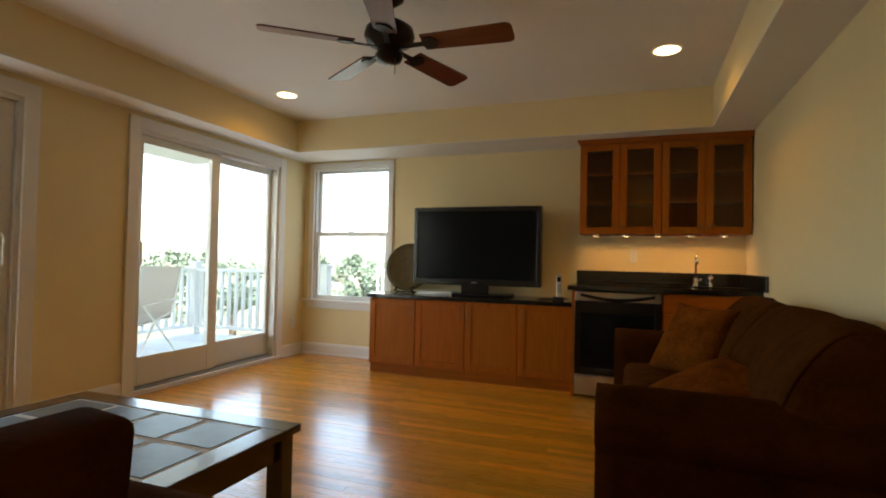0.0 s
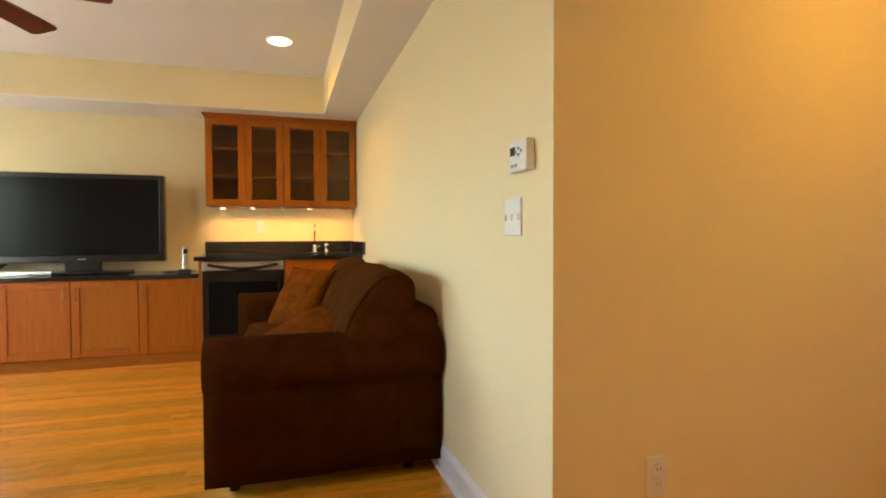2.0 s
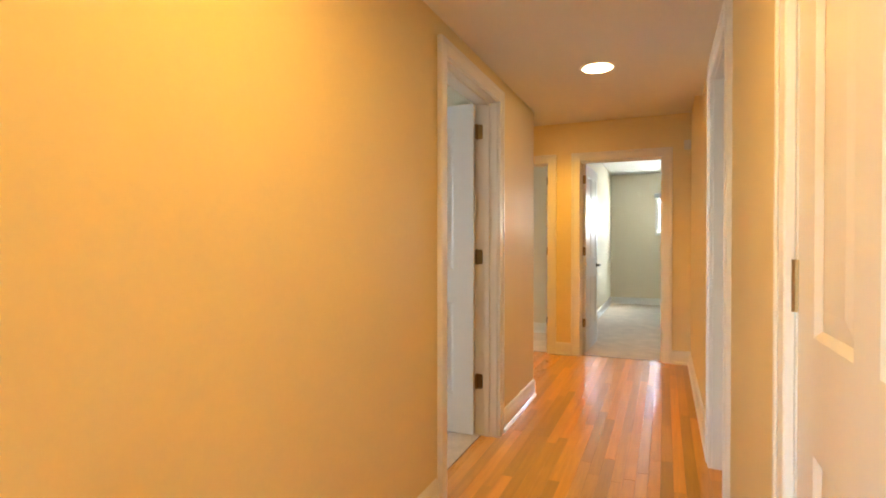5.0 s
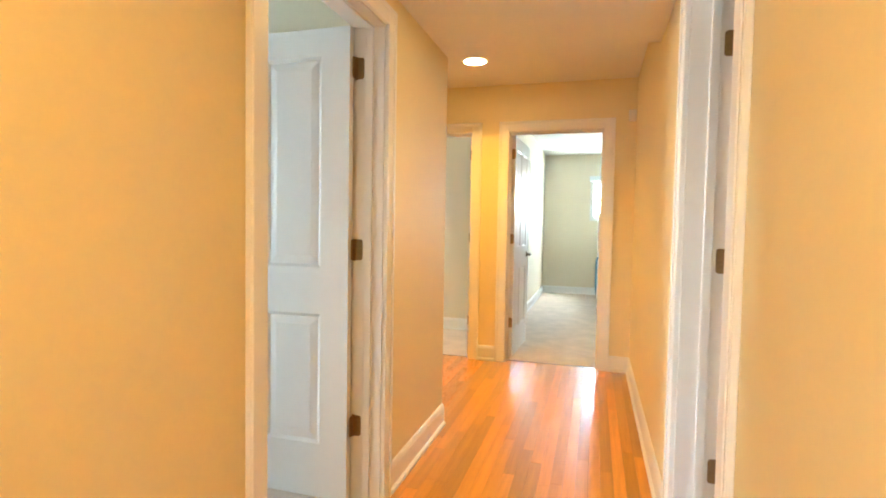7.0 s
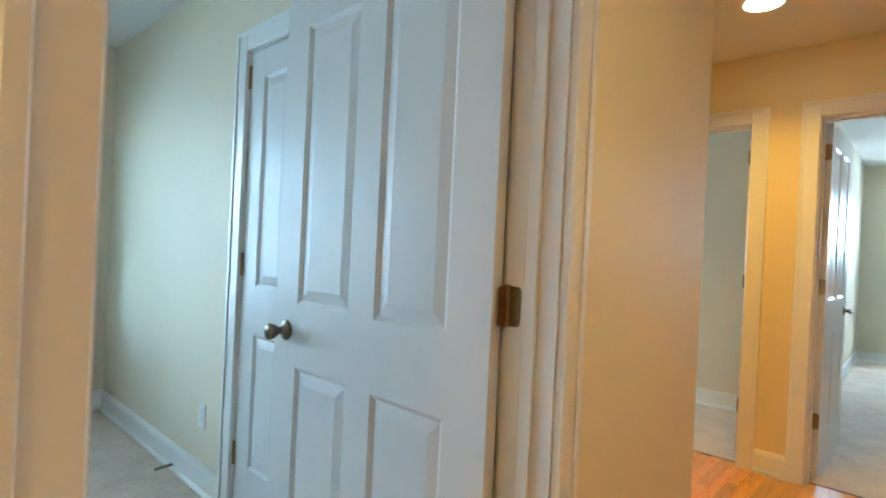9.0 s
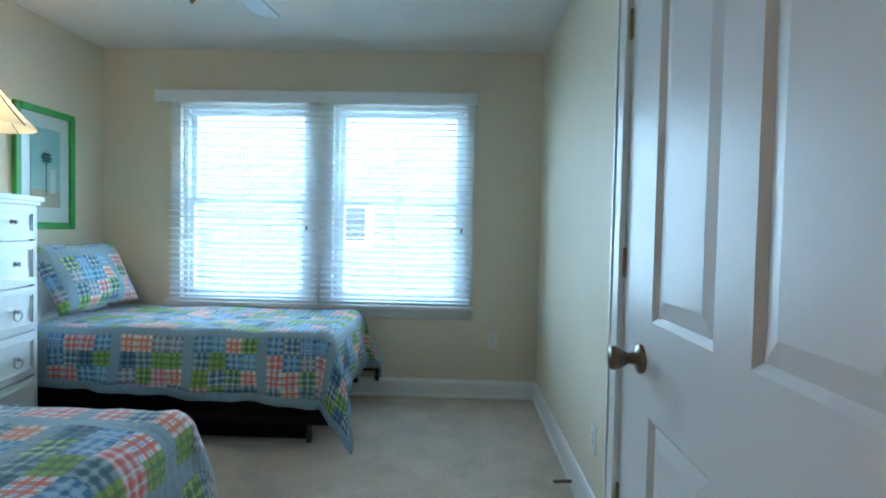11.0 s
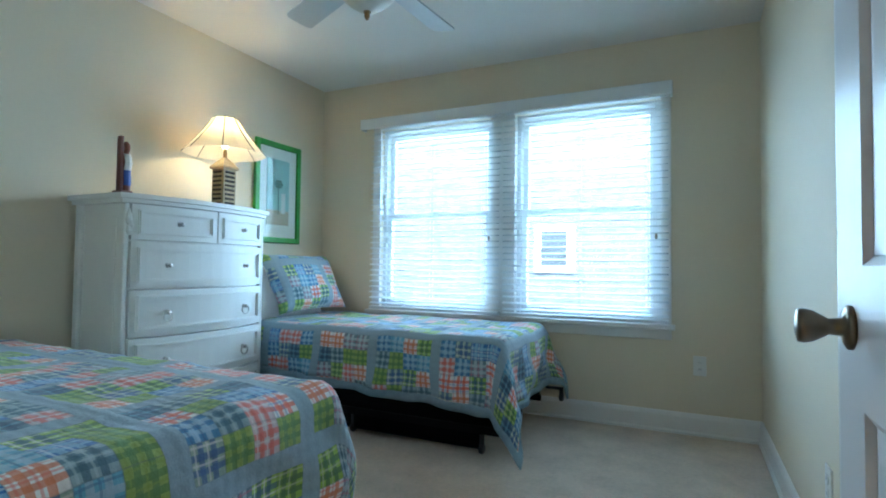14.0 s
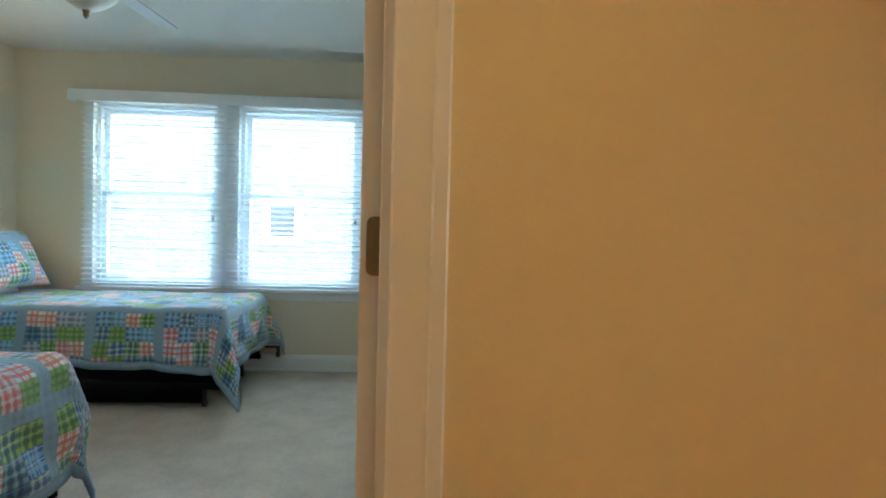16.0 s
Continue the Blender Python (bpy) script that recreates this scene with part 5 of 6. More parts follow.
val = thing("blind_valance", "long white valance board over both blinds", "valance")
part("valance_board", rbox(2.105, 4.375, 4.845, 4.857, 2.072, 2.156, 0.003), M_SLAT, val)
part("valance_return", rbox(2.105, 2.117, 4.858, 4.93, 2.072, 2.156, 0.003), M_SLAT, val)
part("valance_return", rbox(4.363, 4.375, 4.858, 4.93, 2.072, 2.156, 0.003), M_SLAT, val)
part("valance_lip", boxes((2.118, 4.362, 4.858, 4.93, 2.15, 2.155)), M_SLAT, val)
for bx0, bx1 in ((2.2, 3.262), (3.29, 4.352)):
    bl_ = thing("window_blind", "white slatted blind with its slats open", "blind", group="bedroom blinds")
    part("head_rail", boxes((bx0, bx1, 4.862, 4.91, 2.09, 2.14)), M_SLAT, bl_)
    sm = bmesh.new()
    for s in (-1, 1):
        a = [sm.verts.new((x, y, z + s * 0.0013)) for x in (0, bx1 - bx0) for y, z in ((-0.024, -0.002), (-0.012, 0.001), (0, 0.002), (0.012, 0.001), (0.024, -0.002))]
        for k in range(4):
            q = (a[k], a[k + 1], a[k + 6], a[k + 5])
            sm.faces.new(q if s < 0 else q[::-1])
    me = to_mesh("slat", sm, M_SLAT)
    zs = 0.715
    while zs < 2.075:
        share("slat", me, bl_, pose(bx0, 4.888, zs, 10 + random.uniform(-1.5, 1.5), 0, 0))
        zs += 0.0425
    part("bottom_rail", rbox(bx0, bx1, 4.864, 4.912, 0.668, 0.69, 0.003), M_SLAT, bl_)
    for fx in (0.12, 0.5, 0.88):
        x = bx0 + (bx1 - bx0) * fx
        part("ladder_cord", boxes((x - 0.001, x + 0.001, 4.862, 4.864, 0.69, 2.09), (x - 0.001, x + 0.001, 4.913, 4.915, 0.69, 2.09)), M_SLAT, bl_)
    part("pull_cord", tube([(bx1 - 0.07, 4.858, 2.09), (bx1 - 0.07, 4.857, 1.22)], 0.0018, 6), M_SLAT, bl_)
    part("cord_tassel", lathe([(0.004, 0), (0.009, -0.012), (0.007, -0.035)], 10), M_NICKEL, bl_, m=pose(bx1 - 0.07, 4.857, 1.22))


def slider(name, s, label, pull_far=False):
    """A two-panel sliding glass door in the west wall; the farther panel runs in the inner track."""
    y0, y1, z0, z1 = s
    d = thing(name, label, "door", kind="structure")
    x = LX
    part("slider_frame", boxes((x - 0.14, x - 0.002, y0, y0 + 0.03, z0, z1), (x - 0.14, x - 0.002, y1 - 0.03, y1, z0, z1), (x - 0.14, x - 0.002, y0 + 0.03, y1 - 0.03, z1 - 0.035, z1)), M_SLIDER, d)
    part("slider_track", boxes((x - 0.14, x - 0.01, y0 + 0.03, y1 - 0.03, z0 + 0.002, z0 + 0.02), (x - 0.055, x - 0.047, y0 + 0.03, y1 - 0.03, z0 + 0.02, z0 + 0.034), (x - 0.105, x - 0.097, y0 + 0.03, y1 - 0.03, z0 + 0.02, z0 + 0.034)), M_GREYPL, d, "dark metal sill track")
    part("slider_sill", soften(boxes((x - 0.02, x + 0.022, y0 - 0.085, y1 + 0.085, 0.0, z0 + 0.01)), 0.004), M_TRIM, d)
    c = 0.09
    part("slider_casing", soften(boxes((x, x + 0.02, y0 - c, y0 + 0.002, z0 + 0.011, z1 + c), (x, x + 0.02, y1 - 0.002, y1 + c, z0 + 0.011, z1 + c), (x, x + 0.02, y0 + 0.002, y1 - 0.002, z1 - 0.002, z1 + c)), 0.004), M_TRIM, d)
    mid = (y0 + y1) / 2
    wide = 0.1 if pull_far else 0.04
    tracks = (x - 0.1, x - 0.05) if pull_far else (x - 0.05, x - 0.1)
    for n, (a, b, px, fa) in enumerate(((y0 + 0.032, mid + 0.03, tracks[0], (0.04, 0.1)), (mid - 0.03, y1 - 0.032, tracks[1], (0.1, wide)))):
        bot, top_ = 0.225, 0.06
        fa, fb = fa
        p0, p1 = z0 + 0.036, z1 - 0.037
        pf = part("sliding_panel", soften(boxes((px - 0.02, px + 0.02, a, a + fa, p0, p1), (px - 0.02, px + 0.02, b - fb, b, p0, p1), (px - 0.02, px + 0.02, a + fa, b - fb, p0, p0 + bot), (px - 0.02, px + 0.02, a + fa, b - fb, p1 - top_, p1)), 0.003), M_SLIDER, d, "white framed sliding glass panel")
        pn = part("pane", boxes((px - 0.003, px + 0.003, a + fa, b - fb, p0 + bot, p1 - top_)), M_GLASS, pf)
        pn.visible_shadow = False
        if n == (1 if pull_far else 0):
            hy = b - 0.05 if pull_far else a + 0.02
            part("door_pull", tube([(px + 0.021, hy, 1.0), (px + 0.05, hy, 1.02), (px + 0.05, hy, 1.18), (px + 0.021, hy, 1.2)], 0.008, 8), M_PLASTIC, pf)
    return d


slider("sliding_door_1", S1, "white two-panel sliding glass door to the deck")
slider("sliding_door_2", S2, "white two-panel sliding glass door beside the armchair", True)

fw = thing("window_far", "white high window with a raised shade in the far room", "window", pose(12.4, 0.045, 0, 0, 0, -90), kind="structure")
double_hung(fw, -0.53, 0.53, 1.405, 2.045, 0.012, 1.70)
part("shade_box", rbox(-0.62, 0.62, -0.07, 0, 2.03, 2.12, 0.004), M_SLAT, fw)
part("window_casing", boxes((-0.6, -0.536, -0.02, 0, 1.33, 2.03), (0.536, 0.6, -0.02, 0, 1.33, 2.03), (-0.536, 0.536, -0.02, 0, 1.33, 1.40)), M_TRIM, fw)
# never in view: an opening added so that the side room is lit
sw_ = thing("added_window_side", "unseen window added to let light into the side room", "window", kind="structure")
double_hung(sw_, SW[0] + 0.002, SW[1] - 0.002, SW[2] + 0.002, SW[3] - 0.002, 4.77, 1.4)


# ---- bedroom ----
def with_uv(bm, fn):
    lay = bm.loops.layers.uv.new("uv")
    for f in bm.faces:
        for lp in f.loops:
            lp[lay].uv = fn(lp.vert.co)
    return bm


def quilt(name, label, x0, x1, y0, y1, top, near, foot, far, seed, grow=0.1, corner=0.34):
    """A quilt over a bed whose head is at x0: hangs near (towards -y), at the foot (+x) and far (+y)."""
    r = 0.075
    L, W = x1 - x0, y1 - y0
    step = 0.024

    def bend(s):
        if s <= 0:
            return s, 0.0
        if s < r * math.pi / 2:
            return r * math.sin(s / r), -r * (1 - math.cos(s / r))
        return r, -(r + s - r * math.pi / 2)

    nu, nv = round((L + foot) / step), round((W + near + far) / step)
    bm = bmesh.new()
    lay = bm.loops.layers.uv.new("uv")
    verts, uvs = [], {}
    for i in range(nu + 1):
        row = []
        for j in range(nv + 1):
            u = (L + foot) * i / nu
            t = j / nv
            nr = near * (1 - grow + 2 * grow * u / (L + foot))
            v = -nr + (W + nr + far) * t
            a, b, c = max(0, u - (L - r)), max(0, -v + r), max(0, v - (W - r))
            hang = math.sqrt(a * a + b * b + c * c)
            bc = b if b > 0 else -c
            low = max(0.0, hang - r)
            flare = corner * (2 * a * abs(bc) / (hang * hang)) if hang > 1e-6 else 0.0
            k = min(1.0, low / 0.25)
            th = math.atan2(bc, a)
            wave = 0.014 * math.sin(u * 13 + v * 9 + seed) + 0.01 * math.sin(u * 27 - v * 19 + 2 * seed)
            radial = bend(hang)[0] + flare * low + k * (0.02 + wave)
            dz = bend(hang)[1] * (1 - 0.05 * flare)
            px = x0 + min(u, L - r) + (radial * math.cos(th) if hang > 0 else 0)
            py = y0 + min(max(v, r), W - r) - (radial * math.sin(th) if hang > 0 else 0)
            pz = max(0.02, top + dz)
            n_ = noise.noise(Vector((u * 4.5, v * 4.5, seed))) * 0.013 + noise.noise(Vector((u * 17, v * 17, seed + 4))) * 0.006
            pz += n_ * (1 - 0.7 * k)
            py += n_ * k
            vt = bm.verts.new((px, py, pz))
            uvs[vt] = (u, v)
            row.append(vt)
        verts.append(row)
    rim = []
    for i in range(nu):
        for j in range(nv):
            f = bm.faces.new((verts[i][j], verts[i + 1][j], verts[i + 1][j + 1], verts[i][j + 1]))
            for lp in f.loops:
                lp[lay].uv = uvs[lp.vert]
            if i >= nu - 2 or j < 2 or j >= nv - 2:
                f.material_index = 1
    hem = bm.copy()
    bmesh.ops.delete(hem, geom=[f for f in hem.faces if f.material_index == 0], context="FACES")
    bmesh.ops.delete(bm, geom=[f for f in bm.faces if f.material_index == 1], context="FACES")
    for f in hem.faces:
        f.material_index = 0
    q = tagged(new(name, to_mesh(name, bm, M_QUILT, True)), label, "quilt", "plaid quilts")
    h = part("binding", hem, M_HEM, q, "blue-grey quilted border", True)
    for o in (q, h):
        s = o.modifiers.new("thickness", "SOLIDIFY")
        s.thickness, s.offset = 0.012, -1
    return q


def bed(x0, x1, y0, y1, label):
    b = thing("twin_bed", label, "bed", group="twin beds")
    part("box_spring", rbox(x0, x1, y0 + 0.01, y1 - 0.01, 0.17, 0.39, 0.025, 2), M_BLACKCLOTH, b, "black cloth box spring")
    part("mattress", rbox(x0, x1, y0, y1, 0.39, 0.615, 0.05, 4), M_WHITECLOTH, b, "white mattress", smooth=True)
    part("bed_frame", boxes((x0, x1, y0 + 0.03, y0 + 0.055, 0.13, 0.17), (x0, x1, y1 - 0.055, y1 - 0.03, 0.13, 0.17), (x0, x0 + 0.025, y0 + 0.055, y1 - 0.055, 0.13, 0.17), (x1 - 0.1, x1 - 0.075, y0 + 0.055, y1 - 0.055, 0.13, 0.17)), M_FRAMEBLACK, b, "black steel bed frame")
    # black sheet set back below the near rail
    part("underbed_sheet", boxes((x0 + 0.05, x1 - 0.13, y0 + 0.09, y0 + 0.1, 0.03, 0.17)), M_BLACKCLOTH, b, "black sheet below the bed frame")
    for x in (x0 + 0.1, (x0 + x1) / 2, x1 - 0.12):
        for y in (y0 + 0.1, y1 - 0.1):
            part("leg", merge(lathe([(0.014, 0.045), (0.014, 0.14)], 10), lathe([(0.022, -0.012), (0.026, -0.006), (0.026, 0.006), (0.022, 0.012)], 14, "x"), Matrix.Translation((0, 0, 0.0265))), M_DARKPL, b, m=pose(x, y, 0.004))
    return b


bed(BX0 + 0.03, 3.58, 3.96, 4.86, "twin bed with a black box spring along the window wall")
quilt("quilt", "plaid patchwork quilt hanging over the bed by the window", BX0 + 0.05, 3.62, 3.945, 4.868, 0.637, 0.33, 0.36, 0.3, 1.3, 0.16)
bed(BX0 + 0.03, 3.48, 1.76, 2.72, "twin bed in front of the white dresser")
quilt("quilt", "plaid patchwork quilt covering the bed before the dresser", BX0 + 0.05, 3.515, 1.745, 2.76, 0.655, 0.36, 0.42, 0.34, 4.1, 0.1, 0.1)
part_caster = lathe([(0.02, -0.014), (0.028, -0.008), (0.028, 0.008), (0.02, 0.014)], 14, "x")
solid("bed_caster_bracket", merge(merge(part_caster, boxes((-0.012, 0.012, -0.008, 0.008, 0.0, 0.055))), boxes((-0.1, 0.012, -0.012, 0.012, 0.045, 0.06))), M_DARKPL, "dark metal bracket end under the quilt's corner", "bracket", m=pose(3.72, 4.8, 0.175))

pm = with_uv(pillow_mesh(0.74, 0.46, 0.2, 18, 0, 2), lambda c: (c.x + 2.2, c.y + 1.1))
me = to_mesh("quilted_pillow", pm, M_QUILT, True)
tagged(new("quilted_pillow", me), "plaid quilted pillow propped at the head of the bed", "pillow").matrix_basis = pose(1.93, 4.43, 0.875, 0, 0, 90) @ Matrix.Rotation(radians(62), 4, "X")
solid("white_pillow", pillow_mesh(0.68, 0.46, 0.17, 16, 0, 6), M_WHITECLOTH, "plain white pillow behind the quilted one", "pillow", smooth=True, m=pose(1.8, 4.36, 0.82, 0, 0, 90) @ Matrix.Rotation(radians(66), 4, "X"))

# dresser with a bowed front, facing the doorway's side of the room
DX0, DXF, DY0, DY1, DZ = BX0 + 0.03, 2.06, 2.985, 3.87, 1.33
dr = thing("dresser", "tall white painted dresser with a bowed drawer front", "dresser")
BOW = 0.07


def bow(y):
    t = (y - DY0) / (DY1 - DY0) * 2 - 1
    return BOW * (1 - t * t)


def bowed_block(y0, y1, z0, z1, back, out, n=12, r=0.003):
    bm = bmesh.new()
    a = []
    for k in range(n + 1):
        y = y0 + (y1 - y0) * k / n
        x = DXF + bow(y) + out
        a.append([bm.verts.new((px, y, z)) for px, z in ((back, z0), (x, z0), (x, z1), (back, z1))])
    for p, q in zip(a, a[1:]):
        for i in range(4):
            bm.faces.new((p[i], p[(i + 1) % 4], q[(i + 1) % 4], q[i]))
    bm.faces.new(a[0])
    bm.faces.new(a[-1])
    bmesh.ops.recalc_face_normals(bm, faces=bm.faces[:])
    return bm


carc = bowed_block(DY0 + 0.02, DY1 - 0.02, 0.1, DZ - 0.04, DX0, -0.02)
for y in (DY0, DY1 - 0.026):
    merge(carc, rbox(DXF - 0.05, DXF + 0.012, y, y + 0.026, 0.0, DZ - 0.045, 0.008, 2))
merge(carc, rbox(DX0 - 0.004, DX0 + 0.04, DY0, DY0 + 0.045, 0, DZ - 0.045, 0.006))
merge(carc, rbox(DX0 - 0.004, DX0 + 0.04, DY1 - 0.045, DY1, 0, DZ - 0.045, 0.006))
part("dresser_body", carc, M_WHITEWOOD, dr)
tp = bowed_block(DY0 - 0.03, DY1 + 0.03, DZ - 0.024, DZ, DX0 - 0.02, 0.035, 16)
merge(tp, bowed_block(DY0 - 0.015, DY1 + 0.015, DZ - 0.044, DZ - 0.0245, DX0 - 0.01, 0.02, 16))
part("dresser_top", tp, M_WHITEWOOD, dr, "overhanging bowed top")
part("plinth", bowed_block(DY0 + 0.05, DY1 - 0.05, 0.05, 0.1, DXF - 0.04, -0.008), M_WHITEWOOD, dr)
part("side_panel", boxes((DX0 + 0.06, DXF - 0.07, DY0 + 0.012, DY0 + 0.02, 0.2, DZ - 0.12)), M_WHITEWOOD, dr)
part("corner_carving", merge(merge(lathe([(0.006, 0), (0.016, 0.02), (0.01, 0.05), (0.018, 0.07), (0.012, 0.1), (0.004, 0.13)], 10), lathe([(0.008, 0), (0.013, 0.02), (0.004, 0.05)], 8), Matrix.Translation((0.004, 0.008, 0.03))), lathe([(0.008, 0), (0.013, 0.02), (0.004, 0.05)], 8), Matrix.Translation((0.004, -0.008, 0.06))), M_WHITEWOOD, dr, m=pose(DXF + 0.012, DY0 + 0.022, DZ - 0.2))
split = DY0 + 0.03 + (DY1 - DY0 - 0.06) * 0.54
rows = [(1.112, 1.282, (DY0 + 0.03, split - 0.005)), (1.112, 1.282, (split + 0.005, DY1 - 0.03))] + [(z, z + 0.222, (DY0 + 0.03, DY1 - 0.03)) for z in (0.88, 0.648, 0.416, 0.184)]
for z0, z1, (a, b) in rows:
    d = part("drawer", bowed_block(a, b, z0, z1, DXF - 0.02, 0.012), M_WHITEWOOD, dr, "bowed drawer front")
    rim = bmesh.new()
    for ins, wd, out in ((0.026, 0.02, 0.019), (0.03, 0.01, 0.026)):
        merge(rim, bowed_block(a + ins, b - ins, z0 + ins, z0 + ins + wd, DXF, out))
        merge(rim, bowed_block(a + ins, b - ins, z1 - ins - wd, z1 - ins, DXF, out))
        merge(rim, bowed_block(a + ins, a + ins + wd, z0 + ins + wd, z1 - ins - wd, DXF, out, 2))
        merge(rim, bowed_block(b - ins - wd, b - ins, z0 + ins + wd, z1 - ins - wd, DXF, out, 2))
    part("drawer_moulding", rim, M_WHITEWOOD, d)
    ys = [(a + b) / 2] if z0 > 1.1 else [a + (b - a) * 0.2, a + (b - a) * 0.8]
    for y in ys:
        if z0 < 0.8:
            ring = tube([(0.016, 0.024 * math.sin(a), -0.02 + 0.024 * math.cos(a)) for a in [2 * math.pi * k / 16 for k in range(17)]], 0.0035, 6)
            part("ring_pull", ring, M_STEEL, d, "round ring pull", smooth=True, m=pose(DXF + bow(y) + 0.012, y, (z0 + z1) / 2))
        part("drawer_knob", lathe([(0.013, 0), (0.012, 0.003), (0.005, 0.006), (0.005, 0.014), (0.01, 0.019), (0.0115, 0.024), (0.007, 0.03)], 14, "x"), M_STEEL, d, "small pewter knob", smooth=True, m=pose(DXF + bow(y) + 0.012, y, (z0 + z1) / 2))

lamp = thing("table_lamp", "lit table lamp, panelled white shade, shuttered wooden base", "lamp", pose(1.92, 3.69, DZ))
part("lamp_body", soften(boxes((-0.06, 0.06, -0.06, 0.06, 0, 0.02), (-0.048, 0.048, -0.048, 0.048, 0.02, 0.24), (-0.06, 0.06, -0.06, 0.06, 0.24, 0.252)), 0.003), M_LAMPWOOD, lamp, "distressed wooden lamp body")
ro = bmesh.new()
bmesh.ops.create_cone(ro, cap_ends=True, segments=4, radius1=0.085, radius2=0.018, depth=0.06)
bmesh.ops.rotate(ro, cent=(0, 0, 0), matrix=Matrix.Rotation(radians(45), 3, "Z"), verts=ro.verts[:])
part("lamp_roof", ro, M_LAMPWOOD, lamp, m=pose(0, 0, 0.283))
part("lamp_stem", tube([(0, 0, 0.3), (0, 0, 0.38)], 0.009, 10), M_BRONZE, lamp)
louv = to_mesh("shutter_slat", rbox(-0.034, 0.034, -0.004, 0.004, -0.006, 0.006, 0.001), M_LAMPDARK)
for a in (0, 90, 180, 270):
    for k in range(8):
        share("shutter_slat", louv, lamp, pose(0, 0, 0.034 + k * 0.0265, 0, 0, a) @ Matrix.Translation((0, -0.049, 0)) @ Matrix.Rotation(radians(35), 4, "X"))
sides = 8
shade = bmesh.new()
prof = ((0.24, 0.0), (0.19, 0.055), (0.143, 0.112), (0.102, 0.167), (0.074, 0.212))
rings = [[shade.verts.new((r * (1 if k % 2 == 0 else 0.975) * math.cos(2 * math.pi * k / 16), r * (1 if k % 2 == 0 else 0.975) * math.sin(2 * math.pi * k / 16), z)) for k in range(16)] for r, z in prof]
for p, q in zip(rings, rings[1:]):
    for k in range(16):
        shade.faces.new((p[k], p[(k + 1) % 16], q[(k + 1) % 16], q[k]))
sm, n_, l_ = nodes_of("lit_white_lampshade")
b_ = n_["Principled BSDF"]
b_.inputs["Base Color"].default_value, b_.inputs["Roughness"].default_value = (0.86, 0.8, 0.68, 1), 0.9
tr = n_.new("ShaderNodeBsdfTranslucent")
tr.inputs[0].default_value = (0.9, 0.78, 0.55, 1)
mx = n_.new("ShaderNodeMixShader")
mx.inputs[0].default_value = 0.42
l_.new(b_.outputs[0], mx.inputs[1])
l_.new(tr.outputs[0], mx.inputs[2])
l_.new(mx.outputs[0], n_["Material Output"].inputs[0])
sh = part("shade", shade, sm, lamp, "panelled white fabric shade", m=pose(0, 0, 0.335))
for k in range(0, 16, 2):
    part("shade_seam", tube([(r * 1.004 * math.cos(2 * math.pi * k / 16), r * 1.004 * math.sin(2 * math.pi * k / 16), z) for r, z in prof], 0.003, 5), M_LAMPDARK, sh)
part("bulb", lathe([(0.012, 0.37), (0.028, 0.4), (0.028, 0.42), (0.012, 0.445)], 14), glow("lamp_bulb_glow", (1.0, 0.72, 0.38), 1.5), lamp, "glowing bulb", smooth=True)
part("finial", lathe([(0.004, 0.515), (0.009, 0.523), (0.003, 0.535)], 10), M_BRONZE, lamp)
pl = bpy.data.lights.new("lamp_light", "POINT")
pl.energy, pl.color, pl.shadow_soft_size = 11 * LAMP, (1.0, 0.66, 0.3), 0.035
new("lamp_light", pl).matrix_world = Matrix.Translation((1.92, 3.69, DZ + 0.45))

# small painted figure holding a board, as one plain shape
fg = merge(soften(boxes((-0.035, 0.035, -0.03, 0.03, 0, 0.014)), 0.004), rbox(-0.014, 0.014, -0.026, -0.006, 0.012, 0.275, 0.006, 2))
merge(fg, lathe([(0.02, 0.014), (0.024, 0.06), (0.022, 0.11), (0.028, 0.15), (0.022, 0.185), (0.012, 0.2), (0.018, 0.215), (0.017, 0.24), (0.006, 0.252)], 12), Matrix.Translation((0, 0.012, 0)))
mf, nf, lf = nodes_of("painted_figure")
sepz = nf.new("ShaderNodeSeparateXYZ")
lf.new(nf.new("ShaderNodeTexCoord").outputs["Object"], sepz.inputs[0])
crf = nf.new("ShaderNodeValToRGB")
crf.color_ramp.interpolation = "CONSTANT"
for i_, (p_, c_) in enumerate(((0.0, (0.14, 0.04, 0.02)), (0.14, (0.03, 0.07, 0.3)), (0.4, (0.7, 0.68, 0.62)), (0.68, (0.2, 0.06, 0.03)))):
    el = crf.color_ramp.elements[i_] if i_ < 2 else crf.color_ramp.elements.new(p_)
    el.position, el.color = p_, (*c_, 1)
lf.new(math_node(nf, lf, "DIVIDE", sepz.outputs[2], 0.28), crf.inputs[0])
front = math_node(nf, lf, "GREATER_THAN", sepz.outputs[1], -0.005)
lf.new(mix_node(nf, lf, front, (0.11, 0.02, 0.01), crf.outputs[0]), nf["Principled BSDF"].inputs["Base Color"])
solid("wooden_figurine", fg, mf, "small painted wooden statuette with an upright red board", "figurine", smooth=False, m=pose(2.02, 3.005, DZ, 0, 0, 0))

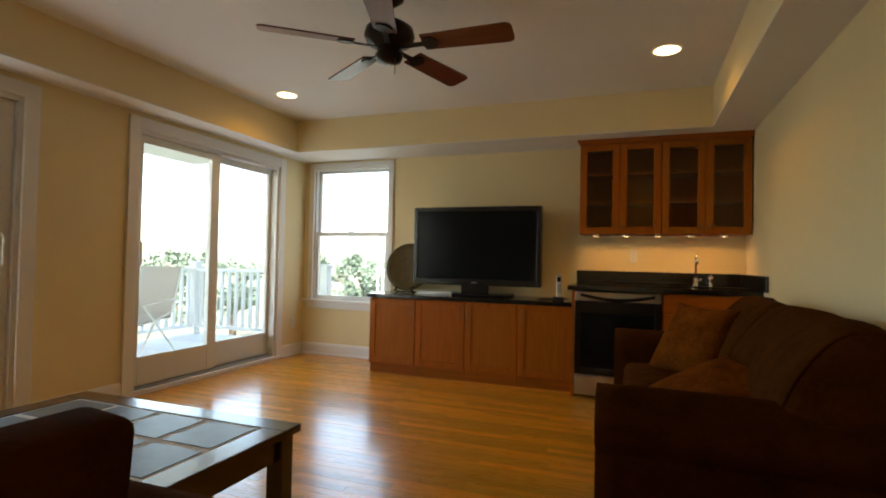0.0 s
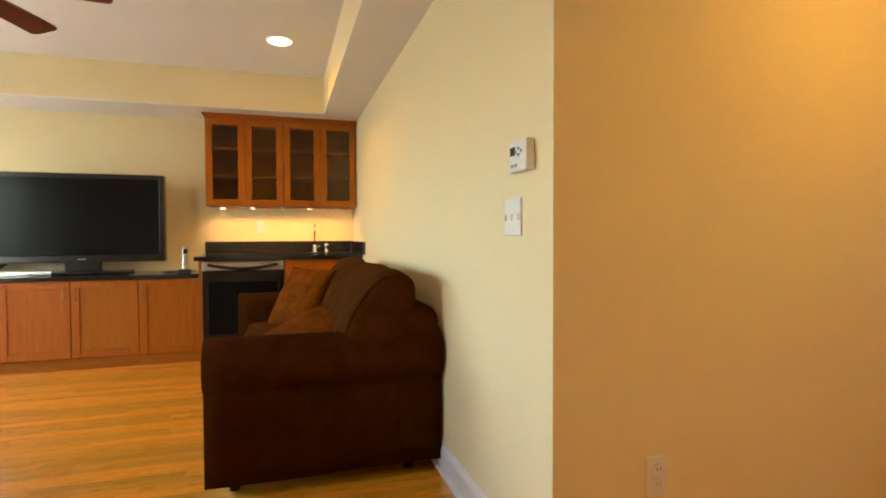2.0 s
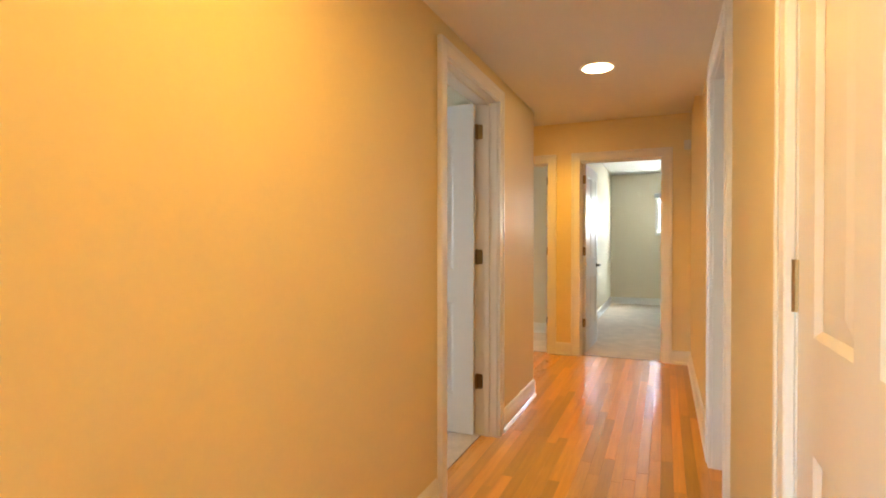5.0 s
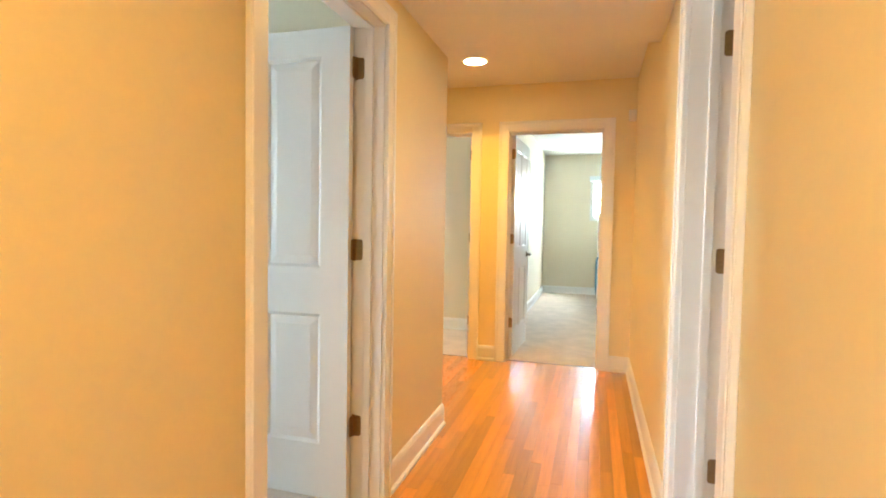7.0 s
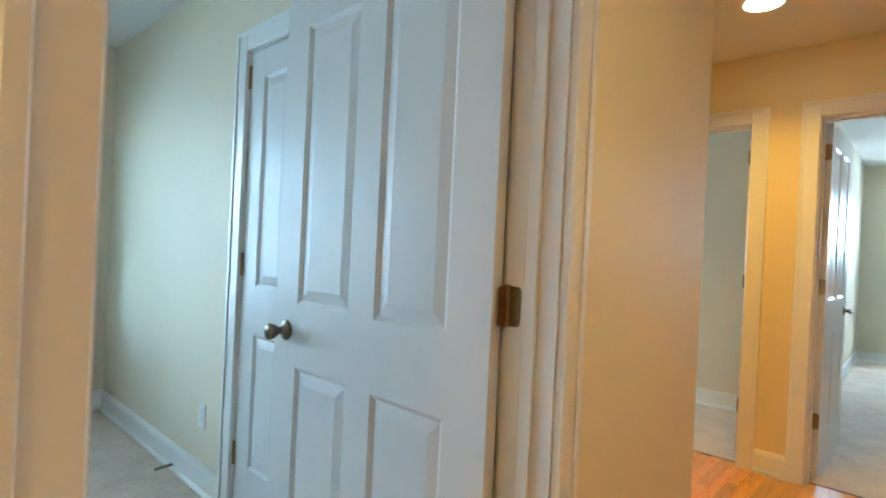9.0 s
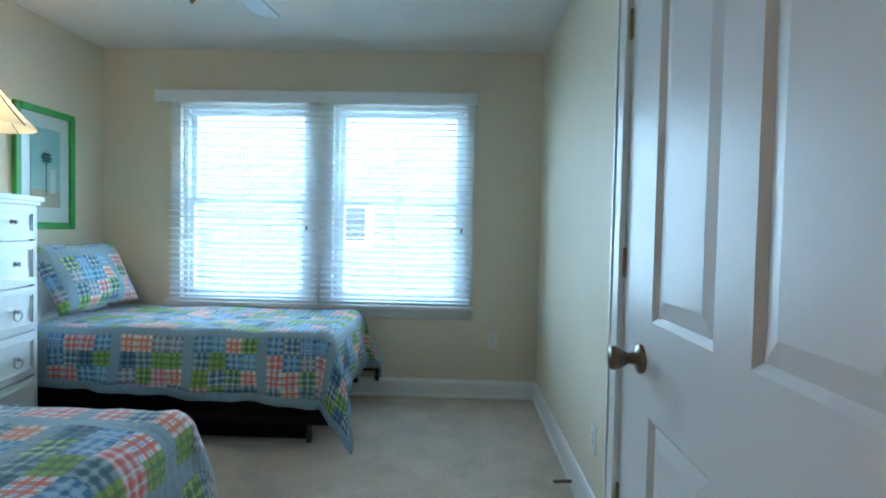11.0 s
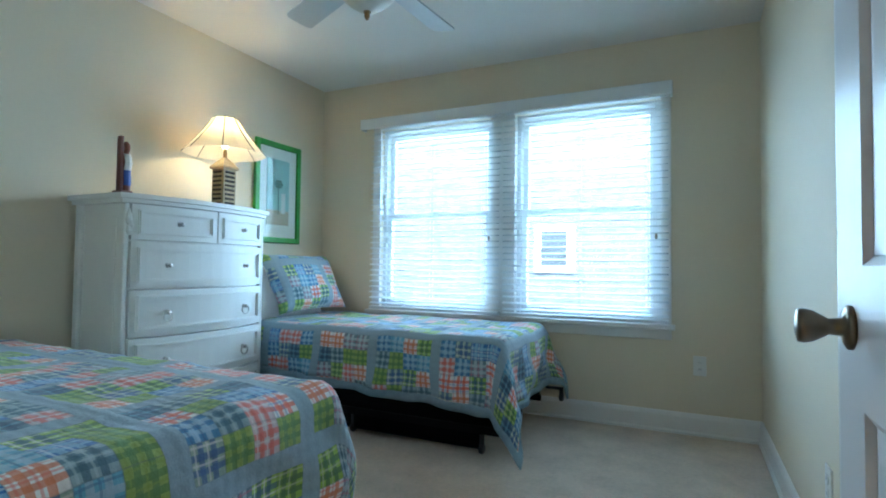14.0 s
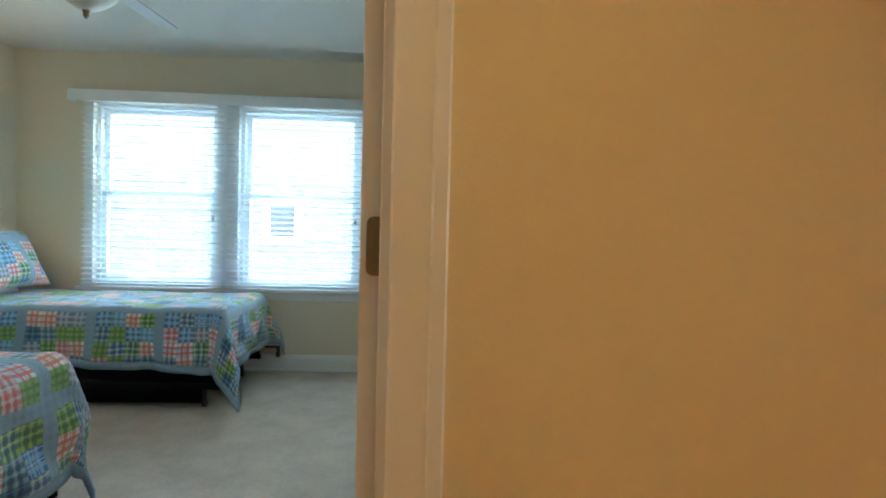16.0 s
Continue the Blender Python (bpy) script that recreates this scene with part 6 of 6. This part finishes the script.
pic = thing("framed_picture", "beach print in a lime green frame on the wall", "picture", pose(BX0 + 0.007, 4.405, 1.535, 0, 0, 90))
PW, PH, pf = 0.235, 0.375, 0.042
part("picture_frame", soften(boxes((-PW, -PW + pf, -0.028, 0, -PH, PH), (PW - pf, PW, -0.028, 0, -PH, PH), (-PW + pf, PW - pf, -0.028, 0, -PH, -PH + pf), (-PW + pf, PW - pf, -0.028, 0, PH - pf, PH)), 0.004), M_GREENFRAME, pic, "lime green wooden frame")
part("picture_mat", boxes((-PW + pf, PW - pf, -0.012, -0.002, -PH + pf, PH - pf)), M_MAT, pic, "white mat")
part("print", boxes((-0.115, 0.115, -0.0145, -0.0121, -0.24, 0.25)), M_ARTSKY, pic, "pale teal printed sky")
part("print_sand", boxes((-0.115, 0.115, -0.0165, -0.0146, -0.24, -0.13)), M_ARTSAND, pic)
part("print_palm", merge(boxes((-0.004, 0.004, -0.0175, -0.0166, -0.16, 0.06)), boxes(*[(min(0, dx), max(0, dx) + 0.004, -0.0175, -0.0166, 0.06 + dz, 0.075 + dz) for dx, dz in ((-0.04, 0.0), (0.04, 0.0), (-0.03, 0.02), (0.03, 0.02), (-0.03, -0.02), (0.03, -0.02))])), M_ARTPALM, pic)
part("print_hut", boxes((0.03, 0.075, -0.0172, -0.0166, -0.15, 0.0)), M_ARTHUT, pic)
part("picture_glass", boxes((-PW + pf, PW - pf, -0.021, -0.0195, -PH + pf, PH - pf)), M_GLASS, pic)

fan2 = thing("ceiling_fan", "white ceiling fan with a frosted glass light bowl", "fan", pose(3.142, 3.38, BEDC))
part("canopy", lathe([(0.07, 0), (0.065, -0.025), (0.03, -0.045), (0.014, -0.05)], 24), M_WHITEWOOD, fan2, smooth=True)
part("motor_housing", lathe([(0.03, -0.04), (0.1, -0.045), (0.125, -0.065), (0.125, -0.1), (0.1, -0.125), (0.075, -0.14), (0.07, -0.165)], 28), M_WHITEWOOD, fan2, smooth=True)
part("light_bowl", lathe([(0.135, -0.15), (0.15, -0.158), (0.155, -0.172), (0.145, -0.21), (0.118, -0.25), (0.085, -0.28), (0.045, -0.305), (0.02, -0.314)], 28), M_FROST, fan2, "frosted cream glass bowl", smooth=True)
part("finial", lathe([(0.02, -0.31), (0.012, -0.328), (0.014, -0.336), (0.005, -0.352)], 12), M_BRONZE, fan2, smooth=True)
bl2, ir2 = to_mesh("fan_blade", blade_mesh(0.17, 0.7, 0.125, 0.155), M_FANSHADED), to_mesh("blade_iron", iron_mesh(0.25), M_WHITEWOOD)
for k in range(5):
    m = pose(0, 0, -0.118, 0, 0, 13 + 72 * k) @ Matrix.Rotation(radians(11), 4, "X")
    share("fan_blade", bl2, fan2, m)
    share("blade_iron", ir2, fan2, m)
solid("door_stop_spring", tube([(BX1 - 0.026, 3.63, 0.045), (BX1 - 0.11, 3.63, 0.04)], 0.008, 8), M_NICKEL, "small metal spring door stop on the baseboard", "door stop")

# ---- far bedroom, glimpsed ----
fb = thing("far_bed", "white turned-post bed with blue patterned bedding", "bed")
for x, h in ((10.52, 0.875), (12.28, 1.46)):
    part("bed_post", lathe([(0.03, 0), (0.045, 0.06), (0.025, 0.12), (0.045, 0.2), (0.04, h - 0.15), (0.025, h - 0.1), (0.045, h - 0.05), (0.02, h)], 16), M_WHITEWOOD, fb, smooth=True, m=pose(x, 0.46, 0.004))
    part("bed_post", lathe([(0.03, 0), (0.045, 0.06), (0.025, 0.12), (0.045, 0.2), (0.04, h - 0.15), (0.025, h - 0.1), (0.045, h - 0.05), (0.02, h)], 16), M_WHITEWOOD, fb, smooth=True, m=pose(x, -1.0, 0.004))
    part("bed_board", rbox(x - 0.02, x + 0.02, -0.96, 0.42, 0.25, h - 0.2, 0.006), M_WHITEWOOD, fb)
part("side_rail", boxes((10.54, 12.26, 0.43, 0.46, 0.2, 0.36), (10.54, 12.26, -1.0, -0.97, 0.2, 0.36)), M_WHITEWOOD, fb)
part("far_mattress", rbox(10.56, 12.24, -0.95, 0.42, 0.3, 0.62, 0.05, 3), M_WHITECLOTH, fb)
fq = cushion_mesh(1.62, 1.56, 0.56, 0.08, 0.03, 8)
solid("blue_bedspread", fq, M_BLUECLOTH, "blue patterned bedspread on the white bed", "bedspread", smooth=True, m=pose(11.42, -0.265, 0.16))
solid("blue_pillow", pillow_mesh(0.6, 0.42, 0.2, 14, 0, 3), M_BLUECLOTH, "blue patterned pillow against the white headboard", "pillow", smooth=True, m=pose(12.1, 0.12, 0.93, 0, 0, 90) @ Matrix.Rotation(radians(70), 4, "X"))


# ---- outside: deck, trees, neighbouring house, ground ----
solid("ground", boxes((-900, 900, -900, 900, -3.3, -3.2)), M_GRASS, "dry sandy grass ground around the house", "ground", "structure")
deck = thing("deck", "pale boarded deck outside the sliding doors", "deck", kind="structure")
part("deck_frame", boxes((-5.6, LX - 0.16, -2.0, 6.6, -0.3, -0.09)), M_RAIL, deck)
dbm = to_mesh("deck_board", soften(boxes((-1.22, 1.22, -0.068, 0.068, -0.012, 0.012)), 0.003), M_DECK)
for k in range(61):
    share("deck_board", dbm, deck, pose(-4.37, -1.9 + 0.141 * k, -0.076))
roof = solid("porch_ceiling", boxes((-5.8, LX - 0.16, -2.0, 6.7, 2.5, 2.6)), M_RAIL, "white boarded porch ceiling over the deck", "ceiling", "structure")
rail = thing("deck_railing", "white painted deck railing with square balusters", "railing", kind="structure")


def rail_run(x0, y0, x1, y1):
    ln = math.hypot(x1 - x0, y1 - y0)
    n = round(ln / 0.125)
    ang = math.degrees(math.atan2(y1 - y0, x1 - x0))
    mrun = pose(x0, y0, -0.06, 0, 0, ang)
    part("top_rail", rbox(0, ln, -0.05, 0.05, 0.93, 0.97, 0.006), M_RAIL, rail, m=mrun)
    part("bottom_rail", rbox(0, ln, -0.03, 0.03, 0.1, 0.15, 0.005), M_RAIL, rail, m=mrun)
    bal = to_mesh("baluster", boxes((-0.02, 0.02, -0.02, 0.02, 0.15, 0.93)), M_RAIL)
    for k in range(1, n):
        share("baluster", bal, rail, mrun @ Matrix.Translation((ln * k / n, 0, 0)))


rail_run(-5.5, -2.0, -5.5, 6.5)
rail_run(-5.5, 6.5, -3.2, 6.5)
pm_ = to_mesh("post", soften(boxes((-0.06, 0.06, -0.06, 0.06, -0.03, 1.0), (-0.075, 0.075, -0.075, 0.075, 1.0, 1.04)), 0.006), M_RAIL)
for x, y in ((-5.5, 6.5), (-5.5, 4.1), (-5.5, 1.7), (-5.5, -0.7), (-3.25, 6.5)):
    share("post", pm_, rail, pose(x, y, -0.03))
dc = thing("deck_chair", "folding patio chair with a beige sling seat on the deck", "chair", pose(-4.62, 4.78, -0.06, 0, 0, 12))
part("sling_back", soften(boxes((-0.26, 0.26, -0.012, 0.012, 0.0, 0.62)), 0.01, 2), M_MESHCHAIR, dc, m=pose(0, 0.26, 0.42, -16, 0, 0))
part("sling_seat", soften(boxes((-0.26, 0.26, -0.24, 0.26, -0.012, 0.012)), 0.01, 2), M_MESHCHAIR, dc, m=pose(0, 0, 0.42, 6, 0, 0))
for s in (-0.28, 0.28):
    part("chair_leg", tube([(s, -0.3, 0.015), (s, 0.0, 0.42), (s, 0.27, 0.5), (s, 0.43, 1.04)], 0.012, 8), M_PLASTIC, dc)
    part("chair_leg", tube([(s, 0.36, 0.015), (s, -0.2, 0.6), (s, 0.3, 0.64)], 0.012, 8), M_PLASTIC, dc)


def tree(x, y, base, height, spread, seed, leaves=2600):
    rnd = random.Random(seed)
    t = thing("tree", "leafy green tree behind the deck", "tree", pose(x, y, base), group="trees outside")
    tr_ = tube([(0, 0, 0), (0.08, 0.03, height * 0.3), (0.0, 0.1, height * 0.6), (0.1, 0.0, height * 0.9)], [0.2, 0.16, 0.1, 0.03], 9)
    for k in range(9):
        a, z = rnd.uniform(0, 6.28), height * rnd.uniform(0.35, 0.8)
        merge(tr_, tube([(0.03, 0.03, z), (math.cos(a) * spread * 0.35, math.sin(a) * spread * 0.35, z + height * 0.1), (math.cos(a) * spread * 0.75, math.sin(a) * spread * 0.75, z + height * 0.2)], [0.07, 0.045, 0.015], 6))
    part("trunk", tr_, M_BARK, t, smooth=True)
    clumps = [(rnd.gauss(0, spread * 0.42), rnd.gauss(0, spread * 0.42), height * rnd.uniform(0.42, 1.02), rnd.uniform(0.25, 0.55) * spread * 0.5) for _ in range(26)]
    vs, fs = [], []
    for _ in range(leaves):
        cx, cy, cz, cr = rnd.choice(clumps)
        d = Vector((rnd.gauss(0, 1), rnd.gauss(0, 1), rnd.gauss(0, 0.8))).normalized() * cr * rnd.uniform(0.5, 1.05)
        c = Vector((cx, cy, cz)) + d
        u = Vector((rnd.gauss(0, 1), rnd.gauss(0, 1), rnd.gauss(0, 1))).normalized()
        w = u.orthogonal().normalized()
        s = rnd.uniform(0.06, 0.13)
        i = len(vs)
        vs += [tuple(c - u * s), tuple(c + w * s * 0.5), tuple(c + u * s), tuple(c - w * s * 0.5)]
        fs.append((i, i + 1, i + 2, i + 3))
    me_ = bpy.data.meshes.new("crown")
    me_.from_pydata(vs, [], fs)
    me_.materials.append(M_LEAF)
    cr_ = new("crown", me_)
    cr_.parent = t
    tagged(cr_, "loose green crown of small leaves")


for k, (x, y, h, s) in enumerate(((-15.6, 16.3, 5.0, 1.5), (-17.5, 20.5, 4.5, 1.7), (-14.5, 23, 4.4, 1.7), (-9.0, 18, 4.9, 1.6), (-6.6, 16.5, 4.6, 1.4), (-11.5, 28, 4.8, 2.0))):
    tree(x, y, -3.2, h * 0.86, s, k + 3)
nr = thing("neighbour_deck", "white railed deck of a house beyond the window", "deck", pose(-4.4, 13.0, -0.2))
part("deck_floor", boxes((-1.2, 1.2, -0.6, 0.6, 0.0, 0.1), (-1.1, -1.0, -0.5, -0.4, -3.0, 0.0), (1.0, 1.1, -0.5, -0.4, -3.0, 0.0)), M_RAIL, nr)
part("top_rail", boxes((-1.2, 1.2, -0.6, -0.52, 1.0, 1.06)), M_RAIL, nr)
bal2 = to_mesh("baluster", boxes((-0.02, 0.02, -0.58, -0.54, 0.1, 1.0)), M_RAIL)
for k in range(17):
    share("baluster", bal2, nr, pose(-1.15 + 0.144 * k, 0, 0))

nh = thing("neighbour_house", "grey shingled house with a white-trimmed window", "house")
part("wall", boxes((-2.4, 9.5, 9.2, 9.4, -3.2, 5.2)), M_SIDING, nh)
clap = bmesh.new()
z = -1.0
while z < 5.0:
    vsq = [clap.verts.new(c) for c in ((-2.4, 9.2, z + 0.15), (9.5, 9.2, z + 0.15), (9.5, 9.196, z), (-2.4, 9.196, z), (-2.4, 9.2, z), (9.5, 9.2, z))]
    clap.faces.new((vsq[0], vsq[3], vsq[2], vsq[1]))
    clap.faces.new((vsq[3], vsq[4], vsq[5], vsq[2]))
    z += 0.15
part("clapboards", clap, M_SIDING, nh, "weathered grey shingle rows")
hw = part("house_window", soften(boxes((2.34, 2.43, 9.165, 9.19, 0.93, 1.64), (2.83, 2.94, 9.165, 9.19, 0.93, 1.64), (2.43, 2.83, 9.165, 9.19, 0.93, 1.03), (2.43, 2.83, 9.165, 9.19, 1.55, 1.64)), 0.004), M_VINYL, nh, "white window trim")
part("house_pane", boxes((2.43, 2.83, 9.172, 9.18, 1.03, 1.55)), M_HPANE, hw, "dark window pane")
part("roof", boxes((-1.0, 10.0, 8.7, 14.0, 5.2, 5.4)), M_ROOF, nh)
part("eave", boxes((-1.0, 10.0, 8.7, 8.76, 5.05, 5.2)), M_VINYL, nh)

# unseen slab added over the rooms, so that daylight comes by the openings alone
solid("light_block_roof", boxes((LX - 0.2, 12.7, SOUTH - 1.3, TVY + 0.2, 2.72, 2.8)), M_ROOF, "unseen roof slab added to keep daylight out from above", "roof", "structure")


# ---- oak strip floor ----
floor_ob = thing("floor", "glossy oak strip floor in the living room and hall", "floor", kind="structure")
PWD = 0.057
rnd = random.Random(11)
near_planks, rest = [], []
y = SOUTH
while y < TVY:
    x = LX + rnd.uniform(-0.9, 0)
    end = HEND + 0.055 if HR - 0.13 < y < HY - 0.0 else (RX if y >= HY else 1.6)
    while x < end:
        ln = rnd.choice((0.45, 0.6, 0.75, 0.9, 1.1, 1.3))
        a, b = max(x, LX), min(x + ln, end)
        if b - a > 0.02:
            (near_planks if a > 1.9 and HR - 0.06 < y < HY else rest).append((a, b, y))
        x += ln
    y += PWD
y = HY + 0.02
while y < 2.65:
    x = HCOR - rnd.uniform(0, 0.6)
    while x < HEND + 0.055:
        ln = rnd.choice((0.45, 0.6, 0.75, 0.9, 1.1))
        a, b = max(x, HCOR), min(x + ln, HEND + 0.055)
        if b - a > 0.02:
            rest.append((a, b, y))
        x += ln
    y += PWD
meshes = {}
for a, b, y in near_planks:
    key = round((b - a) * 20)
    if key not in meshes:
        h = (b - a) / 2 - 0.0006
        bm = boxes((-h, h, -PWD / 2 + 0.0005, PWD / 2 - 0.0005, -0.02, 0.0))
        meshes[key] = (to_mesh("plank", bm, M_OAK), b - a)
    me, w = meshes[key]
    ob = share("plank", me, floor_ob, pose((a + b) / 2, y + PWD / 2, rnd.uniform(-0.0004, 0.0002)))
    ob.scale = ((b - a) / w, 1, 1)
vs, fs = [], []
for a, b, y in rest:
    i = len(vs)
    z = rnd.uniform(-0.0004, 0.0002)
    y0, y1 = y + 0.0005, min(y + PWD, TVY) - 0.0005
    vs += [(a + 0.0006, y0, -0.02), (b - 0.0006, y0, -0.02), (b - 0.0006, y1, -0.02), (a + 0.0006, y1, -0.02), (a + 0.0006, y0, z), (b - 0.0006, y0, z), (b - 0.0006, y1, z), (a + 0.0006, y1, z)]
    fs += [tuple(i + k for k in f) for f in ((4, 5, 6, 7), (0, 1, 5, 4), (1, 2, 6, 5), (2, 3, 7, 6), (3, 0, 4, 7))]
me = bpy.data.meshes.new("floor_planks")
me.from_pydata(vs, [], fs)
me.materials.append(M_OAK_S)
fp = new("floor_planks", me)
fp.parent = floor_ob
tagged(fp, "oak strips across the rest of the floor", kind="stuff")
solid("floor_threshold", boxes((D1[0], D1[1], HY - 0.004, HY + 0.1, -0.02, -0.001)), M_OAK_S, "oak strip in the bedroom doorway", "threshold", "structure")
